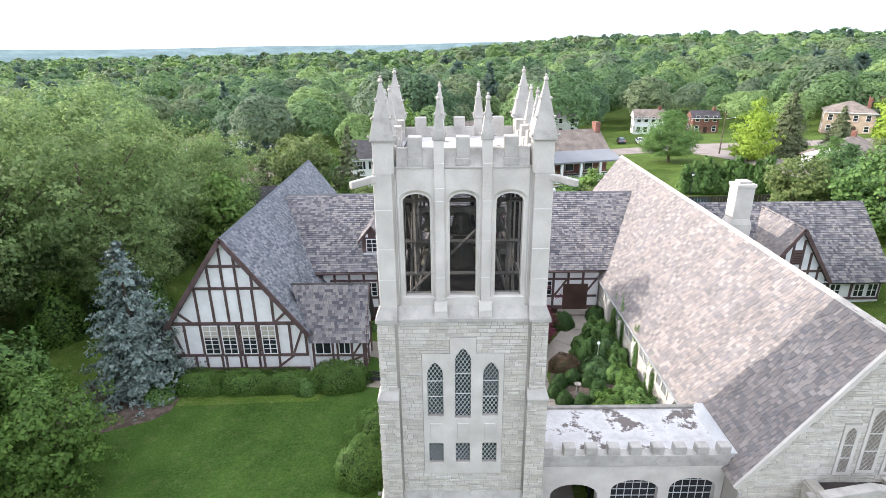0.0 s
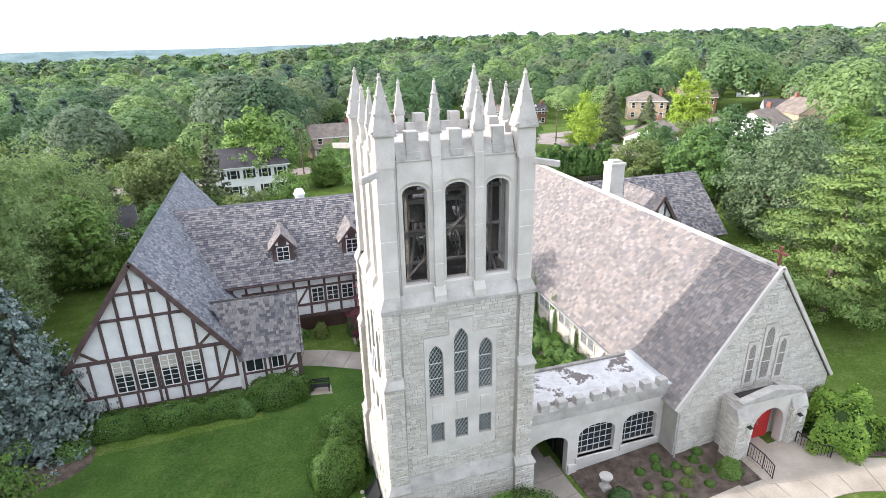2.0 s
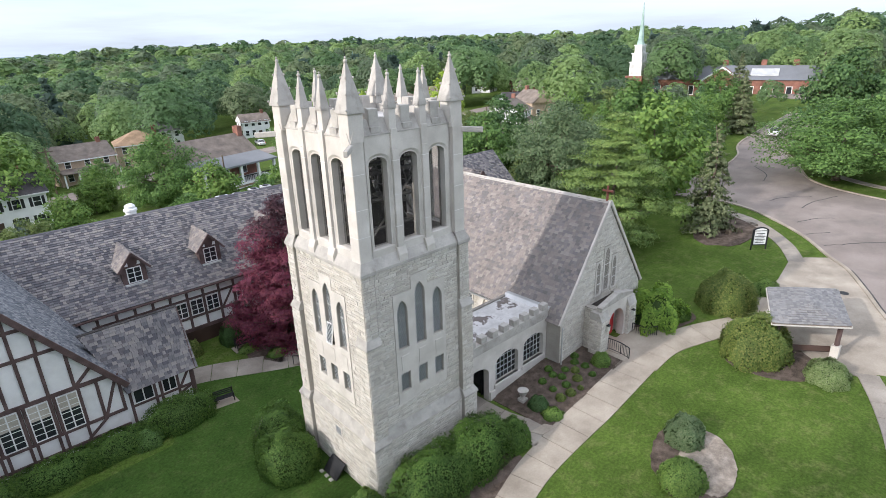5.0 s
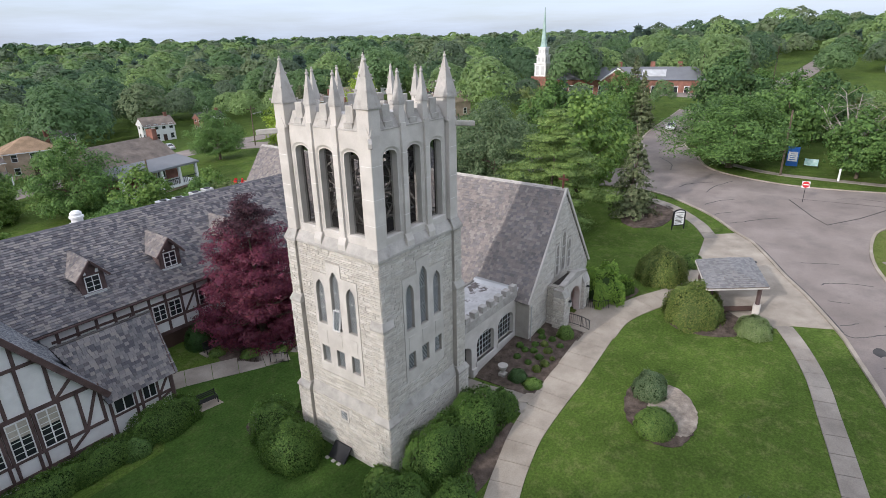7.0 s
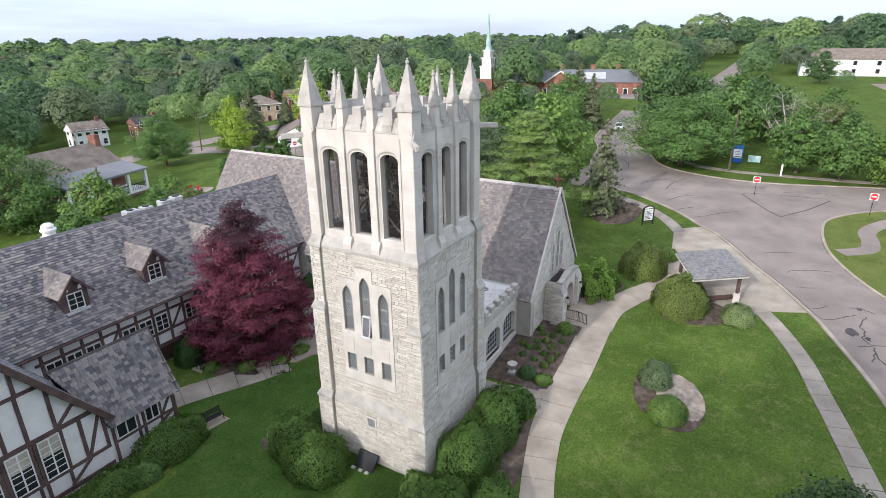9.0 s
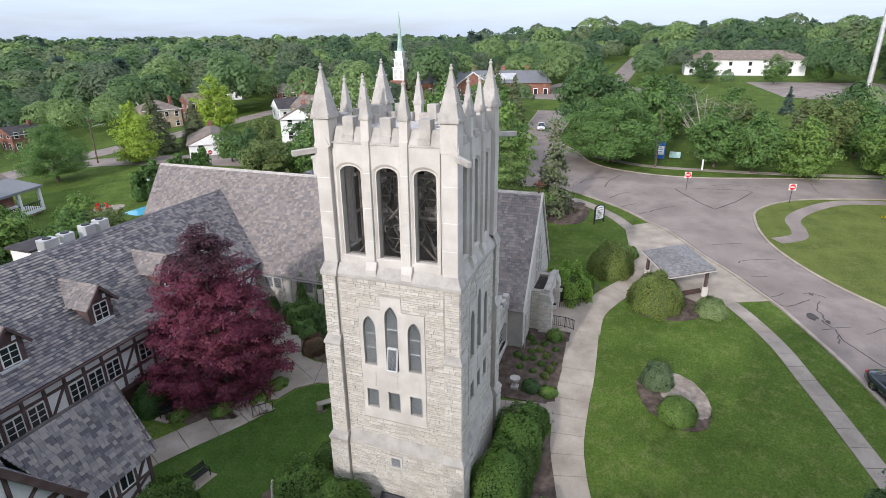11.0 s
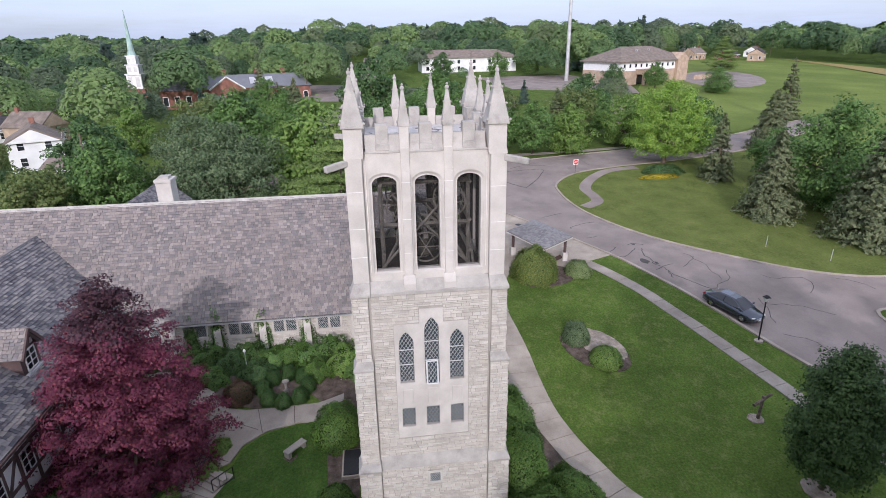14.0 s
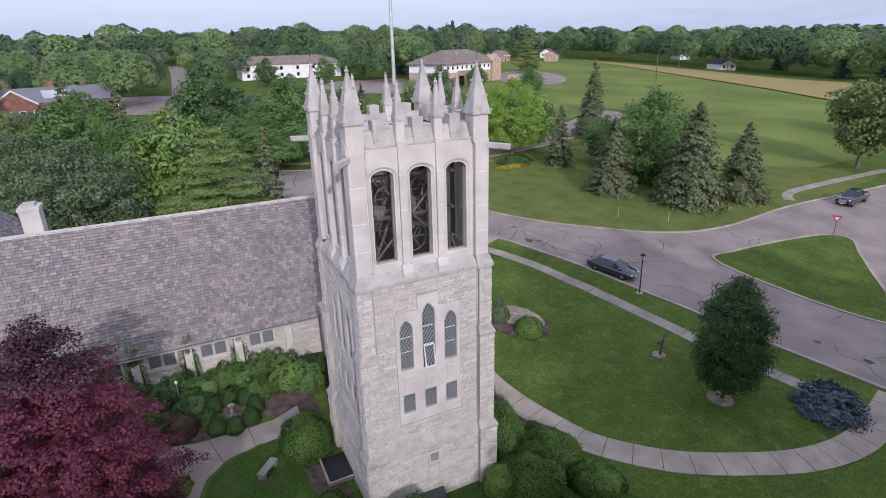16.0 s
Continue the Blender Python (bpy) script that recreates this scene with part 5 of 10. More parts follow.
def casement(host, x0, x1, z0, z1, y, cols, rows, ny=-1, name="window", blind=0.0):
    """A window in a wall that faces along y: frame, panes and glazing bars."""
    o = 0.05 * ny
    s = Shape()
    t = 0.06
    for a, b in (((x0, z0), (x1, z0 + t)), ((x0, z1 - t), (x1, z1)), ((x0, z0 + t), (x0 + t, z1 - t)), ((x1 - t, z0 + t), (x1, z1 - t))):
        s.box((a[0], min(y, y + o), a[1]), (b[0], max(y, y + o), b[1]))
    w = part(name, s, M["white_paint"], host, "white-framed casement window with dark panes")
    px, pz = (x1 - x0 - 2 * t) / cols, (z1 - z0 - 2 * t) / rows
    key = ("pane", round(px, 3), round(pz, 3), ny)
    if key not in STONE_MESH:
        STONE_MESH[key] = mesh_of(Shape().box((0, -0.006, 0), (px, 0.006, pz)), "pane", M["glass"])
    for i in range(cols):
        for j in range(rows):
            at_part("pane", STONE_MESH[key], (x0 + t + i * px, y + 0.2 * o, z0 + t + j * pz), w)
    for i in range(1, cols):
        x = x0 + t + i * px
        bw = 0.035 if (cols == 3 or i * 2 == cols) else 0.022
        part("glazing_bar", Shape().box((x - bw, min(y, y + 0.8 * o), z0 + t), (x + bw, max(y, y + 0.8 * o), z1 - t)), M["white_paint"], w)
    for j in range(1, rows):
        z = z0 + t + j * pz
        part("glazing_bar", Shape().box((x0 + t, min(y, y + 0.7 * o), z - 0.02), (x1 - t, max(y, y + 0.7 * o), z + 0.02)), M["white_paint"], w)
    if blind:
        part("blind", Shape().box((x0 + t, min(y + 0.3 * o, y + 0.45 * o), z1 - t - blind), (x1 - t, max(y + 0.3 * o, y + 0.45 * o), z1 - t)), M["curtain"], w, "pale scalloped curtain")
    return w


# the hall: a long gabled block
HX0, HX1, HXR, HY0, HY1, HZE, HZR = -20.45, -9.6, -15.03, 35.3, 61.0, 3.45, 10.75
hall = thing("timber_hall", (HXR, HY0, 0), "half-timbered hall with white plaster gable and steep blue-grey slate roof", "hall")
gable = [(HX0 + 0.5, -0.5), (HX1 - 0.25, -0.5), (HX1 - 0.25, HZE + 0.1), (HXR, HZR - 0.25), (HX0 + 0.5, HZE + 0.1)]
s = Shape().hexa([(x, HY0 + 0.05, z) for x, z in gable], [(x, HY0 + 0.35, z) for x, z in gable])
part("gable_wall", s, M["plaster"], hall, "white plaster gable wall between brown timbers")
s = Shape().hexa([(x, HY1 - 0.35, z) for x, z in gable], [(x, HY1 - 0.05, z) for x, z in gable])
part("gable_wall", s, M["plaster"], hall)
for x in (HX0 + 0.5, HX1 - 0.55):
    part("side_wall", Shape().box((x, HY0 + 0.35, -0.5), (x + 0.3, HY1 - 0.35, HZE + 0.3)), M["plaster"], hall)
o = 0.4
RE = roof(hall, (HX1, HY0 - o, HZE - 0.1), (HX1, HY1 + o, HZE - 0.1), (HXR, HY1 + o, HZR), (HXR, HY0 - o, HZR), "slate_blue", 101, single=lambda p: p.y < 38.5 and p.z > 4, label="steep slope of small blue-grey slates")
roof(hall, (HX0, HY1 + o, HZE - 0.1), (HX0, HY0 - o, HZE - 0.1), (HXR, HY0 - o, HZR), (HXR, HY1 + o, HZR), "slate_blue", 102)
part("ridge_cap", Shape().hexa([(HXR - 0.16, HY0 - o, HZR - 0.12), (HXR, HY0 - o, HZR + 0.06), (HXR + 0.16, HY0 - o, HZR - 0.12)], [(HXR - 0.16, HY1 + o, HZR - 0.12), (HXR, HY1 + o, HZR + 0.06), (HXR + 0.16, HY1 + o, HZR - 0.12)]), M["slate_blue"], hall)
for xe in (HX0, HX1):
    timber(hall, (xe, HY0 - o - 0.03, HZE - 0.28), (HXR, HY0 - o - 0.03, HZR - 0.12), 0.34, (0, -1, 0), 0.1, "bargeboard")
yt = HY0
edge = lambda z, sg: HXR + sg * ((HZR - 0.25 - z) * 5.2 / 7.0)
for z, w in ((4.05, 0.26), (6.85, 0.2), (8.55, 0.2)):
    timber(hall, (max(edge(z, -1), HX0 + 0.6), yt, z), (min(edge(z, 1), HX1 - 0.3), yt, z), w)
timber(hall, (HX0 + 0.55, yt, 1.42), (HX1 - 0.28, yt, 1.42), 0.2)
timber(hall, (HX0 + 0.55, yt, 0.25), (HX1 - 0.28, yt, 0.25), 0.25)
for x in (-15.4, -14.46):
    timber(hall, (x, yt - 0.01, 8.6), (x, yt - 0.01, min(9.95, HZR - 0.25 - abs(x - HXR) * 1.34)), 0.17)
for x in (-16.42, -15.44, -14.47, -13.4):
    timber(hall, (x, yt - 0.01, 6.9), (x, yt - 0.01, min(8.5, HZR - 0.3 - abs(x - HXR) * 1.34)), 0.18)
for x in (-17.58, -16.47, -15.4, -14.45, -13.47, -12.17):
    timber(hall, (x, yt - 0.01, 4.1), (x, yt - 0.01, min(6.8, HZR - 0.3 - abs(x - HXR) * 1.34)), 0.18)
for a, b in (((-18.2, 4.15), (-19.2, 5.0)), ((-12.1, 4.15), (-11.1, 5.1))):
    timber(hall, (a[0], yt - 0.008, a[1]), (b[0], yt - 0.008, b[1]), 0.18)
for x in (-19.85, -18.8, -17.6, -16.24, -14.95, -14.74, -13.5, -13.29, -12.05, -11.11, -9.98):
    timber(hall, (x, yt - 0.01, 1.45), (x, yt - 0.01, 4.0), 0.18)
for a, b in (((-19.8, 3.9), (-19.15, 1.5)), ((-10.05, 3.9), (-11.0, 1.5))):
    timber(hall, (a[0], yt - 0.014, a[1]), (b[0], yt - 0.014, b[1]), 0.17)
for x in (-18.3, -17.5, -16.36, -16.06, -15.0, -14.66, -13.58, -13.24, -12.1):
    timber(hall, (x, yt - 0.008, 0.3), (x, yt - 0.008, 1.4), 0.16)
timber(hall, (-12.2, yt - 0.012, 0.4), (-11.0, yt - 0.012, 1.35), 0.16)
for x0, x1 in ((-17.47, -16.36), (-16.12, -15.05), (-14.65, -13.59), (-13.2, -12.14)):
    casement(hall, x0, x1, 1.54, 3.9, yt - 0.03, 2, 6, blind=0.95)

# the low porch wing beside the hall
PX0, PX1, PY, PZE, PYR, PZR = -9.72, -5.45, 35.45, 2.72, 37.25, 6.35
porch = thing("timber_annex", (-7.5, PY, 0), "low half-timbered annex with mottled slate roof beside the hall", "annex")
part("front_wall", Shape().box((HX1 - 0.25, PY + 0.05, -0.4), (PX1 - 0.25, PY + 0.35, PZE + 0.1)), M["plaster"], porch, "white plaster wall between timbers")
side = [(PY + 0.36, -0.4), (PY + 3.6, -0.4), (PY + 3.6, PZE), (PYR, PZR - 0.3), (PY + 0.36, PZE + 0.35)]
part("end_wall", Shape().hexa([(PX1 - 0.55, y, z) for y, z in side], [(PX1 - 0.25, y, z) for y, z in side]), M["plaster"], porch)
roof(porch, (PX0, PY - 0.35, PZE - 0.25), (PX1 + 0.1, PY - 0.35, PZE - 0.25), (PX1 + 0.1, PYR, PZR), (PX0 - 1.5, PYR, PZR), "slate_mix", 103, single=lambda p: p.x > -9)
roof(porch, (PX1 + 0.1, PYR + 2.1, PZE - 0.25), (PX0, PYR + 2.1, PZE - 0.25), (PX0 - 1.5, PYR, PZR), (PX1 + 0.1, PYR, PZR), "slate_mix", 104)
timber(porch, (HX1, PY, PZE - 0.12), (PX1 - 0.2, PY, PZE - 0.12), 0.22)
timber(porch, (HX1, PY, 1.25), (PX1 - 0.2, PY, 1.25), 0.16)
for x in (-9.55, -8.1, -7.75, -6.68, -5.8):
    timber(porch, (x, PY - 0.008, -0.2), (x, PY - 0.008, 2.6), 0.17)
timber(porch, (-6.6, PY - 0.012, 1.3), (-5.85, PY - 0.012, 2.5), 0.15)
timber(porch, (-8.0, PY - 0.012, 0.2), (-5.9, PY - 0.012, 1.2), 0.15)
for x0, x1 in ((-9.4, -8.2), (-7.65, -6.78)):
    casement(porch, x0, x1, 1.38, 2.5, PY - 0.02, 2, 1)
for y in (35.5, 36.6, 38.2):
    part("corner_post", Shape().beam((PX1 - 0.22, y, -0.3), (PX1 - 0.22, y, 2.6), 0.18, 0.1), M["timber"], porch)
timber(porch, (PX1 - 0.22, PY, 1.2), (PX1 - 0.22, PY + 3, 1.2), 0.16, (1, 0, 0))
timber(porch, (PX1 - 0.1, PY - 0.3, PZE - 0.35), (PX1 + 0.08, PYR, PZR - 0.14), 0.28, (1, 0, 0), 0.08, "bargeboard")

# the north wing
WX0, WX1, WY, WYR, WYN, WZE, WZR = -14.2, 16.6, 42.5, 49.0, 55.5, 4.95, 10.0
wing = thing("timber_wing", (1, WY, 0), "long half-timbered wing with mottled slate roof and small dormers", "wing")
part("front_wall", Shape().box((HX1 - 0.6, WY + 0.55, -0.4), (13.4, WY + 0.85, WZE + 0.25)), M["plaster"], wing, "white plaster wall between brown timbers")
part("back_wall", Shape().box((HX1 - 0.6, WYN - 0.85, -0.4), (13.4, WYN - 0.55, WZE + 0.25)), M["plaster"], wing)
sl = (WZR - WZE) / (WYR - WY)
hall_x = lambda z: HXR + (HZR - z) * (HX1 - HXR) / (HZR - HZE)
nave_x = lambda z: 13.3 + (z - 4.1) * 5.4 / 7.6
roof(wing, (hall_x(WZE) - 0.1, WY, WZE), (nave_x(WZE), WY, WZE), (nave_x(WZR) + 0.2, WYR, WZR), (hall_x(WZR) - 0.3, WYR, WZR), "slate_mix", 105, single=lambda p: -9.5 < p.x < 0 and p.z < 6.6, label="broad slope of mottled purple-grey slates")
roof(wing, (nave_x(WZE), WYN, WZE), (hall_x(WZE) - 0.1, WYN, WZE), (hall_x(WZR) - 0.3, WYR, WZR), (nave_x(WZR) + 0.2, WYR, WZR), "slate_mix", 106)
part("ridge_cap", Shape().hexa([(-14.3, WYR - 0.16, WZR - 0.1), (-14.3, WYR, WZR + 0.07), (-14.3, WYR + 0.16, WZR - 0.1)], [(17.4, WYR - 0.16, WZR - 0.1), (17.4, WYR, WZR + 0.07), (17.4, WYR + 0.16, WZR - 0.1)]), M["slate_mix"], wing)
part("gutter", Shape().box((hall_x(WZE), WY - 0.14, WZE - 0.16), (13.2, WY, WZE - 0.03)), M["timber"], wing)
yw = WY + 0.52
for z, w in ((4.7, 0.3), (3.95, 0.18), (2.35, 0.2), (1.3, 0.3)):
    timber(wing, (HX1, yw, z), (13.3, yw, z), w)
part("base_board", Shape().box((HX1, yw - 0.02, -0.3), (13.3, yw + 0.04, 1.2)), M["dark_wood"], wing)
x, i = -9.2, 0
while x < 12.9:
    timber(wing, (x, yw - 0.01, 1.3), (x, yw - 0.01, 4.6), 0.2)
    if i % 4 != 3 and not 10.2 < x < 12.5:
        casement(wing, x + 0.13, x + 1.12, 2.5, 3.8, yw - 0.02, 2, 3)
    elif i % 2:
        timber(wing, (x + 0.15, yw - 0.006, 2.45), (x + 1.1, yw - 0.006, 3.85), 0.16)
    x += 1.25
    i += 1
part("entry_door", Shape().box((10.4, yw - 0.09, 0.95), (12.5, yw - 0.02, 3.5)), M["dark_wood"], wing, "brown double door up a few steps")
for j in range(4):
    part("step", Shape().box((10.0, WY - 0.55 - 0.35 * j, -0.2), (12.9, WY + 0.5, 1.12 - 0.17 * j)), M["concrete_grey"], wing, bevel=0.015)


def dormer(x, label="small gabled dormer with a white-framed window"):
    d = part("dormer", Shape().hexa([(x - 0.85, 44.0, 5.9), (x + 0.85, 44.0, 5.9), (x + 0.85, 44.0, 7.45), (x, 44.0, 8.4), (x - 0.85, 44.0, 7.45)],
                                    [(x - 0.85, 47.0, 5.9), (x + 0.85, 47.0, 5.9), (x + 0.85, 47.0, 7.45), (x, 47.0, 8.4), (x - 0.85, 47.0, 7.45)]), M["timber"], wing, label)
    for sg in (-1, 1):
        a, b, c, e = (x + sg * 1.12, 43.7, 7.28), (x + sg * 1.12, 46.6, 7.28), (x, 47.6, 8.62), (x, 43.7, 8.62)
        s = Shape()
        slope_slab(s, a, b, c, e, 0.1)
        part("dormer_roof", s, M["slate_tan"], d)
        A, U = Vector(a), (Vector(b) - Vector(a)).normalized()
        V = (Vector(e) - A) - U * (Vector(e) - A).dot(U)
        V.normalize()
        slates(d, A, U, V, [((Vector(q) - A).dot(U), (Vector(q) - A).dot(V)) for q in (a, b, c, e)], "slate_tan", 140 + sg, row=0.2, widths=(0.2, 0.27))
        s2 = Shape().beam((x + sg * 1.12, 43.66, 7.2), (x, 43.66, 8.55), 0.1, 0.16, (0, 1, 0))
        part("bargeboard", s2, M["timber"], d)
    for px, pz, w in ((x - 0.55, 7.75, 0.25), (x + 0.3, 7.75, 0.25)):
        part("plaster_panel", Shape().hexa([(px, 43.97, 7.55), (px + w, 43.97, 7.55), (px + w * 0.9, 43.97, 7.55 + 0.28), (px + w * 0.3, 43.97, 7.55 + 0.28)], [(px, 44.0, 7.55), (px + w, 44.0, 7.55), (px + w * 0.9, 44.0, 7.83), (px + w * 0.3, 44.0, 7.83)]), M["plaster"], d)
    # window directly under the dormer part
    s = Shape()
    t = 0.06
    for a, b in (((x - 0.5, 6.2), (x + 0.5, 6.26)), ((x - 0.5, 7.34), (x + 0.5, 7.4)), ((x - 0.5, 6.26), (x - 0.44, 7.34)), ((x + 0.44, 6.26), (x + 0.5, 7.34)), ((x - 0.025, 6.26), (x + 0.025, 7.34)), ((x - 0.44, 6.6), (x + 0.44, 6.63)), ((x - 0.44, 6.97), (x + 0.44, 7.0))):
        s.box((a[0], 43.92, a[1]), (b[0], 43.99, b[1]))
    part("window_frame", s, M["white_paint"], d, "white window frame with glazing bars")
    part("pane", Shape().box((x - 0.44, 43.96, 6.26), (x + 0.44, 43.985, 7.34)), M["glass"], d)
    part("sill", Shape().box((x - 0.75, 43.8, 6.02), (x + 0.75, 44.0, 6.14)), M["lead"], d)


for x in (-5.95, -0.25, 5.4):
    dormer(x)

# roof ventilators, standing on the wing
for x, y, r in ((-3.9, 50.0, 0.42),):
    v = thing("roof_ventilator", (x, y, 9.3), "round white metal ventilator on the wing roof", "roof ventilator")
    part("base", Shape().box((x - 0.45, y - 0.45, 8.9), (x + 0.45, y + 0.45, 9.75)), M["metal_grey"], v)
    part("drum", Shape().lathe((x, y, 9.75), [(r, 0), (r, 0.35), (r * 1.25, 0.4), (r * 1.25, 0.55), (r, 0.6), (r, 0.8), (r * 0.6, 0.95)], 16), M["white_paint"], v, smooth=False)
for x, y, w, h in ((6.9, 58.3, 1.3, 0.9), (8.7, 58.6, 1.0, 0.8), (10.3, 58.0, 1.0, 1.1), (11.7, 58.0, 1.0, 1.2)):
    u = thing("air_conditioner", (x, y, 0), "boxy pale metal air-conditioning unit behind the wing", "air conditioner", "air conditioners")
    part("stand", Shape().box((x - w / 2, y - 0.5, gz(x, y)), (x + w / 2, y + 0.5, 6.8)), M["plaster"], u, "white plinth")
    part("case", Shape().box((x - w / 2, y - 0.5, 6.8), (x + w / 2, y + 0.5, 6.8 + h)), M["metal_grey"], u, bevel=0.03)
    part("grille", Shape().lathe((x, y, 6.8 + h), [(0.35, 0.0), (0.35, 0.05), (0.3, 0.08)], 14), M["iron"], u)

# the nave
NX0, NX1, NXR, NY0, NY1, NZE, NZR = 13.3, 24.2, 18.72, 19.25, 57.0, 4.1, 11.72
nave = thing("church_nave", (NXR, NY0, 1.2), "limestone church nave with a steep tan-grey slate roof", "church")
gab = [(NX0 + 0.2, 0), (NX1 - 0.2, 0), (NX1 - 0.2, NZE + 0.15), (NXR, NZR - 0.05), (NX0 + 0.2, NZE + 0.15)]
LANCETS = ((17.85, 0.21, 4.95, 7.35), (18.9, 0.28, 5.05, 8.25), (19.95, 0.21, 4.95, 7.35))
lan = [lancet_outline(*q) for q in LANCETS]
s = Shape().hexa([(x, NY0 + 0.03, z) for x, z in gab], [(x, NY0 + 0.6, z) for x, z in gab])
gw = part("gable_wall", s, M["mortar"], nave, "pale rough limestone gable wall")
stonework(gw, (0, NY0 + 0.03, 0), (1, 0, 0), (0, -1, 0), [(NX0 + 0.2, 0.4), (NX1 - 0.2, 0.4), (NX1 - 0.2, NZE + 0.05), (NXR, NZR - 0.15), (NX0 + 0.2, NZE + 0.05)], [(u - w - 0.16, z0 - 0.16, u + w + 0.16, z1 + 0.1) for u, w, z0, z1 in LANCETS], seed=61, single=lambda p: p.z > 5.2)
pl = lambda u, o, v: (u, NY0 + 0.02 - o, v)
for (u, w, z0, z1), o_ in zip(LANCETS, lan):
    pan = Shape()
    wall_with_holes(pan, pl, (u - w - 0.15, z0 - 0.15, u + w + 0.15, z1 + 0.09), [o_], 0.0, 0.05)
    part("window_surround", pan, M["cut_stone"], nave, "smooth cut-stone surround of a lancet")
for o_ in lan:
    lattice_window(nave, lambda u, o, v: (u, NY0 - o - 0.03, v), o_, 0.012, pitch=0.2, glass="stone_glass", lead="worn_stone")
s = Shape().hexa([(x, NY1 - 0.6, z) for x, z in gab], [(x, NY1, z) for x, z in gab])
part("gable_wall", s, M["mortar"], nave)
# west side wall with paired windows between flat buttresses
ww = part("side_wall", Shape().box((NX0 + 0.25, NY0 + 0.6, 0), (NX0 + 0.85, NY1 - 0.6, NZE + 0.4)), M["mortar"], nave, "sunny cream limestone side wall")
wins = [28.45, 31.65, 34.85, 38.05, 41.2]
stonework(ww, (NX0 + 0.25, 0, 0), (0, -1, 0), (-1, 0, 0), [(-NY1 + 0.6, 0.2), (-24.3, 0.2), (-24.3, NZE), (-NY1 + 0.6, NZE)], [(-y - 0.95, 2.7, -y + 0.95, 4.2) for y in wins], seed=62, single=lambda p: False)
part("side_wall", Shape().box((NX1 - 0.85, NY0 + 0.6, 0), (NX1 - 0.25, NY1 - 0.6, NZE + 0.4)), M["mortar"], nave)
for y in wins:
    s = Shape().box((NX0 + 0.17, y - 0.95, 2.7), (NX0 + 0.26, y + 0.95, 2.9)).box((NX0 + 0.17, y - 0.95, 3.98), (NX0 + 0.26, y + 0.95, 4.1))
    for a, b in ((y - 0.95, y - 0.8), (y - 0.08, y + 0.08), (y + 0.8, y + 0.95)):
        s.box((NX0 + 0.17, a, 2.9), (NX0 + 0.26, b, 3.98))
    part("window_surround", s, M["cut_stone"], nave)
    for a in (y - 0.8, y + 0.08):
        lattice_window(nave, lambda u, o, v: (NX0 + 0.235 - o, -u, v), [(-a - 0.72, 2.9), (-a, 2.9), (-a, 3.98), (-a - 0.72, 3.98)], 0.01, "leaded_window", 0.14)
for y in (26.6, 30.05, 33.25, 36.45, 39.6):
    s = Shape().box((NX0 - 0.05, y - 0.25, 0.2), (NX0 + 0.3, y + 0.25, 3.3))
    s.hexa([(NX0 - 0.05, y - 0.25, 3.3), (NX0 + 0.3, y - 0.25, 3.3), (NX0 + 0.3, y + 0.25, 3.3), (NX0 - 0.05, y + 0.25, 3.3)], [(NX0 + 0.2, y - 0.25, 3.8), (NX0 + 0.3, y - 0.25, 3.8), (NX0 + 0.3, y + 0.25, 3.8), (NX0 + 0.2, y + 0.25, 3.8)])
    part("buttress", s, M["cut_stone"], nave, bevel=0.015)
roof(nave, (NX0, NY1 + 0.1, NZE), (NX0, NY0 - 0.02, NZE), (NXR, NY0 - 0.02, NZR), (NXR, NY1 + 0.1, NZR), "slate_tan", 107, single=lambda p: 19 < p.y < 33 and p.z < 6.2, label="great slope of tan and grey slates")
roof(nave, (NX1, NY0 - 0.02, NZE), (NX1, NY1 + 0.1, NZE), (NXR, NY1 + 0.1, NZR), (NXR, NY0 - 0.02, NZR), "slate_tan", 108)
for xe in (NX0, NX1):
    part("verge", Shape().beam((xe, NY0 - 0.06, NZE + 0.02), (NXR, NY0 - 0.06, NZR + 0.02), 0.14, 0.2, (0, 1, 0)), M["cut_stone"], nave, "thin stone coping along the gable edge")
part("ridge_cap", Shape().hexa([(NXR - 0.16, NY0, NZR - 0.12), (NXR, NY0, NZR + 0.08), (NXR + 0.16, NY0, NZR - 0.12)], [(NXR - 0.16, NY1, NZR - 0.12), (NXR, NY1, NZR + 0.08), (NXR + 0.16, NY1, NZR - 0.12)]), M["worn_stone"], nave)
part("gutter", Shape().box((NX0 - 0.11, 24.3, NZE - 0.15), (NX0 + 0.02, 42.4, NZE - 0.06)), M["metal_grey"], nave)
s = Shape().beam((NXR, NY0 + 0.25, NZR), (NXR, NY0 + 0.25, NZR + 1.08), 0.14, 0.14)
s.beam((NXR, NY0 - 0.15, NZR + 0.72), (NXR, NY0 + 0.65, NZR + 0.72), 0.14, 0.14, (0, 0, 1))
part("cross", s, M["rust"], nave, "rust-red cross on the gable peak", bevel=0.02)
part("downpipe", Shape().tube((13.45, 19.05, 1.1), (13.45, 19.05, 4.0), 0.05), M["metal_grey"], nave)

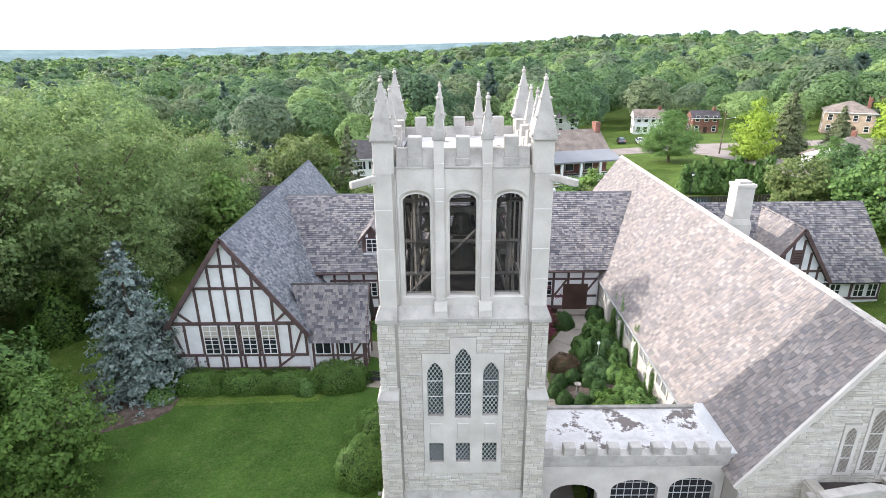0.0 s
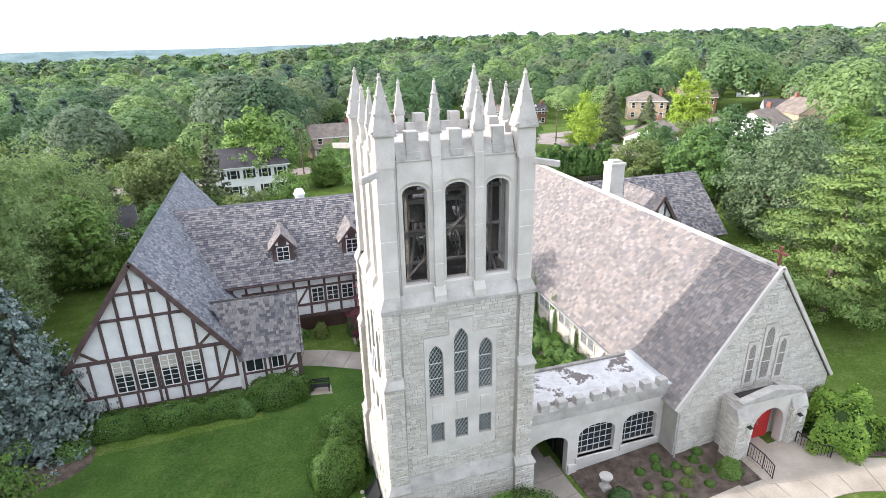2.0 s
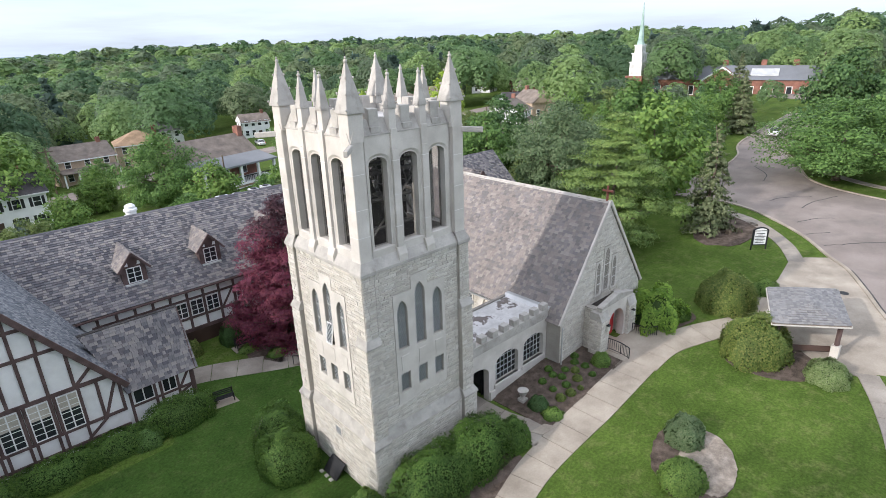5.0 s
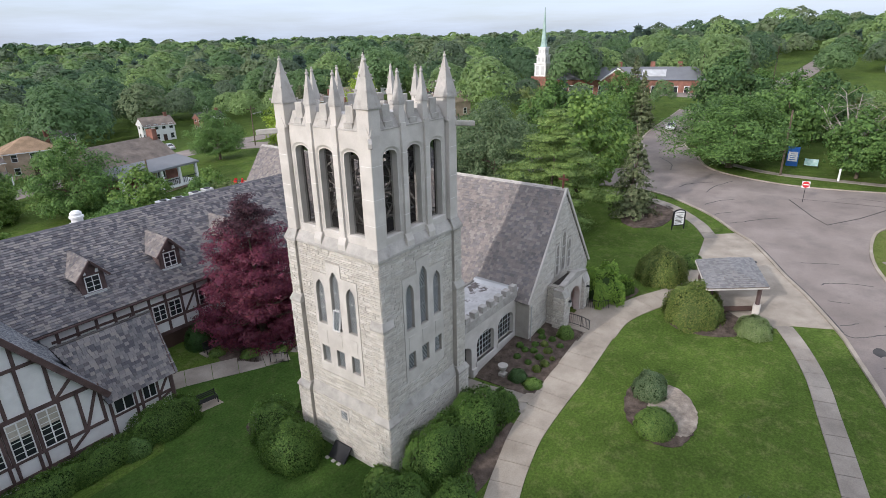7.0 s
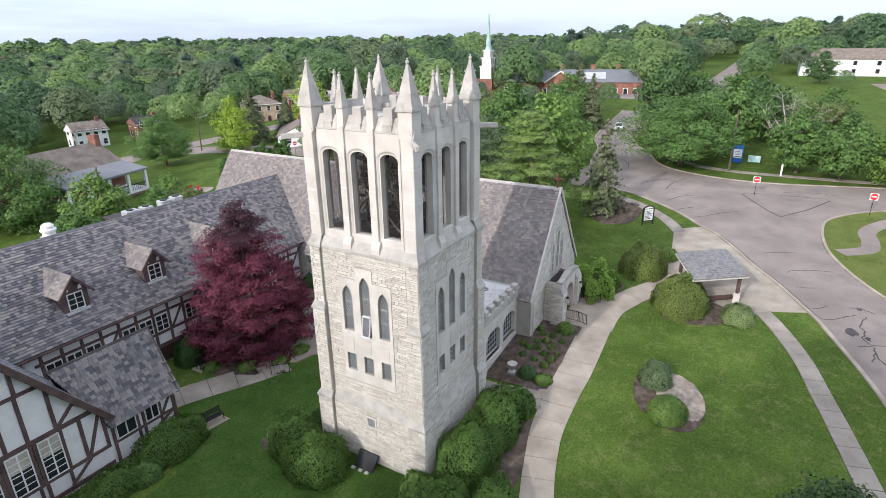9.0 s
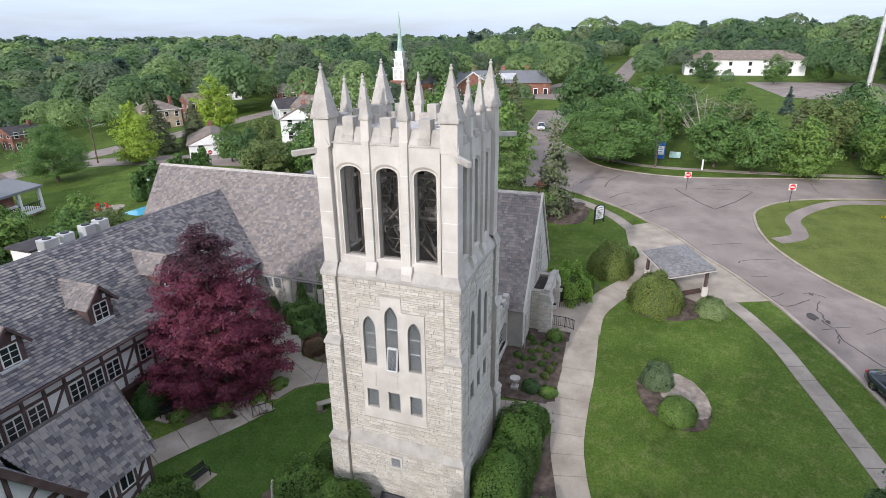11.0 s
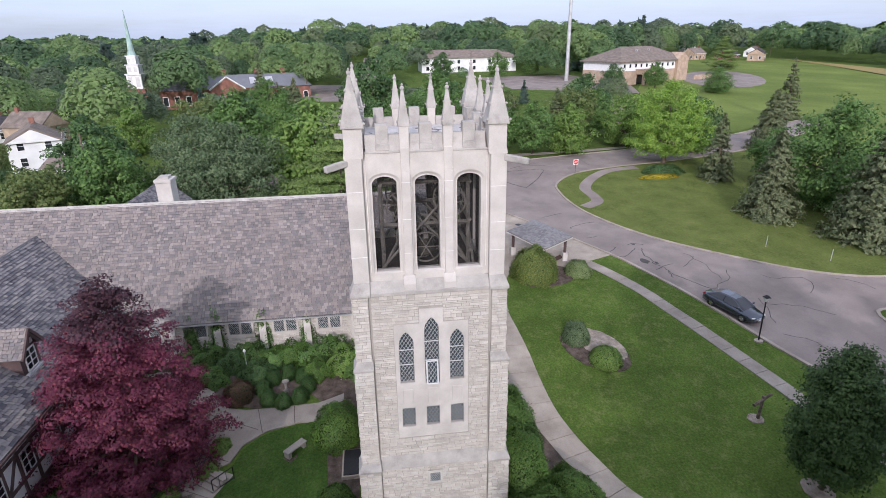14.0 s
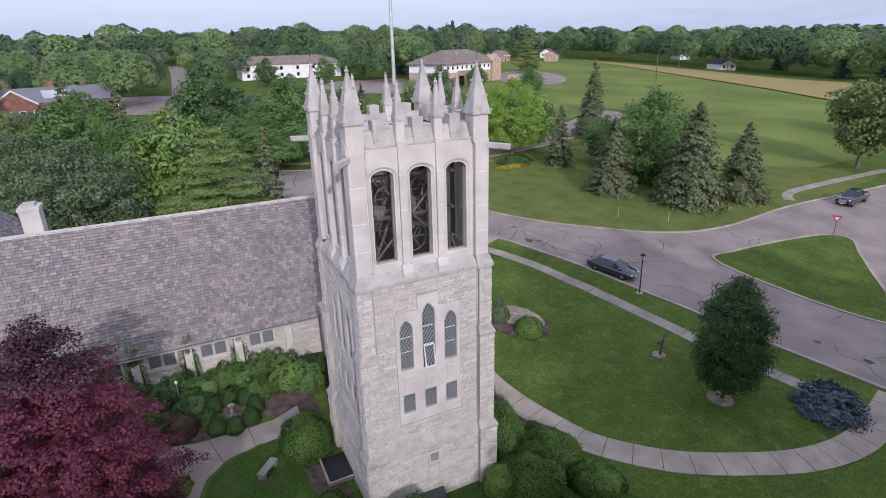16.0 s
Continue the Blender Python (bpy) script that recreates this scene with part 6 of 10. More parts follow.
# church door porch
QX0, QX1, QY, QZ = 16.35, 20.35, 17.85, 4.75
fp = thing("door_porch", (18.4, QY, 1.3), "stone church porch with a pointed arch and red door", "porch")
arch = [(17.35, 1.2), (19.45, 1.2), (19.45, 2.9)] + [(18.4 + 1.05 * math.cos(a), 2.9 + 1.15 * math.sin(a)) for a in np.linspace(0.25, math.pi - 0.25, 9)] + [(17.35, 2.9)]
s = Shape()
wall_with_holes(s, lambda u, o, v: (u, QY - o, v), (QX0, 0.8, QX1, QZ), [arch], -0.5, 0)
w = part("front_wall", s, M["cut_stone"], fp, "smooth stone front with an arched opening")
for x0, x1 in ((QX0, QX0 + 0.5), (QX1 - 0.5, QX1)):
    sw = part("side_wall", Shape().box((x0, QY + 0.5, 0.8), (x1, NY0, QZ - 0.2)), M["mortar"], fp, "rough stone side of the porch")
    sg, xx = (-1, x0) if x0 == QX0 else (1, x1)
    stonework(sw, (xx, 0, 0), (0, -sg * -1, 0) if sg > 0 else (0, -1, 0), (sg, 0, 0), [(-NY0 + 0.02, 0.8), (-QY, 0.8), (-QY, QZ - 0.25), (-NY0 + 0.02, QZ - 0.25)] if sg < 0 else [(QY, 0.8), (NY0 - 0.02, 0.8), (NY0 - 0.02, QZ - 0.25), (QY, QZ - 0.25)], seed=70 + sg)
for x0, x1, sgn in ((QX0 - 0.35, QX0 + 0.65, -1), (QX1 - 0.65, QX1 + 0.35, 1)):
    bb = part("buttress", Shape().box((x0, QY - 0.25, 0.8), (x1, QY + 0.7, 3.9)), M["mortar"], fp, "rough stone buttress beside the porch arch")
    stonework(bb, (0, QY - 0.25, 0), (1, 0, 0), (0, -1, 0), [(x0, 0.8), (x1, 0.8), (x1, 3.9), (x0, 3.9)], seed=75 + sgn, widths=(0.3, 0.42))
    stonework(bb, (x0, 0, 0), (0, -1, 0), (-1, 0, 0), [(-QY - 0.7, 0.8), (-QY + 0.25, 0.8), (-QY + 0.25, 3.9), (-QY - 0.7, 3.9)], seed=78 + sgn, widths=(0.3, 0.42))
    cap = Shape().hexa([(x0 - 0.03, QY - 0.28, 3.9), (x1 + 0.03, QY - 0.28, 3.9), (x1 + 0.03, QY + 0.7, 3.9), (x0 - 0.03, QY + 0.7, 3.9)], [(x0 - 0.03, QY, 4.5), (x1 + 0.03, QY, 4.5), (x1 + 0.03, QY + 0.7, 4.5), (x0 - 0.03, QY + 0.7, 4.5)])
    part("buttress_cap", cap, M["worn_stone"], bb, bevel=0.015)
s = Shape().hexa([(QX0 - 0.1, QY - 0.06, QZ - 0.05), (QX1 + 0.1, QY - 0.06, QZ - 0.05), (QX1 + 0.1, QY - 0.06, QZ + 0.1), (18.4, QY - 0.06, QZ + 0.55), (QX0 - 0.1, QY - 0.06, QZ + 0.1)],
                 [(QX0 - 0.1, QY + 0.4, QZ - 0.05), (QX1 + 0.1, QY + 0.4, QZ - 0.05), (QX1 + 0.1, QY + 0.4, QZ + 0.1), (18.4, QY + 0.4, QZ + 0.55), (QX0 - 0.1, QY + 0.4, QZ + 0.1)])
part("coping", s, M["worn_stone"], fp, "low gabled coping over the arch", bevel=0.02)
part("roof", Shape().box((QX0 + 0.3, QY + 0.3, QZ - 0.6), (QX1 - 0.3, NY0, QZ - 0.4)), M["dark_brown"], fp, "dark sunken porch roof")
for x0, x1 in ((QX0 + 0.5, QX0 + 0.56), (QX1 - 0.56, QX1 - 0.5)):
    part("inner_lining", Shape().box((x0, QY + 0.5, 0.9), (x1, NY0 - 0.12, QZ - 0.6)), M["cut_stone"], fp)
part("inner_wall", Shape().box((17.0, NY0 - 0.51, 0.9), (19.8, NY0 - 0.02, QZ - 0.5)), M["cut_stone"], fp)
for x0, x1 in ((17.42, 18.38), (18.42, 19.38)):
    d = part("door", Shape().box((x0, NY0 - 0.63, 1.45), (x1, NY0 - 0.53, 3.7)), M["red_paint"], fp, "bright red panelled door", bevel=0.015)
    for z in (1.75, 2.75):
        part("panel", Shape().box((x0 + 0.15, NY0 - 0.66, z), (x1 - 0.15, NY0 - 0.63, z + 0.75)), M["red_paint"], d, bevel=0.01)
    part("handle", Shape().tube((18.4 + (x1 - 18.4) * 0.1 - 0.02, NY0 - 0.69, 2.4), (18.4 + (x1 - 18.4) * 0.1 - 0.02, NY0 - 0.69, 2.65), 0.02), M["chrome"], d)
part("threshold", Shape().box((17.3, QY - 0.1, 1.0), (19.5, NY0, 1.45)), M["concrete"], fp)
for x in (QX0 + 0.3, QX1 - 0.3):
    l = part("wall_lantern", Shape().box((x - 0.1, QY - 0.5, 3.1), (x + 0.1, QY - 0.3, 3.5)), M["lamp_glass"], fp, "pale glass wall lantern")
    part("lantern_cap", Shape().hexa([(x - 0.13, QY - 0.53, 3.5), (x + 0.13, QY - 0.53, 3.5), (x + 0.13, QY - 0.27, 3.5), (x - 0.13, QY - 0.27, 3.5)], [(x - 0.02, QY - 0.42, 3.65), (x + 0.02, QY - 0.42, 3.65), (x + 0.02, QY - 0.38, 3.65), (x - 0.02, QY - 0.38, 3.65)]), M["iron"], l)
stoop = thing("door_stoop", (18.6, 16.6, 1.3), "pale concrete stoop with two steps before the red door", "stoop")
part("landing", Shape().box((17.0, 16.6, 0.9), (20.3, QY - 0.1, 1.42)), M["concrete"], stoop, bevel=0.02)
part("step", Shape().box((17.0, 16.25, 0.9), (20.3, 16.6, 1.28)), M["concrete"], stoop, bevel=0.02)


def railing(name, pts, label, h=0.9, n=6):
    """An iron hand rail with balusters over a line of foot points."""
    r = thing(name, pts[0], label, "railing", "iron railings")
    for a, b in zip(pts, pts[1:]):
        A, B = Vector(a), Vector(b)
        up = Vector((0, 0, h))
        part("top_rail", Shape().tube(A + up, B + up, 0.03), M["iron"], r)
        part("bottom_rail", Shape().tube(A + up * 0.12, B + up * 0.12, 0.02), M["iron"], r)
        for i in range(n + 1):
            p = A.lerp(B, i / n)
            e = i in (0, n)
            part("post" if e else "baluster", Shape().tube(p + up * (0 if e else 0.12), p + up, 0.03 if e else 0.014, n=6), M["iron"], r)
    return r


railing("stoop_railing", [(17.05, 17.6, 1.42), (17.05, 16.6, 1.42), (17.0, 15.9, 1.3)], "black iron railing beside the church stoop", 0.9)
railing("stoop_railing", [(20.25, 17.5, 1.42), (20.25, 16.5, 1.42), (20.9, 15.9, 1.45)], "black iron railing curving off the stoop", 0.9)

# the passage between tower and nave
AX0, AX1, AY, AYN = 4.2, 13.5, 20.42, 24.25
ps = thing("covered_passage", (9, AY, 0.6), "flat-roofed stone passage with crenellated parapet and arched windows", "passage")
hole = lambda x0, x1, z0, zs, rise: [(x0, z0), (x1, z0), (x1, zs)] + [((x0 + x1) / 2 + (x1 - x0) / 2 * math.cos(a), zs + rise * math.sin(a)) for a in np.linspace(0.2, math.pi - 0.2, 9)] + [(x0, zs)]
h1, h2, h3 = hole(5.3, 7.55, -0.3, 2.55, 0.65), hole(8.2, 10.45, 1.45, 2.85, 0.6), hole(10.98, 13.15, 1.6, 2.95, 0.6)
s = Shape()
wall_with_holes(s, lambda u, o, v: (u, AY - o, v), (AX0, -0.3, AX1, 4.3), [h1, h2, h3], -0.45, 0)
part("front_wall", s, M["cut_stone"], ps, "grey cut-stone wall with one open arch and two windows")
part("parapet", Shape().box((AX0, AY - 0.06, 4.3), (AX1 + 0.1, AY + 0.4, 4.95)), M["worn_stone"], ps, "grey weathered parapet", bevel=0.02)
for i in range(9):
    x = AX0 + 0.55 + i * 1.03
    part("merlon", Shape().box((x, AY - 0.06, 4.95), (x + 0.55, AY + 0.4, 5.4)), M["worn_stone"], ps, bevel=0.03)
for h, rows in ((h2, 4), (h3, 4)):
    x0, x1, z0 = h[0][0], h[1][0], h[0][1]
    g = part("window", Shape().hexa([(u, AY + 0.3, v) for u, v in h], [(u, AY + 0.32, v) for u, v in h]), M["glass"], ps, "broad arched window with a grid of pale bars")
    for i in range(1, 6):
        x = x0 + (x1 - x0) * i / 6
        t = z0 + 1.4 + 0.58 * math.sin(math.acos(max(-1, min(1, (x - (x0 + x1) / 2) / ((x1 - x0) / 2)))))
        part("glazing_bar", Shape().box((x - 0.013, AY + 0.27, z0), (x + 0.013, AY + 0.3, t)), M["lead"], g)
    for j in range(1, rows + 1):
        z = z0 + j * 0.4
        part("glazing_bar", Shape().box((x0, AY + 0.27, z - 0.013), (x1, AY + 0.3, z + 0.013)), M["lead"], g)
    part("sill", Shape().box((x0 - 0.15, AY - 0.1, z0 - 0.35), (x1 + 0.15, AY + 0.2, z0)), M["cut_stone"], ps, bevel=0.03)
part("pier_base", Shape().box((7.6, AY - 0.12, -0.3), (8.15, AY + 0.3, 1.1)), M["cut_stone"], ps, bevel=0.03)
part("back_wall", Shape().box((AX0, AYN - 0.4, -0.3), (AX1, AYN, 4.6)), M["mortar"], ps)
part("roof", Shape().box((AX0, AY + 0.4, 4.5), (AX1, AYN - 0.1, 4.72)), M["membrane"], ps, "flat white roof membrane with dark stains")
part("back_coping", Shape().box((AX0, AYN - 0.12, 4.72), (AX1, AYN + 0.1, 4.84)), M["steel"], ps, "dark metal edge of the flat roof")
part("flashing", Shape().hexa([(AX1 - 0.15, AY, 4.72), (AX1 + 0.25, AY, 4.72), (AX1 + 0.25, AYN, 4.72), (AX1 - 0.15, AYN, 4.72)], [(AX1 + 0.05, AY, 4.98), (AX1 + 0.4, AY, 4.98), (AX1 + 0.4, AYN, 4.98), (AX1 + 0.05, AYN, 4.98)]), M["metal_grey"], ps, "pale metal flashing against the nave roof")
part("floor", Shape().box((AX0, AY, -0.3), (AX1, AYN - 0.4, 0.42)), M["concrete_grey"], ps)
part("inner_screen", Shape().box((7.75, AY + 0.45, 0.4), (7.85, AYN - 0.4, 3.2)), M["glass"], ps, "dark glazed screen inside the arch")
for y in (21.2, 22.2, 23.2):
    part("screen_post", Shape().box((7.68, y, 0.4), (7.76, y + 0.08, 3.2)), M["iron"], ps)

# the house behind the nave
hs = thing("church_house", (30, 41.5, 1.9), "half-timbered church house with slate roof and stone chimney", "house")
part("wall", Shape().box((21, 41.8, 0.5), (36.6, 52.0, 4.6)), M["plaster"], hs, "white plaster wall")
roof(hs, (19.5, 41.1, 4.2), (37.1, 41.1, 4.2), (36.9, 46.6, 9.55), (19.5, 46.6, 9.55), "slate_mix", 109)
roof(hs, (37.1, 52.5, 4.2), (19.5, 52.5, 4.2), (19.5, 46.6, 9.55), (36.9, 46.6, 9.55), "slate_mix", 110)
eg = [(41.8, 4.2), (52.0, 4.2), (46.6, 9.3)]
part("end_gable", Shape().hexa([(36.3, y, z) for y, z in eg], [(36.6, y, z) for y, z in eg]), M["plaster"], hs)
gx0, gx1, gxr, gyf = 25.1, 31.0, 28.05, 40.4
g5 = [(gx0 + 0.3, 0.8), (gx1 - 0.3, 0.8), (gx1 - 0.3, 5.2), (gxr, 9.0), (gx0 + 0.3, 5.2)]
part("cross_gable", Shape().hexa([(x, gyf, z) for x, z in g5], [(x, gyf + 1.5, z) for x, z in g5]), M["plaster"], hs, "white plaster cross gable between timbers")
roof(hs, (gx0, 47, 4.75), (gx0, gyf - 0.35, 4.75), (gxr, gyf - 0.35, 9.3), (gxr, 47, 9.3), "slate_tan", 111)
roof(hs, (gx1, gyf - 0.35, 4.75), (gx1, 47, 4.75), (gxr, 47, 9.3), (gxr, gyf - 0.35, 9.3), "slate_mix", 112)
for xe in (gx0, gx1):
    timber(hs, (xe, gyf - 0.38, 4.65), (gxr, gyf - 0.38, 9.2), 0.28, (0, -1, 0), 0.1, "bargeboard")
for x in (26.2, 27.1, 27.7, 28.5, 29.2, 30.0):
    timber(hs, (x, gyf - 0.02, 1), (x, gyf - 0.02, 8.9 - abs(x - gxr) * 1.5), 0.18)
for z in (3.9, 5.6):
    timber(hs, (gx0 + 0.3, gyf - 0.03, z), (gx1 - 0.3, gyf - 0.03, z), 0.2)
v = part("louvre", Shape().box((27.75, gyf - 0.1, 6.2), (28.4, gyf - 0.01, 7.4)), M["timber"], hs, "brown louvred vent in the gable")
for j in range(5):
    part("slat", Shape().box((27.8, gyf - 0.14, 6.3 + 0.2 * j), (28.35, gyf - 0.08, 6.38 + 0.2 * j)), M["dark_wood"], v)
for z, w in ((3.95, 0.25), (2.5, 0.22)):
    timber(hs, (31, 41.75, z), (36.6, 41.75, z), w)
for x in (31.4, 32.1, 34.1, 36.4):
    timber(hs, (x, 41.74, 2.5), (x, 41.74, 4.0), 0.2)
for x in (32.3, 34.3, 35.4):
    casement(hs, x, x + 0.9, 2.65, 3.85, 41.74, 2, 2)
ch = part("chimney", Shape().box((22.6, 40.9, 4), (24.3, 42.3, 9.4)).hexa([(22.6, 40.9, 9.4), (24.3, 40.9, 9.4), (24.3, 42.3, 9.4), (22.6, 42.3, 9.4)], [(22.75, 41.0, 9.8), (24.15, 41.0, 9.8), (24.15, 42.2, 9.8), (22.75, 42.2, 9.8)])
          .box((22.75, 41.0, 9.8), (24.15, 42.2, 12.3)).box((22.68, 40.93, 12.3), (24.22, 42.27, 12.55)), M["cut_stone"], hs, "tall pale stone chimney", bevel=0.02)
part("chimney_pot", Shape().box((23.0, 41.2, 12.55), (23.9, 42.0, 12.75)), M["worn_stone"], ch, "weathered chimney cap")


# ---- plants ----
def fast_mesh(name, verts, faces, material, normals=None):
    """A mesh of triangles from arrays; the normals, where given, let a crown shade as one rounded mass."""
    me = bpy.data.meshes.new(name)
    n, q = len(verts), len(faces)
    me.vertices.add(n)
    me.vertices.foreach_set("co", np.asarray(verts, np.float32).ravel())
    me.loops.add(3 * q)
    me.loops.foreach_set("vertex_index", np.asarray(faces, np.int32).ravel())
    me.polygons.add(q)
    me.polygons.foreach_set("loop_start", np.arange(0, 3 * q, 3, dtype=np.int32))
    me.materials.append(material)
    me.update(calc_edges=True)
    if normals is not None:
        me.polygons.foreach_set("use_smooth", np.ones(q, bool))
        soft = me.attributes.new("custom_normal", "FLOAT_VECTOR", "POINT")
        soft.data.foreach_set("vector", np.asarray(normals, np.float32).ravel())
        me.update()
    return me


def unit(v):
    return v / np.maximum(np.linalg.norm(v, axis=-1, keepdims=True), 1e-9)


def cards(points, normals, size, rng, stretch=1.0, jitter=0.6):
    """One small leaf shape at each point, facing roughly along its normal: three corners and three shading normals, (n, 6, 3)."""
    n = len(points)
    nrm = unit(normals + jitter * rng.normal(size=(n, 3)))
    a = unit(np.cross(nrm, rng.normal(size=(n, 3))))
    b = np.cross(nrm, a)
    s = size * rng.uniform(0.6, 1.3, (n, 1))
    a, b = a * s * stretch, b * s
    bend = nrm * s * rng.uniform(-0.35, 0.1, (n, 1))
    soft = unit(0.7 * unit(normals) + 0.3 * nrm)
    return np.stack([points - 0.85 * a - 0.5 * b + bend * 0.3, points + 0.85 * a - 0.5 * b - bend * 0.3, points + 0.95 * b, soft, soft, soft], 1)


PROFILE = {"round": lambda t: np.sqrt(np.clip(1 - (1.95 * t - 0.83) ** 2, 0.05, 1)), "spread": lambda t: np.clip(1.08 * (1 - t) ** 0.52 * np.minimum(1, 0.7 + 1.6 * t), 0.08, 1), "cone": lambda t: np.clip(1.12 * (1 - t) ** 0.72 * np.minimum(1, 0.62 + 1.9 * t), 0.05, 1),
           "vase": lambda t: np.sqrt(np.clip(1 - (1.9 * t - 1.12) ** 2, 0.06, 1)), "egg": lambda t: np.sqrt(np.clip(1 - (1.75 * t - 0.66) ** 2, 0.04, 1))}


def crown_cards(rng, h0, h, r, boughs, leaves, size, shape="round", flat=0.7, rise=0.55, tuft=0.17, jitter=0.42, ragged=0.16, mass=0.6):
    """Leaf cards for a broadleaf crown: boughs from the stem, tufts along them, leaves round each tuft."""
    t = (np.arange(boughs) + rng.random(boughs)) / boughs
    a = 2.39996 * np.arange(boughs) + rng.normal(0, 0.5, boughs)
    L = r * PROFILE[shape](t) * (1 + rng.normal(0, ragged, boughs)).clip(0.6, 1.3)
    tip = np.stack([L * np.cos(a), L * np.sin(a), h0 + (h - h0) * t + rng.normal(0, 0.02 * h, boughs)], 1)
    foot = np.stack([0 * a, 0 * a, np.maximum(tip[:, 2] - rise * L, 0.4 * h0)], 1)
    per = np.maximum(2, (6.5 * L / r + 1).astype(int))
    k = np.repeat(np.arange(boughs), per)
    s_ = rng.uniform(0.08, 1.0, len(k)) ** 0.55
    side = rng.normal(0, 0.2, len(k)) * L[k] * (0.45 + 0.75 * s_)
    cen = foot[k] + (tip - foot)[k] * s_[:, None] + np.stack([-np.sin(a[k]) * side, np.cos(a[k]) * side, rng.normal(0, 0.11 * flat * L[k], len(k)) - 0.05 * L[k] * s_ ** 3], 1)
    br = tuft * r * rng.uniform(0.6, 1.3, len(k))
    cnt = rng.multinomial(leaves, br ** 2 / (br ** 2).sum())
    idx = np.repeat(np.arange(len(k)), cnt)
    n = len(idx)
    d = unit(rng.normal(size=(n, 3)))
    d[:, 2] = np.where((d[:, 2] < -0.25) & (rng.random(n) < 0.75), -d[:, 2], d[:, 2])
    p = cen[idx] + d * np.array([1, 1, flat]) * (br[idx, None] * rng.uniform(0.5, 1.1, (n, 1)))
    out = unit((p - np.array([0, 0, (0.6 * h0 + 0.4 * h)])) / np.array([r, r, (h - h0) / 2]))
    keep = p[:, 2] > 0.7 * h0
    return cards(p[keep], unit((1.4 - mass) * d + mass * out + np.array([0, 0, 0.3]))[keep], size, rng, 1.0, jitter), tip, L


def dome_cards(rng, h, r, base, lobes, leaves, size):
    """The lit outside of a forest crown: rounded lobes heaped into a dome, leaves on their outer faces only."""
    t = np.sqrt((np.arange(lobes) + 0.5) / lobes)
    a = 2.39996 * np.arange(lobes) + rng.normal(0, 0.35, lobes)
    deep = (h - base) * 0.78
    cen = np.stack([0.74 * r * t * np.cos(a), 0.74 * r * t * np.sin(a), base + deep * np.sqrt(np.clip(1 - 0.93 * t * t, 0, 1)) * rng.uniform(0.82, 1.08, lobes)], 1)
    br = r * rng.uniform(0.26, 0.42, lobes)
    k = rng.choice(lobes, 3 * leaves, p=br ** 2 / (br ** 2).sum())
    d = unit(rng.normal(size=(len(k), 3)) + np.array([0, 0, 0.45]))
    p = cen[k] + d * br[k, None] * rng.uniform(0.86, 1.1, (len(k), 1))
    inside = (np.linalg.norm(p[:, None] - cen[None], axis=2) < 0.84 * br[None]).any(1)
    keep = np.flatnonzero(~inside & (p[:, 2] > base - 0.5))[:leaves]
    out = unit((cen[k] - np.array([0, 0, base])) + 1e-6)
    return cards(p[keep], unit(0.75 * d + 0.35 * out + np.array([0, 0, 0.15]))[keep], size, rng, 1.0, 0.3)


def conifer_cards(rng, h, r, h0, rows, per, size, droop=0.25, gap=0.0, power=0.9):
    """Boughs in whorls round a stem, each a fan of needle tufts that droops and lifts at its tip."""
    pts, nrm = [], []
    for i in range(rows):
        t = (i + rng.uniform(0, 0.8)) / rows
        z = h0 + (h - h0) * t
        R = r * (1 - t) ** power + 0.06
        nb = max(5, int(12 * (1 - t) + 4))
        for j in range(nb):
            if rng.random() < gap:
                continue
            a = rng.uniform(0, 2 * math.pi)
            L = R * rng.uniform(0.68, 1.16)
            m = max(3, int(per * (0.35 + L / r)))
            kt = max(2, min(7, m // 4))
            ts = np.append(rng.uniform(0.3, 0.95, kt - 1), 1.0)
            tside = rng.normal(0, 0.16 * L + 0.03, kt) * (1.15 - 0.75 * ts)
            g = rng.integers(0, kt, m)
            sp = min(0.055 * L + 0.5 * size, 0.22 * L + 0.02)
            s = ts[g] + rng.normal(0, sp, m) / max(L, 0.2)
            side = tside[g] + rng.normal(0, 0.55 * sp, m)
            x = np.cos(a) * L * s - np.sin(a) * side
            y = np.sin(a) * L * s + np.cos(a) * side
            lift = rng.normal(0, 0.45 * sp, m)
            zz = z - droop * L * np.abs(s) ** 1.5 + lift + 0.12 * L * s ** 4
            pts.append(np.stack([x, y, zz], 1))
            nrm.append(np.stack([0.75 * np.cos(a) + 0 * s, 0.75 * np.sin(a) + 0 * s, 0.35 + 0.8 * lift / sp], 1))
    p, q = np.concatenate(pts), np.concatenate(nrm)
    return cards(p, unit(q), size, rng, 1.5, 0.5)


def leaf_mesh(name, c4, material):
    n = len(c4)
    return fast_mesh(name, c4[:, :3].reshape(-1, 3), np.arange(3 * n).reshape(n, 3), material, c4[:, 3:].reshape(-1, 3))


def pipe(s, points, radii, n=6):
    """One bent tapering tube through the points."""
    k = len(s.v)
    for i, p in enumerate(points):
        w = (points[min(i + 1, len(points) - 1)] - points[max(i - 1, 0)]).normalized()
        a = w.orthogonal().normalized()
        b = w.cross(a)
        s.v += [tuple(p + (a * math.cos(2 * math.pi * j / n) + b * math.sin(2 * math.pi * j / n)) * radii[i]) for j in range(n)]
    for i in range(len(points) - 1):
        s.f += [(k + i * n + j, k + i * n + (j + 1) % n, k + (i + 1) * n + (j + 1) % n, k + (i + 1) * n + j) for j in range(n)]
    s.f.append(tuple(k + (len(points) - 1) * n + j for j in range(n)))
    return s


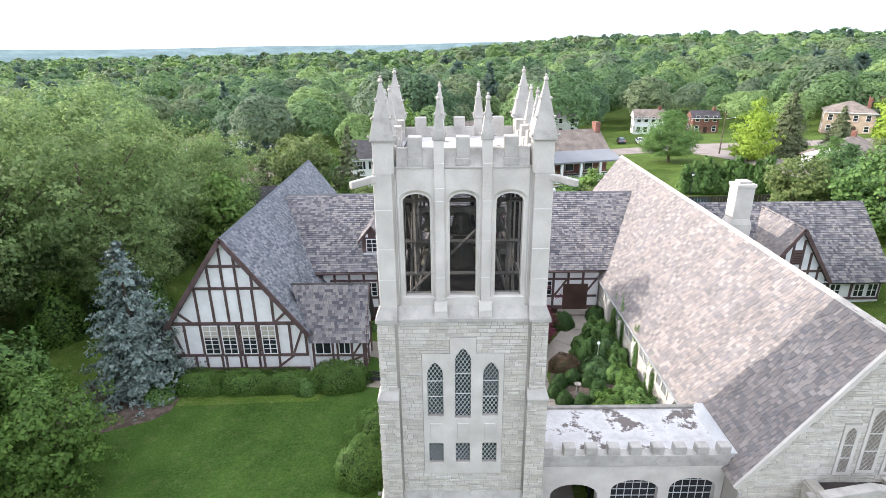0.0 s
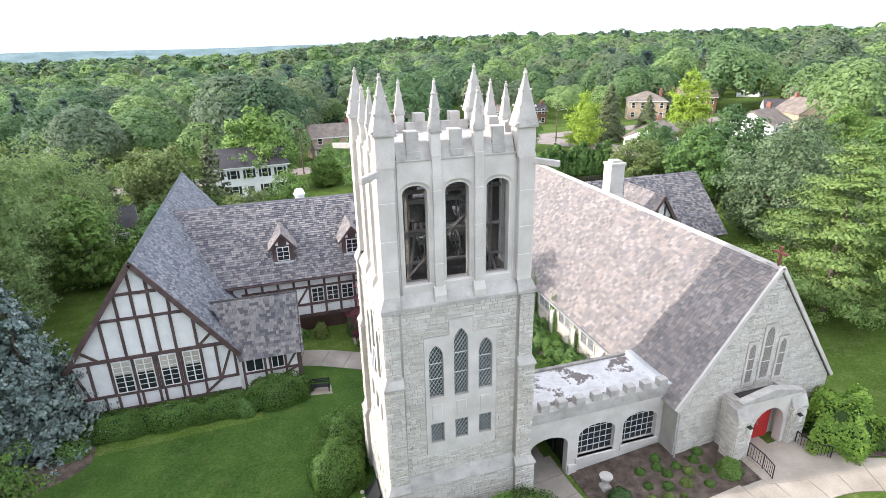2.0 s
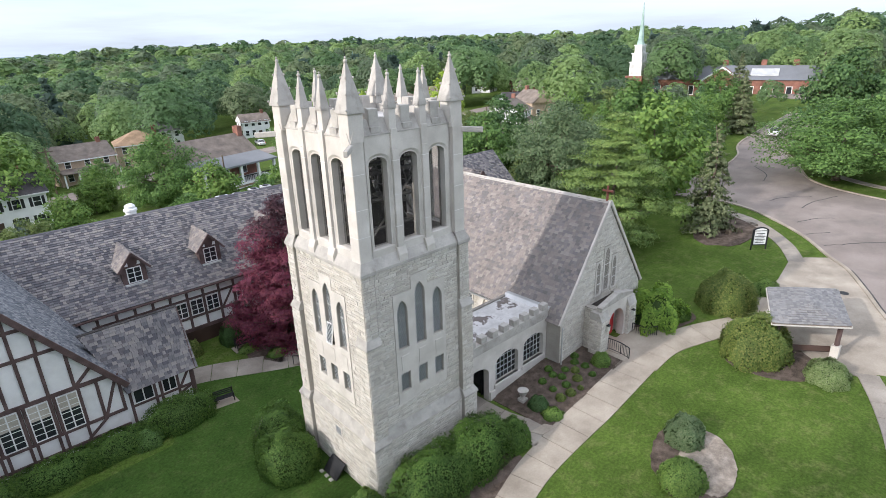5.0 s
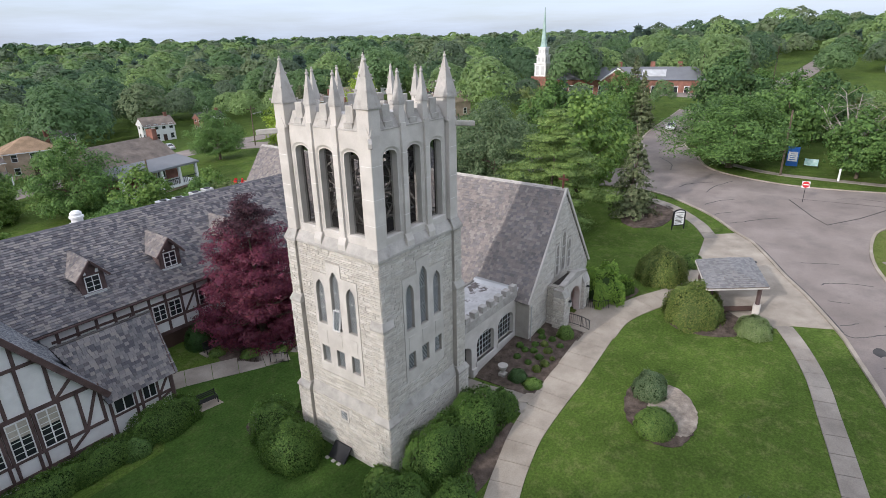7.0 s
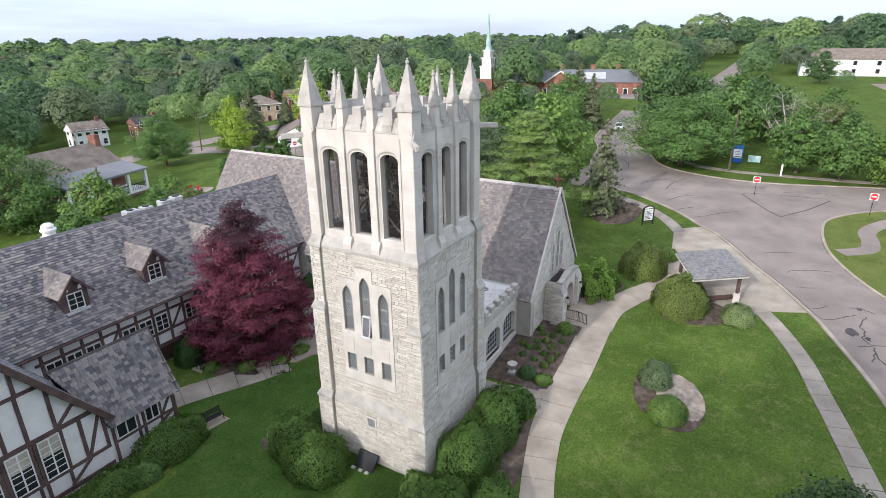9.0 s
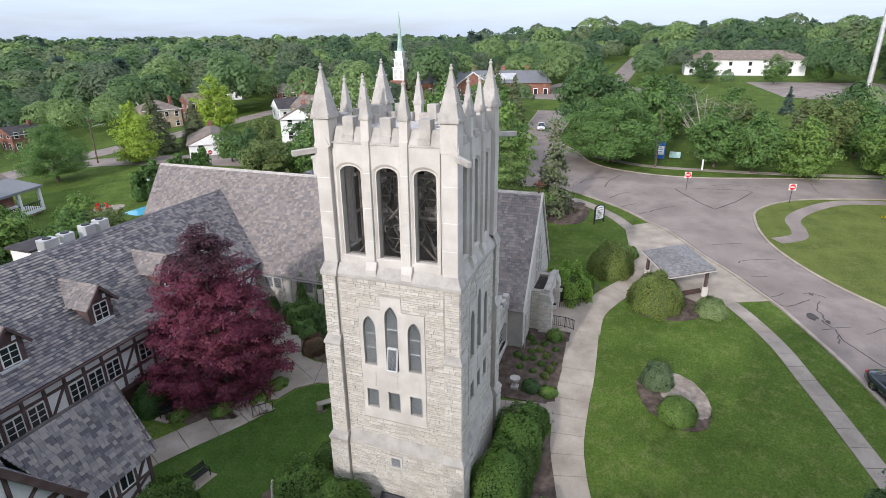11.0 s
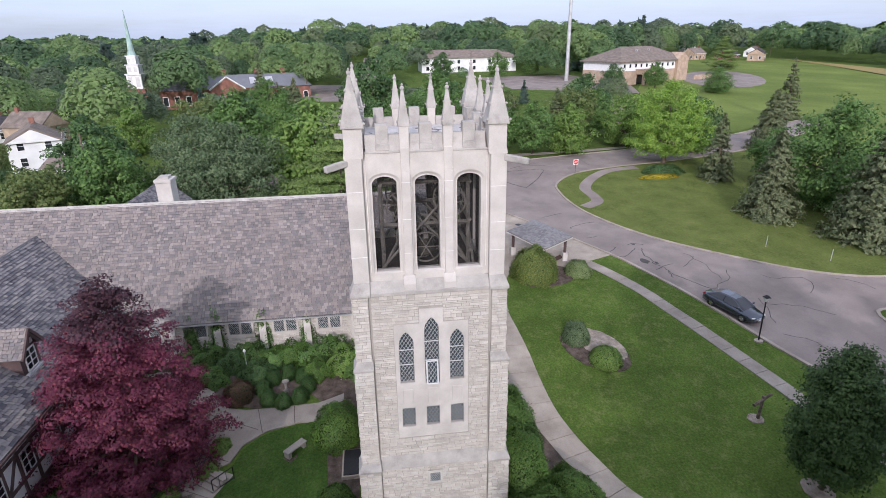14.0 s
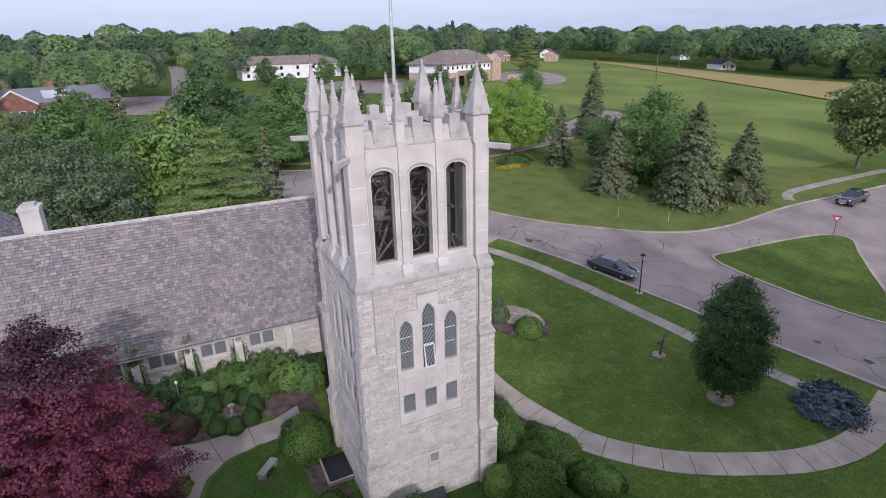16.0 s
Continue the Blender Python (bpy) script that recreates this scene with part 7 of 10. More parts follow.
def trunk_shape(rng, h, r, limbs, cen=None, br=None, h0=1.5, lean=0.0):
    """A tapering stem, and its limbs as a list."""
    pts = [Vector((0, 0, -0.3)), Vector((0, 0, 0.25))]
    for i in range(1, 6):
        pts.append(Vector((rng.normal(0, 0.02 * h * i / 6) + lean * i / 5, rng.normal(0, 0.02 * h * i / 6), h * i / 5)))
    stem = pipe(Shape(), pts, [r * k for k in (1.45, 1.12, 0.95, 0.78, 0.6, 0.4, 0.16)], 8)
    arms = []
    if cen is not None:
        for k in np.argsort(-np.abs(br))[:limbs]:
            b = Vector(cen[k])
            a = pts[1].lerp(pts[-1], min(0.85, max(0.2, (b.z * 0.6) / max(h, 0.1))))
            mid = a.lerp(b, 0.5) + Vector((0, 0, -0.05 * h))
            arms.append(pipe(Shape(), [a, mid, b], [r * 0.42, r * 0.28, r * 0.08], 5))
    return stem, arms


TREE_MESH = {}
LIMBED = ("beech", "pear", "maple_light", "big_bright", "street_oak", "pine")


def tree_kind(key, crown_material, make, trunk_material="bark", top=None):
    """Registers a tree model; make(rng) gives leaf cards, a stem and its limbs."""
    rng = np.random.default_rng(sum(map(ord, key)))
    c4, (stem, arms) = make(rng)
    apart = key in LIMBED
    if not apart:
        for arm in arms:
            stem.add(arm.v, arm.f)
    TREE_MESH[key] = [("trunk", mesh_of(stem, "trunk", M[trunk_material], smooth=True)), ("crown", leaf_mesh("crown", c4, M[crown_material]))]
    if top:
        high = c4[:, 0, 2] + rng.normal(0, 0.35, len(c4)) > top[1]
        TREE_MESH[key][1:] = [("crown", leaf_mesh("crown", c4[~high], M[crown_material])), ("crown_top", leaf_mesh("crown_top", c4[high], M[top[0]]))]
    if apart:
        TREE_MESH[key] += [("limb", mesh_of(arm, "limb", M[trunk_material], smooth=True)) for arm in arms]


def broad(h, r, h0, leaves, size, boughs=34, shape="round", flat=0.7, trunk_r=None, limbs=9, rise=0.55, tuft=0.17, ragged=0.16):
    def make(rng):
        c4, tip, L = crown_cards(rng, h0, h, r, boughs, leaves, size, shape, flat, rise, tuft, 0.42, ragged)
        return c4, trunk_shape(rng, h * 0.72, trunk_r or 0.022 * h + 0.05, limbs, tip * np.array([0.7, 0.7, 0.9]), L, h0)
    return make


def fir(h, r, h0, rows, per, size, droop=0.25, gap=0.0, power=0.9):
    def make(rng):
        return conifer_cards(rng, h, r, h0, rows, per, size, droop, gap, power), trunk_shape(rng, h * 0.97, 0.014 * h + 0.04, 0)
    return make


def plant(key, name, x, y, label, category="tree", scale=1.0, turn=None, group="", z=None, tall=1.0):
    t = new(name)
    rnd = random.Random(int(x * 31 + y * 17))
    t.matrix_basis = Matrix.LocRotScale((x, y, gz(x, y) if z is None else z), Euler((0, 0, rnd.uniform(0, 6.28) if turn is None else turn)), (scale, scale, scale * tall))
    tagged(t, label, category, group)
    for pname, me in TREE_MESH[key]:
        ob = new(pname, me)
        ob.parent = t
    return t


# the beech crown turns a darker plum above about 9.2 m
tree_kind("beech", "leaf_purple", broad(11.4, 5.0, 0.1, 88000, 0.08, 190, "spread", 0.5, 0.3, 14, 0.5, 0.12, 0.10), top=("leaf_plum", 9.2))
tree_kind("blue_spruce", "needle_blue", fir(11.2, 3.7, 0.3, 50, 46, 0.105, 0.3, 0, 0.72))
tree_kind("pear", "leaf_pear", broad(6.9, 1.72, 1.3, 44000, 0.062, 130, "egg", 1.0, 0.1, 9, 0.9, 0.23, 0.04))
tree_kind("low_blue", "needle_slate", fir(2.1, 2.5, 0.05, 26, 60, 0.085, 0.1, 0, 0.42))
tree_kind("locust", "leaf_locust", broad(18, 7.5, 3.0, 26000, 0.17, 120, "vase", 0.7, 0.32, 14, 1.0, 0.13, 0.14))
tree_kind("maple_light", "leaf_fresh", broad(9.0, 4.2, 0.6, 34000, 0.115, 90, "egg", 0.45, 0.2, 9, 0.35, 0.16, 0.12))
tree_kind("maple", "leaf_green", broad(12, 5.0, 2.4, 9000, 0.26, 60, "round", 0.95, 0.28, 9, 0.7, 0.21))
tree_kind("oak", "leaf_dark", broad(13, 5.8, 2.4, 9500, 0.29, 64, "round", 0.9, 0.32, 10, 0.6, 0.2))
tree_kind("elm", "leaf_olive", broad(14, 5.5, 3.0, 9500, 0.29, 56, "vase", 0.85, 0.3, 9, 0.9, 0.2))
tree_kind("bright", "leaf_light", broad(11, 4.6, 1.0, 9000, 0.25, 60, "egg", 0.95, 0.25, 9, 0.8, 0.21))
tree_kind("lime", "leaf_lime", broad(10, 3.4, 0.6, 9000, 0.2, 60, "egg", 0.95, 0.2, 8, 0.9, 0.22))
tree_kind("street_oak", "leaf_green", broad(10.5, 5.2, 2.2, 34000, 0.12, 74, "round", 0.85, 0.3, 10, 0.6, 0.19))
tree_kind("spruce", "needle_green", fir(11.0, 4.1, 0.2, 52, 46, 0.125, 0.38, 0, 0.78))
tree_kind("thin_spruce", "needle_green", fir(11.5, 2.7, 0.9, 34, 20, 0.15, 0.35, 0.22))
tree_kind("pine", "needle_bright", broad(14.5, 6.6, 1.3, 56000, 0.11, 70, "cone", 0.26, 0.28, 14, 0.12, 0.2, 0.2))
tree_kind("big_maple", "leaf_green", broad(12, 6.2, 0.6, 26000, 0.175, 100, "round", 0.85, 0.28, 10, 0.65, 0.17))
tree_kind("grey_maple", "leaf_greyish", broad(12, 6.2, 0.6, 26000, 0.165, 110, "round", 0.85, 0.3, 10, 0.7, 0.16))
tree_kind("big_bright", "leaf_sunny", broad(15.5, 7.0, 2.8, 34000, 0.175, 90, "egg", 0.8, 0.4, 14, 0.7, 0.17))
tree_kind("big_oak", "leaf_green", broad(12.5, 6.8, 0.6, 26000, 0.175, 100, "round", 0.8, 0.3, 10, 0.55, 0.17))
tree_kind("dark_fir", "needle_green", fir(13, 3.4, 0.5, 36, 16, 0.21, 0.3, 0.1))
tree_kind("arborvitae", "leaf_green", fir(4.4, 0.85, 0.05, 24, 14, 0.14, -0.5, 0, 0.45))


def bare(rng):
    """A leafless spreading tree: only its twigs as thin cards."""
    s, _ = trunk_shape(rng, 3.0, 0.22, 0)
    tips = []
    for i in range(12):
        a, e = rng.uniform(0, 6.28), rng.uniform(0.5, 1.2)
        p = Vector((0, 0, rng.uniform(1.0, 3)))
        L = rng.uniform(3.5, 5.5)
        q = p + Vector((math.cos(a) * math.cos(e), math.sin(a) * math.cos(e), math.sin(e))) * L
        s.tube(p, q, 0.1, 0.03, 5)
        for j in range(7):
            b = p.lerp(q, rng.uniform(0.4, 1))
            c = b + Vector((rng.normal(0, 0.8), rng.normal(0, 0.8), rng.uniform(0.2, 1.1)))
            s.tube(b, c, 0.03, 0.01, 4)
            tips.append(c)
    pts = np.array([tuple(t) for t in tips])
    return cards(pts, rng.normal(size=pts.shape), 0.12, rng), (s, [])


tree_kind("bare", "leaf_olive", bare, "bark_pale")

# church grounds
plant("beech", "copper_beech", 3.7, 38.8, "large copper beech with deep purple-red leaves in the courtyard", turn=0.6)
plant("blue_spruce", "blue_spruce", -21.7, 34.0, "silvery blue spruce beside the timber hall")
plant("maple_light", "young_maple", -22.4, 22.2, "light green broadleaf tree on the west lawn")
plant("pear", "ornamental_pear", -3.45, 1.6, "dense dark green ornamental pear tree on the lawn", scale=1.25)
plant("low_blue", "dwarf_blue_spruce", -7.4, -3.3, "low spreading blue spruce beside the walk", scale=0.82)
plant("thin_spruce", "old_spruce", 44.0, 22.2, "thin greyish spruce in a bare earth bed")
plant("pine", "white_pine", 34.5, 28.0, "bright green layered white pine by the church lawn", scale=0.9)
plant("bright", "garden_tree", 49.8, 31.8, "light green broadleaf tree beside the pavement", scale=1.15)
# trees with x under -42 and y under 45 are unseen, added for lawn shade
for x, y, key, sc in ((-33, 49, "locust", 1.12), (-41, 60, "locust", 1.18), (-29, 68, "locust", 0.8), (-38, 40, "locust", 1.15), (-45, 47, "locust", 1.0), (-50, 66, "locust", 1.0), (-35, 24, "oak", 1.1), (-31.5, 57, "locust", 0.75), (-36, 78, "elm", 0.95),
                      (-45, 19, "locust", 1.15), (-46, 11, "locust", 1.22), (-45, 2, "locust", 1.2), (-47, -7, "locust", 1.25), (-46, 0, "oak", 1.65), (-44, 25, "oak", 1.45), (-43, 34, "oak", 1.4), (-45, 42, "oak", 1.35), (-46, -10, "oak", 1.6),  (-52, -1, "elm", 1.4), (-52, 26, "elm", 1.15), (-44, -16, "locust", 1.2), (-28, 45, "locust", 0.6), (-56, 52, "oak", 1.2), (-50, -18, "oak", 1.3), (-26, 62, "bright", 0.85), (-58, 80, "elm", 1.1)):
    plant(key, "tall_tree", x, y, "tall feathery broadleaf tree west of the hall", scale=sc, group="trees west of the hall")
# unseen oaks, stretched upwards and added to shade lawns and block low sky
for x, y, sc, up in ((-34.5, 9.0, 1.2, 1.7), (-36.5, -1.5, 1.2, 1.75), (-38.5, 4.5, 1.2, 1.75), (-36.5, -9.5, 1.1, 1.6), (-28.5, -8.5, 1.05, 1.3), (-23.5, -15.0, 1.0, 1.25), (-41, 17.0, 1.1, 1.36)):
    plant("oak", "tall_tree", x, y, "tall stretched oak added out of view to shade the lawns", scale=sc, tall=up, group="trees west of the hall")
for x, y, key, sc, lab in ((53.5, 48, "grey_maple", 0.9, "broad grey-green tree behind the church house"), (44.5, 41.5, "grey_maple", 0.95, "grey-green spreading tree behind the church house"), (66.5, 36.5, "big_maple", 0.85, "green maple beside the street"),
                           (46, 56, "maple", 0.8, "green tree behind the church house"), (69, 45, "maple", 1.0, "green maple along the street"), (41, 62, "elm", 0.6, "low olive-green tree behind the church house"), (56, 62, "oak", 0.8, "dark green tree behind the church house"),
                           (84, 12, "maple", 1.05, "green maple across the street"), (70.3, -3.5, "maple", 0.72, "small green maple on the verge"),
                           (79.8, -14.2, "elm", 0.72, "green oak on the far verge"), (96, -3, "maple", 0.8, "green tree on the school lawn"), (90, -20, "oak", 0.85, "dark green tree on the school lawn"), (100, 9, "oak", 0.85, "dark green tree near the school"),
                           (60.2, -22.6, "big_bright", 0.82, "big light green tree on the corner lawn"), (66, -31, "oak", 0.7, "dark green tree behind the corner lawn"), (37.2, -32.6, "big_maple", 1.08, "full green maple among the spruces"), (48.5, -33, "maple", 0.62, "green tree beside the conifers"),
                           (26.6, -67, "elm", 1.0, "leaning green tree on the verge"), (37, -95, "oak", 0.9, "dark green tree beside the field"), (146, -86, "big_oak", 0.62, "low dark spreading tree before the school drive"), (206, -28, "maple", 0.8, "green tree before the white hall"), (210, -6, "oak", 0.75, "dark green tree before the white hall"), (214, -44, "maple", 0.7, "green tree before the white hall"), (160, -72, "maple", 0.7, "green tree before the school hall"), (163, -58, "oak", 0.6, "green tree before the school hall"), (101, 24, "oak", 1.1, "dark green tree along the street"), (112, 20, "maple", 0.9, "green tree along the street"), (104, 46, "maple", 0.9, "green tree along the street"),
                           (45, 110, "street_oak", 0.95, "round green tree on a corner lawn"), (59, 106, "lime", 1.1, "bright lime-green young tree by the street"), (100, 122, "lime", 1.35, "lime-green tree in front of houses"),
                           (-4.3, 82, "bright", 0.62, "dense bright green tree before a white house"), (12, 74, "bright", 0.75, "clump of bright green trees behind the wing"), (16, 68, "maple", 0.5, "bushy green tree behind the wing"), (7, 70, "maple", 0.5, "bushy green tree behind the wing"), (20, 72, "bright", 0.55, "bushy green tree behind the wing"),
                           (11, 93, "big_maple", 0.95, "full green tree before an orange roof"), (-8, 106, "bright", 1.3, "tall bright green tree in a garden"), (4, 104, "bright", 0.6, "bright green tree among the gardens"), (7, 116, "maple", 0.55, "green tree among the gardens"), (-22, 92, "maple", 0.8, "green tree beside a white house")):
    plant(key, "garden_tree", x, y, lab, scale=sc)
for x, y, key, sc in ((60, 84, "maple", 0.55), (66, 81, "elm", 0.5), (57, 77, "oak", 0.5)):
    plant(key, "garden_tree", x, y, "bushy green tree in a back garden", scale=sc)
for x, y, key, sc, lab in ((34.8, -22.8, "spruce", 0.95, "greyish spruce on the corner lawn"), (25.9, -28.2, "spruce", 1.2, "tall full spruce beside the road"), (24.4, -36, "spruce", 0.93, "drooping spruce with a bare lower trunk"), (50.4, -25.6, "dark_fir", 0.75, "thin brownish conifer on the corner lawn"),
                           (44.5, -30, "thin_spruce", 0.7, "slim spruce behind the corner lawn"), (95.5, -71, "thin_spruce", 1.2, "lone conifer on the field"), (68, 110, "spruce", 1.15, "dark blue-green spruce by the street"), (76, 107, "spruce", 0.9, "thin grey conifer by the street"),
                           (-14.5, 84, "dark_fir", 1.0, "dark fir behind the hall"), (-9.3, 80, "blue_spruce", 0.5, "small blue spruce before a white house"), (205, -124, "pine", 1.0, "grey-green layered pine at the school drive"), (66.5, -45.5, "spruce", 0.95, "grey-green spruce behind the corner lawn"), (-30, 90, "dark_fir", 0.8, "dark fir beside a drive"), (100, 40, "dark_fir", 0.9, "dark conifer along the street"), (130, 52, "dark_fir", 1.0, "dark conifer near the brick school")):
    plant(key, "conifer", x, y, lab, scale=sc)
for i in range(9):
    plant("arborvitae", "arborvitae", 36.5 + 1.35 * i, 81.5 - 0.35 * i, "narrow green arborvitae in a garden row", "conifer", 1.0 + 0.12 * (i % 3), group="arborvitae row")
plant("street_oak", "street_tree", 71.8, 17.2, "low spreading dark green oak across the street", scale=1.5, tall=0.66)
plant("bare", "bare_tree", 80, 3.3, "leafless grey spreading tree on the verge", scale=1.55)
plant("bare", "bare_tree", 88, -27, "small leafless grey tree on the school lawn", scale=1.0)


# shrubs and hedges
def leaf_hull(rng, pts, nrm, size, jitter=0.5):
    return cards(pts, nrm, size, rng, 1.0, jitter)


def shrub(name, x, y, rx, ry, h, label, material="leaf_hedge", leaves=1800, size=0.09, z=None, group="", turn=0.0, lump=0.12, square=2.0, category="shrub"):
    """A dense rounded shrub: leaves over a solid core whose dark colour imitates the shade inside."""
    rng = np.random.default_rng(int(abs(x) * 100 + abs(y) * 37 + h * 11))
    base = gz(x, y) if z is None else z
    t = thing(name, (x, y, base), label, category, group)
    leaves, size = int(leaves * 2.4), size * 0.68
    d = unit(rng.normal(size=(leaves, 3)))
    d[:, 2] = np.abs(d[:, 2]) * 1.0 - 0.05
    k = (np.abs(d) ** square).sum(1, keepdims=True) ** (-1 / square)
    bump = 1 + lump * np.sin(3 * d[:, :1] * 2 + x) * np.cos(3 * d[:, 1:2] * 2 + y) + rng.normal(0, 0.045, (leaves, 1))
    p = d * k * bump * np.array([rx, ry, h])
    c, s_ = math.cos(turn), math.sin(turn)
    rot = np.array([[c, -s_, 0], [s_, c, 0], [0, 0, 1]])
    p, n = p @ rot.T, unit(d * np.array([1, 1, 1.1]))
    me = leaf_mesh("foliage", leaf_hull(rng, p, n, size), M[material])
    ob = new("foliage", me)
    ob.parent = t
    BASE[ob] = BASE[t]
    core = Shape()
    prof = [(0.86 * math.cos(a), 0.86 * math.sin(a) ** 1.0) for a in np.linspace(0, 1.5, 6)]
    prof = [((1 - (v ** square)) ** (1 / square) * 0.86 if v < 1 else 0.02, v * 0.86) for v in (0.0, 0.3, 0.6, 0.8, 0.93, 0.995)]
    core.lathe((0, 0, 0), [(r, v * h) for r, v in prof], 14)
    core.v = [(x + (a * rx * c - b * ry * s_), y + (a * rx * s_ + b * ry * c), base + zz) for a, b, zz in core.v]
    part("heart", core, M["core"], t, "solid core coloured like shaded leaves")
    return t


H = "dense clipped green hedge"
for x, y, rx, ry, h in ((-17.6, 33.4, 2.2, 1.0, 1.25), (-14.3, 33.3, 2.3, 0.95, 1.3), (-11.2, 33.4, 2.0, 0.95, 1.2)):
    shrub("hedge", x, y, rx, ry, h, "clipped green hedge below the hall windows", leaves=3800, group="hall hedge", square=3.2, category="hedge")
shrub("hedge", -7.4, 33.6, 2.1, 1.3, 1.65, "rounded green hedge at the annex corner", leaves=4200, square=2.8, category="hedge")
shrub("shrub", -9.6, 32.9, 0.9, 0.8, 1.0, "loose green shrub in the hall hedge", "leaf_green", 1400)
shrub("shrub", -19.8, 32.2, 1.2, 1.0, 1.0, "loose green shrub under the blue spruce", "leaf_green", 1500)
shrub("hedge", 0.0, 17.4, 2.4, 1.35, 2.6, "high clipped hedge at the tower foot", leaves=6500, square=3.0, category="hedge")
shrub("hedge", 3.2, 17.3, 2.1, 1.35, 2.65, "high clipped hedge at the tower foot", leaves=5500, square=3.0, category="hedge")
shrub("shrub", 5.75, 16.9, 1.0, 1.0, 1.5, "round green shrub by the passage arch", leaves=2600)
shrub("hedge", -4.0, 17.2, 1.7, 1.6, 1.9, "rounded hedge at the tower corner", leaves=4200, square=2.6, category="hedge")
shrub("hedge", -2.4, 15.0, 2.0, 1.2, 1.3, "broad low hedge beside the walk", leaves=4600, square=2.6, category="hedge", turn=0.4)
shrub("hedge", -5.6, 14.3, 1.5, 1.1, 1.1, "broad low hedge beside the walk", leaves=3600, square=2.6, category="hedge", turn=0.7)
shrub("shrub", -3.3, 18.9, 0.9, 0.9, 1.3, "loose leafy bush against the tower", "leaf_light", 1500, 0.13)
shrub("hedge", -4.4, 24.9, 1.5, 1.7, 2.1, "rounded hedge beside the tower", leaves=4800, square=2.6, category="hedge")
shrub("hedge", -3.8, 27.2, 1.4, 1.5, 2.2, "rounded hedge beside the tower", leaves=3200, square=2.6, category="hedge")
shrub("shrub", 4.6, 27.6, 1.6, 1.5, 2.0, "round clipped shrub next to the stone bench", leaves=4000)
shrub("shrub", -0.6, 27.5, 0.9, 0.9, 0.9, "low green shrub by the cellar hatch", leaves=1600)
for i in range(8):
    a = 2 * math.pi * i / 8
    shrub("box_ball", 9.15 + 1.45 * math.cos(a), 31.3 + 1.45 * math.sin(a), 0.55, 0.55, 0.95, "small round clipped box ball in the garden", "leaf_yew", 1100, 0.06, group="ring of box balls")
shrub("shrub", 8.9, 34.4, 1.1, 1.0, 1.1, "bronze-green leafy shrub in the garden", "leaf_bronze", 1500, 0.09)
for i, (x, y, rx, ry, h, m) in enumerate(((10.6, 25.9, 1.3, 1.3, 1.4, "leaf_green"), (12.5, 28.5, 0.8, 1.4, 1.6, "leaf_green"), (12.6, 31.2, 0.7, 1.5, 1.35, "leaf_hedge"), (12.6, 34.1, 0.7, 1.2, 1.5, "leaf_green"), (12.5, 36.9, 0.8, 1.2, 1.6, "leaf_green"), (11.0, 29.4, 1.2, 1.2, 0.9, "leaf_hedge"), (11.6, 27.3, 1.5, 1.4, 1.4, "leaf_light"), (12.2, 29.8, 0.9, 1.3, 1.2, "leaf_green"), (12.3, 32.6, 0.8, 1.3, 1.1, "leaf_green"), (12.2, 35.4, 1.0, 1.3, 1.3, "leaf_dark"),
                                         (11.2, 33.6, 1.2, 1.2, 0.9, "leaf_dark"), (12.2, 38.2, 1.1, 1.4, 1.4, "leaf_green"), (10.9, 36.6, 1.0, 1.2, 0.9, "leaf_green"))):
    shrub("garden_plant", x, y, rx, ry, h, "lush leafy green planting along the nave wall", m, 2000, 0.11, group="planting along the nave", lump=0.3)
for x, y, h in ((13.42, 33.25, 3.2), (13.42, 36.5, 3.6), (13.42, 30.1, 2.6), (13.42, 38.3, 3.0)):
    shrub("wall_ivy", x, y, 0.16, 0.55, h, "green ivy climbing the nave wall", "leaf_green", 700, 0.09, z=gz(x, y), group="ivy on the nave", lump=0.3, category="ivy")
shrub("yew", 10.0, 40.6, 0.95, 0.95, 1.2, "round clipped yew beside the steps", "leaf_yew", 2200)
shrub("yew", 12.9, 41.3, 0.8, 0.7, 1.1, "round clipped yew beside the steps", "leaf_yew", 1800)
shrub("yew", -0.4, 41.2, 1.15, 1.1, 1.9, "round clipped yew before the wing", "leaf_yew", 3000)
shrub("shrub", -3.7, 41.4, 0.6, 0.6, 1.2, "golden-green shrub before the wing", "leaf_gold", 1100)
for i, x in enumerate((-7.5, -5.6, 1.6, 7.6)):
    shrub("garden_plant", x, 41.9, 1.0, 0.6, 0.7, "low leafy plants along the wing", "leaf_green", 900, 0.11, group="plants along the wing")
for x, y in ((2.6, 34.9), (0.9, 36.6), (4.4, 34.6), (-0.4, 38.9)):
    shrub("hosta", x, y, 0.75, 0.6, 0.45, "low light green leafy plant under the beech", "leaf_light", 450, 0.14, group="plants under the beech")
shrub("shrub", 23.0, 17.1, 2.1, 1.8, 2.3, "loose light green shrub at the church corner", "leaf_sunny", 3600, 0.14, lump=0.35)
shrub("yew", 24.5, 15.9, 1.0, 0.8, 0.8, "low green shrub beside the walk", "leaf_hedge", 1600)
shrub("shrub", 28.6, 14.0, 2.1, 2.0, 2.7, "big round golden-green shrub by the shelter", "leaf_gold", 6000, 0.12)
shrub("shrub", 22.9, 9.9, 2.25, 2.05, 2.7, "big round golden-green shrub by the shelter", "leaf_gold", 7000, 0.12)
shrub("shrub", 23.0, 5.6, 1.35, 1.2, 1.15, "pale green mounded shrub beside the pavement", "leaf_pale", 2600, 0.1)
shrub("shrub", 33.0, 12.6, 1.2, 1.0, 1.0, "light green shrub behind the shelter", "leaf_light", 1500)
shrub("shrub", 12.2, 9.7, 1.05, 1.0, 1.45, "round grey-green shrub in the lawn bed", "leaf_greyish", 2800, 0.08)
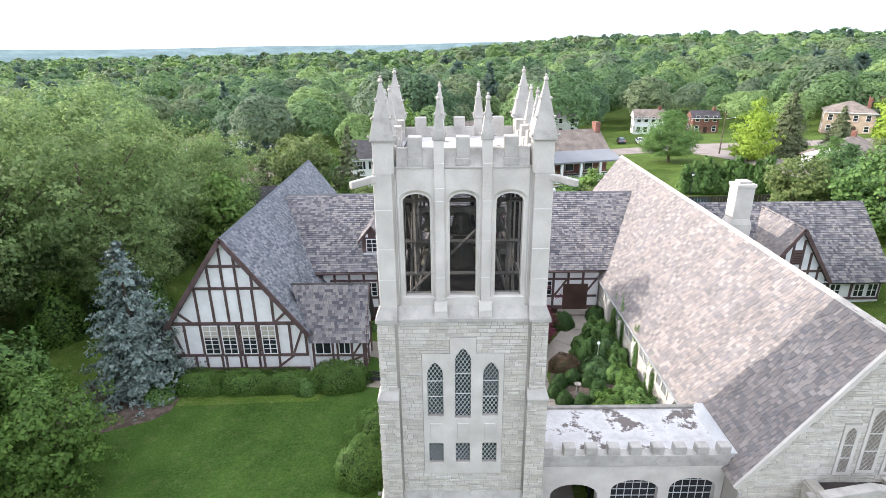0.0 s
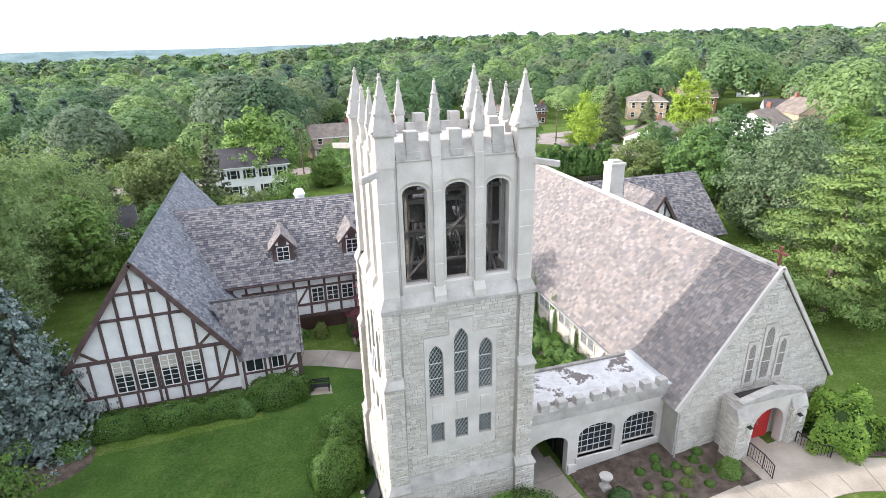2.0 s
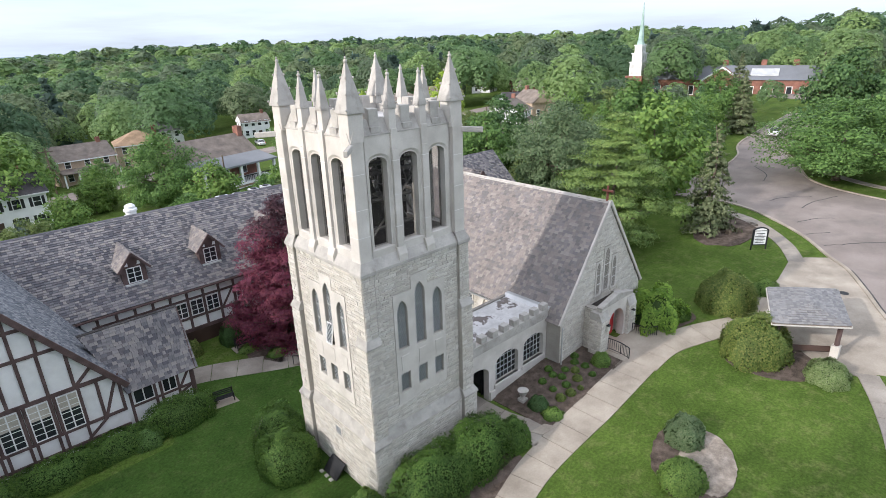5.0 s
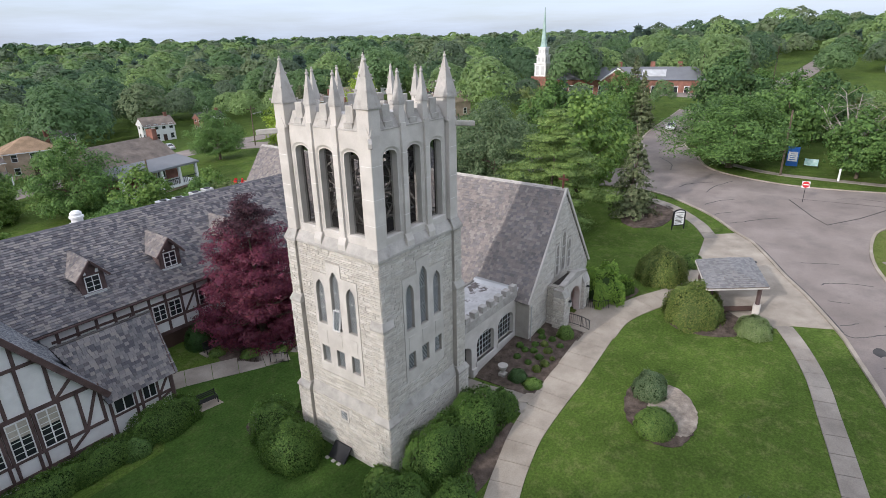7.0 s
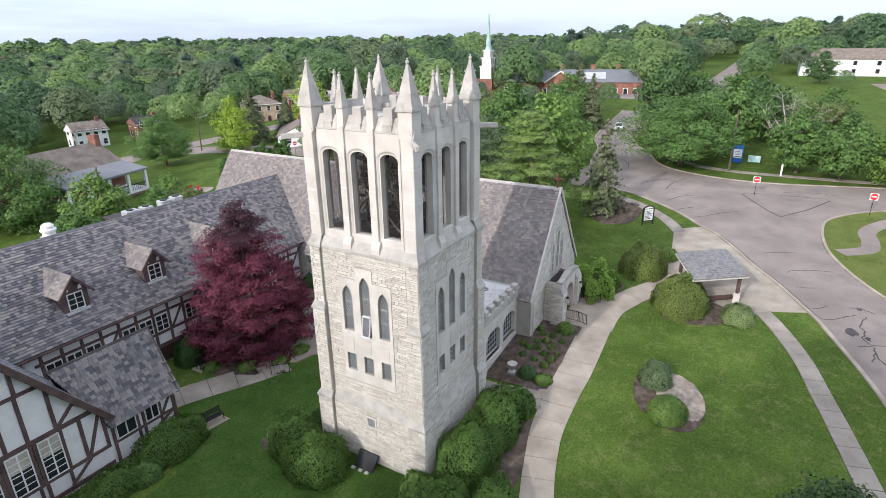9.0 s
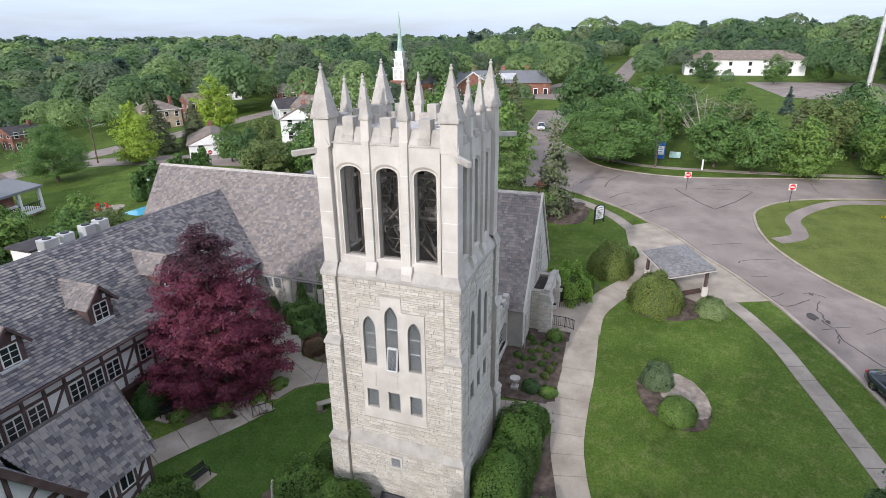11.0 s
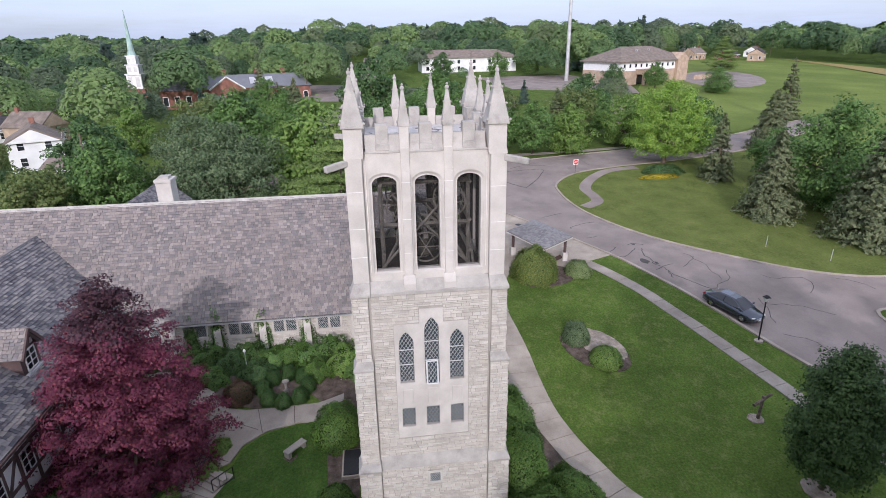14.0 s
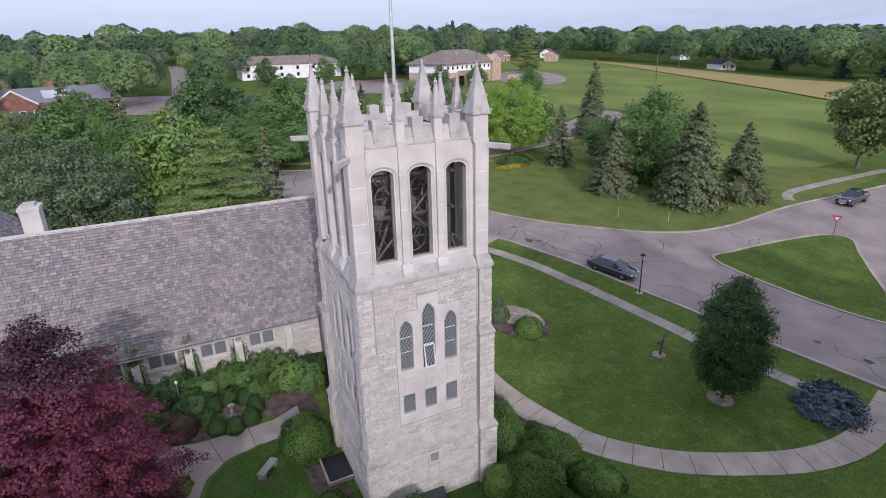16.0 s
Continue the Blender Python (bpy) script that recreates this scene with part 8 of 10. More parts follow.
shrub("shrub", 9.3, 8.45, 1.2, 1.15, 1.15, "mounded bright green shrub in the lawn bed", "leaf_light", 3200, 0.08, lump=0.05)
for x, y, r, h, m in ((9.2, 17.7, 0.85, 0.75, "leaf_dark"), (9.1, 16.5, 0.9, 0.4, "leaf_light"), (15.4, 17.1, 0.85, 1.0, "leaf_light"), (10.6, 17.0, 0.42, 0.45, "leaf_gold"), (11.4, 16.8, 0.42, 0.45, "leaf_gold"), (12.9, 17.3, 0.42, 0.4, "leaf_gold"), (13.5, 17.9, 0.36, 0.45, "leaf_gold"), (12.2, 16.6, 0.25, 0.3, "leaf_gold"),
                      (11.2, 18.9, 0.36, 0.35, "leaf_hedge"), (12.2, 18.8, 0.36, 0.35, "leaf_hedge"), (12.4, 18.2, 0.36, 0.35, "leaf_hedge"), (13.2, 18.5, 0.34, 0.3, "leaf_hedge"), (14.3, 18.5, 0.36, 0.35, "leaf_hedge"), (14.4, 17.7, 0.36, 0.35, "leaf_hedge"), (11.9, 17.5, 0.38, 0.35, "leaf_hedge"),
                      (11.0, 17.9, 0.32, 0.3, "leaf_hedge"), (13.9, 16.8, 0.32, 0.3, "leaf_hedge"), (12.5, 19.4, 0.36, 0.4, "leaf_hedge"), (14.9, 18.9, 0.36, 0.4, "leaf_hedge")):
    shrub("bed_shrub", x, y, r * 0.75, r * 0.75, h * 0.8, "small clipped shrub in the dark mulch bed", m, int(600 + 800 * r), 0.07, group="shrubs in the church bed")
shrub("ornamental_grass", 54.6, -19.6, 1.7, 3.3, 1.25, "dark green ornamental grass on the corner lawn", "leaf_dark", 1200, 0.14)
shrub("flower_bed", 52.4, -17.9, 0.9, 2.9, 0.5, "band of yellow flowers on the corner lawn", "flower_yellow", 900, 0.12, category="flowers")
for i in range(16):
    rnd = random.Random(i)
    x, y = 4 + 18 * rnd.random(), 62 + 14 * rnd.random()
    shrub("garden_bush", x, y, 1.8 + rnd.random(), 1.8, 2.2 + 1.5 * rnd.random(), "overgrown green bush behind the wing", rnd.choice(("leaf_light", "leaf_green", "leaf_green")), 1300, 0.2, group="bushes behind the wing", lump=0.25)
for i in range(10):
    rnd = random.Random(50 + i)
    x, y = -26 + 20 * rnd.random(), 64 + 16 * rnd.random()
    shrub("garden_bush", x, y, 2.0 + rnd.random(), 2.0, 3 + 2.5 * rnd.random(), "dense green bush behind the hall", rnd.choice(("leaf_locust", "leaf_green", "leaf_fresh")), 1300, 0.22, group="bushes behind the hall", lump=0.25)
for i in range(12):
    rnd = random.Random(90 + i)
    x, y = -34 + 9 * rnd.random(), 24 + 38 * rnd.random()
    shrub("garden_bush", x, y, 2.2, 2.2, 3 + 2.5 * rnd.random(), "dark green bush under the tall trees", rnd.choice(("leaf_locust", "leaf_green", "leaf_fresh")), 1300, 0.24, group="bushes under the tall trees", lump=0.25)
for i in range(14):
    rnd = random.Random(140 + i)
    x, y = 39 + 18 * rnd.random(), 50 + 22 * rnd.random()
    shrub("garden_bush", x, y, 2.2, 2.2, 2.5 + 2 * rnd.random(), "green bush behind the church house", rnd.choice(("leaf_olive", "leaf_green", "leaf_dark")), 1100, 0.24, group="bushes behind the church house", lump=0.25)

# ---- woods and far trees ----
HOUSES = [(-10.4, 104), (25, 99), (60, 166), (75, 163), (108, 151), (125, 149), (128, 172), (-40, 97), (-17, 152), (70.5, 72.5), (70, 96), (84, 84), (111, 98), (8.7, 140), (20, 146), (163, 62), (185, -75), (283, -157), (275, -172), (268, -184), (298, -203), (174, -213), (240, -213), (243, -20), (-70, 150), (120, 116), (-60, 172), (150, 130), (35, 175)]
STREETS = [np.array(W_STREET), np.array(N_STREET), np.array(smooth_line([(84, 32), (110, 34), (122, 33)])), np.array(E_STREET), np.array(smooth_line([(62, -20), (64, 10), (80, 30)])), np.array(FAR_KERB)]
FIELD = [(62, -30), (110, -45), (160, -60), (258, -112), (290, -160), (302, -208), (233, -212), (158, -209), (131, -209), (107, -205), (60, -218), (15, -165), (15, -115), (19, -60), (24, -40), (45, -36)]
CLEAR = [(8, 92, 11), (30, 86, 14), (42, 98, 16), (56, 96, 10), (54, 112, 12), (72, 116, 15), (92, 128, 14), (58, 140, 12), (108, 136, 10), (80, 80, 8), (-44, 104, 14), (-60, 118, 14), (-75, 165, 18), (175, 5, 26), (170, -40, 25), (150, 45, 14), (110, -20, 22), (98, -8, 12), (-3, 88, 9)]


def free(x, y, slack=0.0):
    if -27 < x < 67 and -115 < y < 63:
        return False
    if -62 < x <= -27 and -60 < y < 86:
        return False
    if any((x - a) ** 2 + (y - b) ** 2 < (8.5 + slack) ** 2 for a, b in HOUSES) or any((x - a) ** 2 + (y - b) ** 2 < r * r for a, b, r in CLEAR):
        return False
    if any(np.min((s[:, 0] - x) ** 2 + (s[:, 1] - y) ** 2) < (7.5 + slack) ** 2 for s in STREETS):
        return False
    return not any(a <= x <= b for a, b in spans(FIELD, y))


# sight lines fitted to the camera's view: from its (x, y) to (x, y, height), half as wide as given
SIGHT_LINES = [(0, 0, 60, 166, -2, 8), (0, 0, 75, 163, -2, 7), (0, 0, 108, 151, -1, 8), (0, 0, 125, 149, 0, 7), (0, 0, 70, 127, -2, 18), (0, 0, 45, 112, -1, 12), (0, 0, 28, 98, -1, 8), (0, 0, -42, 97, 0, 11), (0, 0, -62, 120, 0, 14), (0, 0, -75, 155, 0, 14),
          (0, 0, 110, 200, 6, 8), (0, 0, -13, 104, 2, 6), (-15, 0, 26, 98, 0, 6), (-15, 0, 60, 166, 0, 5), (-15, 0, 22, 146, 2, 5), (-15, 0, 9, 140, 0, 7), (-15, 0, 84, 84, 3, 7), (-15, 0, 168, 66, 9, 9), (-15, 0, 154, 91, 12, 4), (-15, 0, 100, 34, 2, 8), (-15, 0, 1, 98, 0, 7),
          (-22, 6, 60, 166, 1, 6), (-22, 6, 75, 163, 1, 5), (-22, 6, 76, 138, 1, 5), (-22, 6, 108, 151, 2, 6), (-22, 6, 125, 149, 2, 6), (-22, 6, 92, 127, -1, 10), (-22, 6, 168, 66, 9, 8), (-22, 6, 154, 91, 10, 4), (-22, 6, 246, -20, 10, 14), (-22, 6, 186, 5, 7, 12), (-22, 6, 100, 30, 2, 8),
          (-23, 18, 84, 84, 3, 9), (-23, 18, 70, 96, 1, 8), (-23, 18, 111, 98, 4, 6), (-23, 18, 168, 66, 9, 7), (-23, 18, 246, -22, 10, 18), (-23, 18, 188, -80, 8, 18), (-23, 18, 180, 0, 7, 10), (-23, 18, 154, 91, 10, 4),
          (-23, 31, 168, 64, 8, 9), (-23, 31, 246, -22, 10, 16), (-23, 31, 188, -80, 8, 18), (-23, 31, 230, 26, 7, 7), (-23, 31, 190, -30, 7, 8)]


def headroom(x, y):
    """How high a tree may stand here without hiding a target from the camera."""
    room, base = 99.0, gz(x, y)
    for ax, ay, bx, by, bz, half in SIGHT_LINES:
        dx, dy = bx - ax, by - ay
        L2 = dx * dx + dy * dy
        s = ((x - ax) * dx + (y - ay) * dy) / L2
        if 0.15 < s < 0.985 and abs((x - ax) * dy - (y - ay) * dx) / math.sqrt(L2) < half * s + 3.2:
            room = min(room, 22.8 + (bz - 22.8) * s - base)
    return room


rng = np.random.default_rng(7)
PROTO = {}
for j in range(5):
    r_ = np.random.default_rng(200 + j)
    tall, wide = 11.5 + 1.6 * r_.random(), 5.0 + 0.8 * r_.random()
    for level, base, lobes, leaves, leaf in (("mid", 3.6, 26, 2600, 0.34), ("edge", 3.6, 22, 1600, 0.42), ("far", 4.4, 18, 800, 0.56), ("dim", 5.0, 12, 190, 1.05), ("line", 6.0, 8, 70, 1.9)):
        PROTO[level, j] = dome_cards(r_, tall, wide, base, lobes, leaves, leaf)
PROTO["mid", 5] = conifer_cards(r_, 14, 3.4, 0.5, 18, 4, 0.6, 0.3)
PROTO["edge", 5] = PROTO["mid", 5]
for level in ("far", "dim", "line"):
    PROTO[level, 5] = conifer_cards(r_, 13, 3.8, 3.0, 6, 2, 1.3, 0.3)[-90:]
WOODS = {}
singles = 0
eye0 = np.array([-5.0, 15.0])
bands = ((40, 250, 12.6, "mid"), (250, 520, 14.0, "far"), (520, 1000, 18.0, "dim"), (1000, 2200, 36.0, "line"))
kinds = [k for k in WOOD_KINDS if k != "conifer"] * 2 + ["conifer"]
for r0, r1, step, level in bands:
    k = int(r1 / step) + 1
    for i in range(-k, k + 1):
        for j in range(-k, k + 1):
            x, y = (i + rng.uniform(-0.4, 0.4)) * step + eye0[0], (j + rng.uniform(-0.4, 0.4)) * step + eye0[1]
            u, scale_, spin, pick, var = rng.random(5)
            d = math.hypot(x - eye0[0], y - eye0[1])
            if not r0 <= d < r1 or u > 0.9:
                continue
            a = math.degrees(math.atan2(y - eye0[1], x - eye0[0]))
            if not (-75 < a < 140):
                continue
            if not free(x, y):
                continue
            kind = kinds[int(pick * len(kinds))]
            sc = (0.88 + 0.8 * scale_ ** 1.4) * (1.0 if step < 20 else 1.0 + (step - 20) / 40)
            if level != "mid" and var > (0.86 if a > -32 else 0.93):
                sc *= 1.25
            if -15 < a < 35 and d < 330:
                sc = min(sc * 0.85, (22.0 - gz(x, y)) / 12.5)
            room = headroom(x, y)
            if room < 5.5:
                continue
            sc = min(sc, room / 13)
            if d < 112 and singles < 120:
                key = {"green": "maple", "fresh green": "maple", "dark green": "oak", "dull green": "elm", "olive-green": "elm", "light green": "bright", "bright green": "bright", "conifer": "dark_fir"}[kind]
                plant(key, "garden_tree", x, y, {"maple": "full green maple among the gardens", "oak": "broad dark green tree among the gardens", "elm": "olive-green spreading tree among the gardens", "bright": "bright green tree among the gardens", "dark_fir": "dark conifer among the gardens"}[key], scale=sc * 0.85, group="trees among the gardens")
                singles += 1
                continue
            c4 = PROTO["edge" if level == "far" and a < -12 and d < 360 else level, 5 if kind == "conifer" else int(var * 5)]
            cs, sn = math.cos(spin * 6.28), math.sin(spin * 6.28)
            wide = sc * (1.3 if step > 15 else 1.1)
            p = c4[:, :3] @ np.array([[cs * wide, sn * wide, 0], [-sn * wide, cs * wide, 0], [0, 0, sc]]) + np.array([x, y, gz(x, y)])
            q = c4[:, 3:] @ np.array([[cs, sn, 0], [-sn, cs, 0], [0, 0, 1]])
            WOODS.setdefault(kind, []).append(np.concatenate([p, q], 1))
for kind, got in WOODS.items():
    ob = new("woods", leaf_mesh("woods", np.concatenate(got), M["woods " + kind]))
    tagged(ob, "rolling woods of {} trees to the horizon".format(kind), "woods", kind="stuff")

# far ridges, with the haze of distance put into their blue-grey colour
M["ridge"] = mat("haze_tinted_ridge", [(0.13, 0.185, 0.19), (0.165, 0.22, 0.225)], rough=1.0, var=0.12, big=0.01, fine=0.05, bump=0, spec=0.0)
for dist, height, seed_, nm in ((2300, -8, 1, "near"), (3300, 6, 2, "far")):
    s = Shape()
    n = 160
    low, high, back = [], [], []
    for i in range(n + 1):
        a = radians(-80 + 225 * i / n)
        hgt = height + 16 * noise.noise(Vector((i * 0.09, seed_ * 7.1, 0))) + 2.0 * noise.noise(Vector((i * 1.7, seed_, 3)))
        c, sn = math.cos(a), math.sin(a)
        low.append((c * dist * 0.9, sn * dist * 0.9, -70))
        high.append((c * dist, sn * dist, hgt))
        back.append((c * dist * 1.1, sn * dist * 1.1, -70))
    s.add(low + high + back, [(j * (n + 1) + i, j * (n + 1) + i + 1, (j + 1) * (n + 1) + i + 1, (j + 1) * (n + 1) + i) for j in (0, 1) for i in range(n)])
    tagged(new("backdrop", mesh_of(s, "backdrop", M["ridge"], smooth=True)), "far wooded ridge along the horizon, haze put into its colour", "hills", kind="structure")


# ---- vehicles ----
def loft(s, sections):
    """Joins rings of equal count along a line."""
    n = len(sections[0])
    k = len(s.v)
    for ring in sections:
        s.v += [tuple(p) for p in ring]
    for j in range(len(sections) - 1):
        for i in range(n):
            s.f.append((k + j * n + i, k + j * n + (i + 1) % n, k + (j + 1) * n + (i + 1) % n, k + (j + 1) * n + i))
    s.f.append(tuple(k + i for i in range(n - 1, -1, -1)))
    s.f.append(tuple(k + (len(sections) - 1) * n + i for i in range(n)))
    return s


def body_ring(x, w, z0, z1, crown=0.04):
    return [(x, -w * 0.94, z0), (x, -w, z0 + 0.35 * (z1 - z0)), (x, -w * 0.97, z0 + 0.75 * (z1 - z0)), (x, -w * 0.8, z1), (x, 0, z1 + crown), (x, w * 0.8, z1), (x, w * 0.97, z0 + 0.75 * (z1 - z0)), (x, w, z0 + 0.35 * (z1 - z0)), (x, w * 0.94, z0), (x, 0, z0 - 0.02)]


def wheel(host, x, y, r=0.33):
    sg = 1 if y > 0 else -1
    s = Shape()
    ring = [(r * 0.98, -0.11), (r, -0.07), (r, 0.07), (r * 0.98, 0.11), (r * 0.62, 0.11), (r * 0.62, -0.11)]
    n = 18
    for rr, o in ring:
        for i in range(n):
            a = 2 * math.pi * i / n
            s.v.append((x + rr * math.cos(a), y + o, r + rr * math.sin(a)))
    for j in range(6):
        for i in range(n):
            s.f.append((j * n + i, j * n + (i + 1) % n, ((j + 1) % 6) * n + (i + 1) % n, ((j + 1) % 6) * n + i))
    w = part("wheel", s, M["tyre"], host)
    rim = Shape()
    rim.tube((x, y + sg * 0.02, r), (x, y + sg * 0.06, r), r * 0.62, r * 0.6, 18)
    for i in range(5):
        a = 2 * math.pi * i / 5
        rim.beam((x, y + sg * 0.09, r), (x + r * 0.6 * math.cos(a), y + sg * 0.08, r + r * 0.6 * math.sin(a)), 0.05, 0.08, (0, 1, 0))
    part("rim", rim, M["chrome"], w, "silver five-spoke rim")


def vehicle(name, place, heading, label, paint, pickup=False, category="car"):
    t = thing(name, (0, 0, 0), label, category)
    L = 2.42 if not pickup else 2.85
    if not pickup:
        secs = [(-2.42, 0.70, 0.42, 0.72), (-2.34, 0.84, 0.30, 0.92), (-1.75, 0.91, 0.24, 1.0), (-0.6, 0.92, 0.22, 0.97), (0.9, 0.92, 0.22, 0.95), (1.5, 0.91, 0.24, 0.90), (2.2, 0.86, 0.28, 0.76), (2.42, 0.70, 0.36, 0.62)]
    else:
        secs = [(-2.85, 0.92, 0.5, 1.15), (-2.75, 0.96, 0.42, 1.2), (-0.9, 0.97, 0.4, 1.2), (1.0, 0.97, 0.4, 1.2), (1.6, 0.97, 0.4, 1.18), (2.6, 0.94, 0.42, 1.12), (2.85, 0.85, 0.5, 1.0)]
    part("body", loft(Shape(), [body_ring(*q) for q in secs]), paint, t, smooth=True)
    if not pickup:
        cab = [(-2.0, 0.62, 0.97), (-1.15, 0.60, 1.40), (-0.3, 0.60, 1.46), (0.35, 0.60, 1.42), (1.35, 0.66, 0.96)]
    else:
        cab = [(-0.95, 0.8, 1.15), (-0.8, 0.72, 1.82), (0.2, 0.72, 1.86), (0.7, 0.72, 1.8), (1.45, 0.8, 1.18)]
    s = Shape()
    base = cab[0][2] - 0.05
    rings = []
    for x, w, z in cab:
        rings.append([(x, -w - (z < 1.2) * 0.12, min(base, z)), (x, -w - 0.16 * (1.3 - min(z, 1.3)), z - 0.04), (x, -w * 0.7, z), (x, w * 0.7, z), (x, w + 0.16 * (1.3 - min(z, 1.3)), z - 0.04), (x, w + (z < 1.2) * 0.12, min(base, z))])
    wide = 0.84 if not pickup else 0.9
    rings = [[(x, -wide, base), (x, -w, z - 0.05), (x, -w * 0.75, z), (x, w * 0.75, z), (x, w, z - 0.05), (x, wide, base)] for x, w, z in cab]
    part("greenhouse_glass", loft(s, rings), M["glass"], t, "dark tinted windows", smooth=False)
    top = cab[1:-1]
    roof_s = Shape()
    loft(roof_s, [[(x, -w * 0.98, z - 0.06), (x, -w * 0.78, z + 0.015), (x, w * 0.78, z + 0.015), (x, w * 0.98, z - 0.06)] for x, w, z in top])
    part("roof", roof_s, paint, t)
    for sg in (-1, 1):
        for (xa, wa, za), (xb, wb, zb) in ((cab[0], cab[1]), (cab[-1], cab[-2])):
            part("pillar", Shape().beam((xa, sg * wide * 0.97, base), (xb, sg * wb * 0.97, zb - 0.04), 0.07, 0.06), paint, t)
        xm = (cab[1][0] + cab[-2][0]) / 2 - 0.05
        part("pillar", Shape().beam((xm, sg * (wide + 0.005), base), (xm, sg * (cab[2][1] + 0.01), cab[2][2] - 0.07), 0.07, 0.03), paint, t)
        part("headlight", Shape().box((L - 0.22, sg * 0.66 - 0.16, 0.58 if not pickup else 0.85), (L - 0.06, sg * 0.66 + 0.16, 0.72 if not pickup else 1.05)), M["lamp_glass"], t, "clear headlight", bevel=0.03)
        part("tail_light", Shape().box((-L + 0.0, sg * 0.68 - 0.13, 0.72), (-L + 0.12, sg * 0.68 + 0.13, 0.88)), M["sign_red"], t, "red tail light", bevel=0.02)
        part("mirror", Shape().box((1.0, sg * 0.98 - 0.09, 1.0 if not pickup else 1.3), (1.12, sg * 0.98 + 0.09, 1.13 if not pickup else 1.45)), paint, t, bevel=0.02)
        for x in ((-1.42, 1.45) if not pickup else (-1.75, 1.85)):
            wheel(t, x, sg * 0.83, 0.33 if not pickup else 0.39)
    part("grille", Shape().box((L - 0.05, -0.45, 0.45), (L + 0.01, 0.45, 0.6 if not pickup else 0.95)), M["chrome"], t, bevel=0.02)
    part("number_plate", Shape().box((L, -0.16, 0.38), (L + 0.03, 0.16, 0.46)), M["white_paint"], t)
    if pickup:
        part("load_bed", Shape().box((-2.7, -0.78, 1.14), (-1.05, 0.78, 1.235)), M["dark_brown"], t, "dark open load bed")
    t.matrix_basis = Matrix.LocRotScale(place, Euler((0, math.atan2(-gz(place[0] + math.cos(heading), 0) + gz(place[0] - math.cos(heading), 0), 2), heading)), None)
    return t


vehicle("sedan", (14.35, -4.75, gz(14.35, -4.75) + 0.03), radians(201), "dark blue-grey sedan parked along the kerb", M["car_paint"])
vehicle("pickup_truck", (16.6, -48.0, gz(16.2, 0) + 0.03), radians(97), "dark blue pickup truck on the side road", M["truck_paint"], True, "truck")
vehicle("sedan", (101, 34.0, gz(101, 34) + 0.04), radians(190), "pale blue car on the far street", M["white_car"])
for x, y, h in ((-36.8, 92.6, 80), (49, 139, 80), (112, 139, 60), (45, 141, 80)):
    vehicle("parked_car", (x, y, gz(x, y) + 0.05), radians(h), "small parked car before a house", random.Random(x).choice((M["white_car"], M["car_paint"])))


# ---- lamps, signs, poles ----
def lantern_post(x, y, h=3.4):
    z = gz(x, y)
    t = thing("street_lamp", (x, y, z), "black lantern street lamp on a concrete footing", "street lamp")
    part("footing", Shape().lathe((x, y, z), [(0.32, -0.1), (0.32, 0.09), (0.28, 0.11)], 14), M["concrete"], t)
    part("post", Shape().tube((x, y, z), (x + 0.06, y + 0.02, z + h), 0.06, 0.045), M["iron"], t)
    lx, ly, lz = x + 0.06, y + 0.02, z + h
    l = part("lantern", Shape().hexa([(lx - 0.1, ly - 0.1, lz), (lx + 0.1, ly - 0.1, lz), (lx + 0.1, ly + 0.1, lz), (lx - 0.1, ly + 0.1, lz)], [(lx - 0.17, ly - 0.17, lz + 0.34), (lx + 0.17, ly - 0.17, lz + 0.34), (lx + 0.17, ly + 0.17, lz + 0.34), (lx - 0.17, ly + 0.17, lz + 0.34)]), M["lamp_glass"], t)
    part("lantern_cap", Shape().hexa([(lx - 0.22, ly - 0.22, lz + 0.34), (lx + 0.22, ly - 0.22, lz + 0.34), (lx + 0.22, ly + 0.22, lz + 0.34), (lx - 0.22, ly + 0.22, lz + 0.34)], [(lx - 0.05, ly - 0.05, lz + 0.52), (lx + 0.05, ly - 0.05, lz + 0.52), (lx + 0.05, ly + 0.05, lz + 0.52), (lx - 0.05, ly + 0.05, lz + 0.52)]), M["iron"], l)


lantern_post(10.1, -4.25)
lantern_post(36.5, 79.2, 3.2)


def faced(x, y, z, yaw):
    """A frame whose u runs along the face, o out of it."""
    c, s = math.cos(yaw), math.sin(yaw)
    return lambda u, o, v: (x + c * u + s * o, y + s * u - c * o, z + v)


def plate(place, u0, v0, u1, v1, o0, o1):
    ring = ((u0, v0), (u1, v0), (u1, v1), (u0, v1))
    return Shape().hexa([place(u, o0, v) for u, v in ring], [place(u, o1, v) for u, v in ring])


def disc(place, u, v, r, o0, o1, n=20):
    ring = [(u + r * math.cos(2 * math.pi * i / n), v + r * math.sin(2 * math.pi * i / n)) for i in range(n)]
    return Shape().hexa([place(a, o0, b) for a, b in ring], [place(a, o1, b) for a, b in ring])


def no_entry(x, y, yaw, h=2.1, lab="red and white no-entry sign on a thin post"):
    z = gz(x, y)
    p = faced(x, y, z, yaw)
    t = thing("road_sign", (x, y, z), lab, "road sign", "road signs")
    part("post", Shape().tube((x, y, z - 0.1), (x, y, z + h + 0.5), 0.03), M["iron"], t)
    part("panel", plate(p, -0.42, h - 0.3, 0.42, h + 0.5, 0.03, 0.05), M["white_paint"], t)
    part("disc", disc(p, 0, h + 0.1, 0.38, 0.052, 0.06), M["sign_red"], t, "red disc")
    part("bar", plate(p, -0.27, h + 0.04, 0.27, h + 0.17, 0.062, 0.068), M["white_paint"], t)


no_entry(55.0, -5.7, radians(-80))
no_entry(57.6, 6.2, radians(-80))
no_entry(58.5, 87.5, radians(-40))
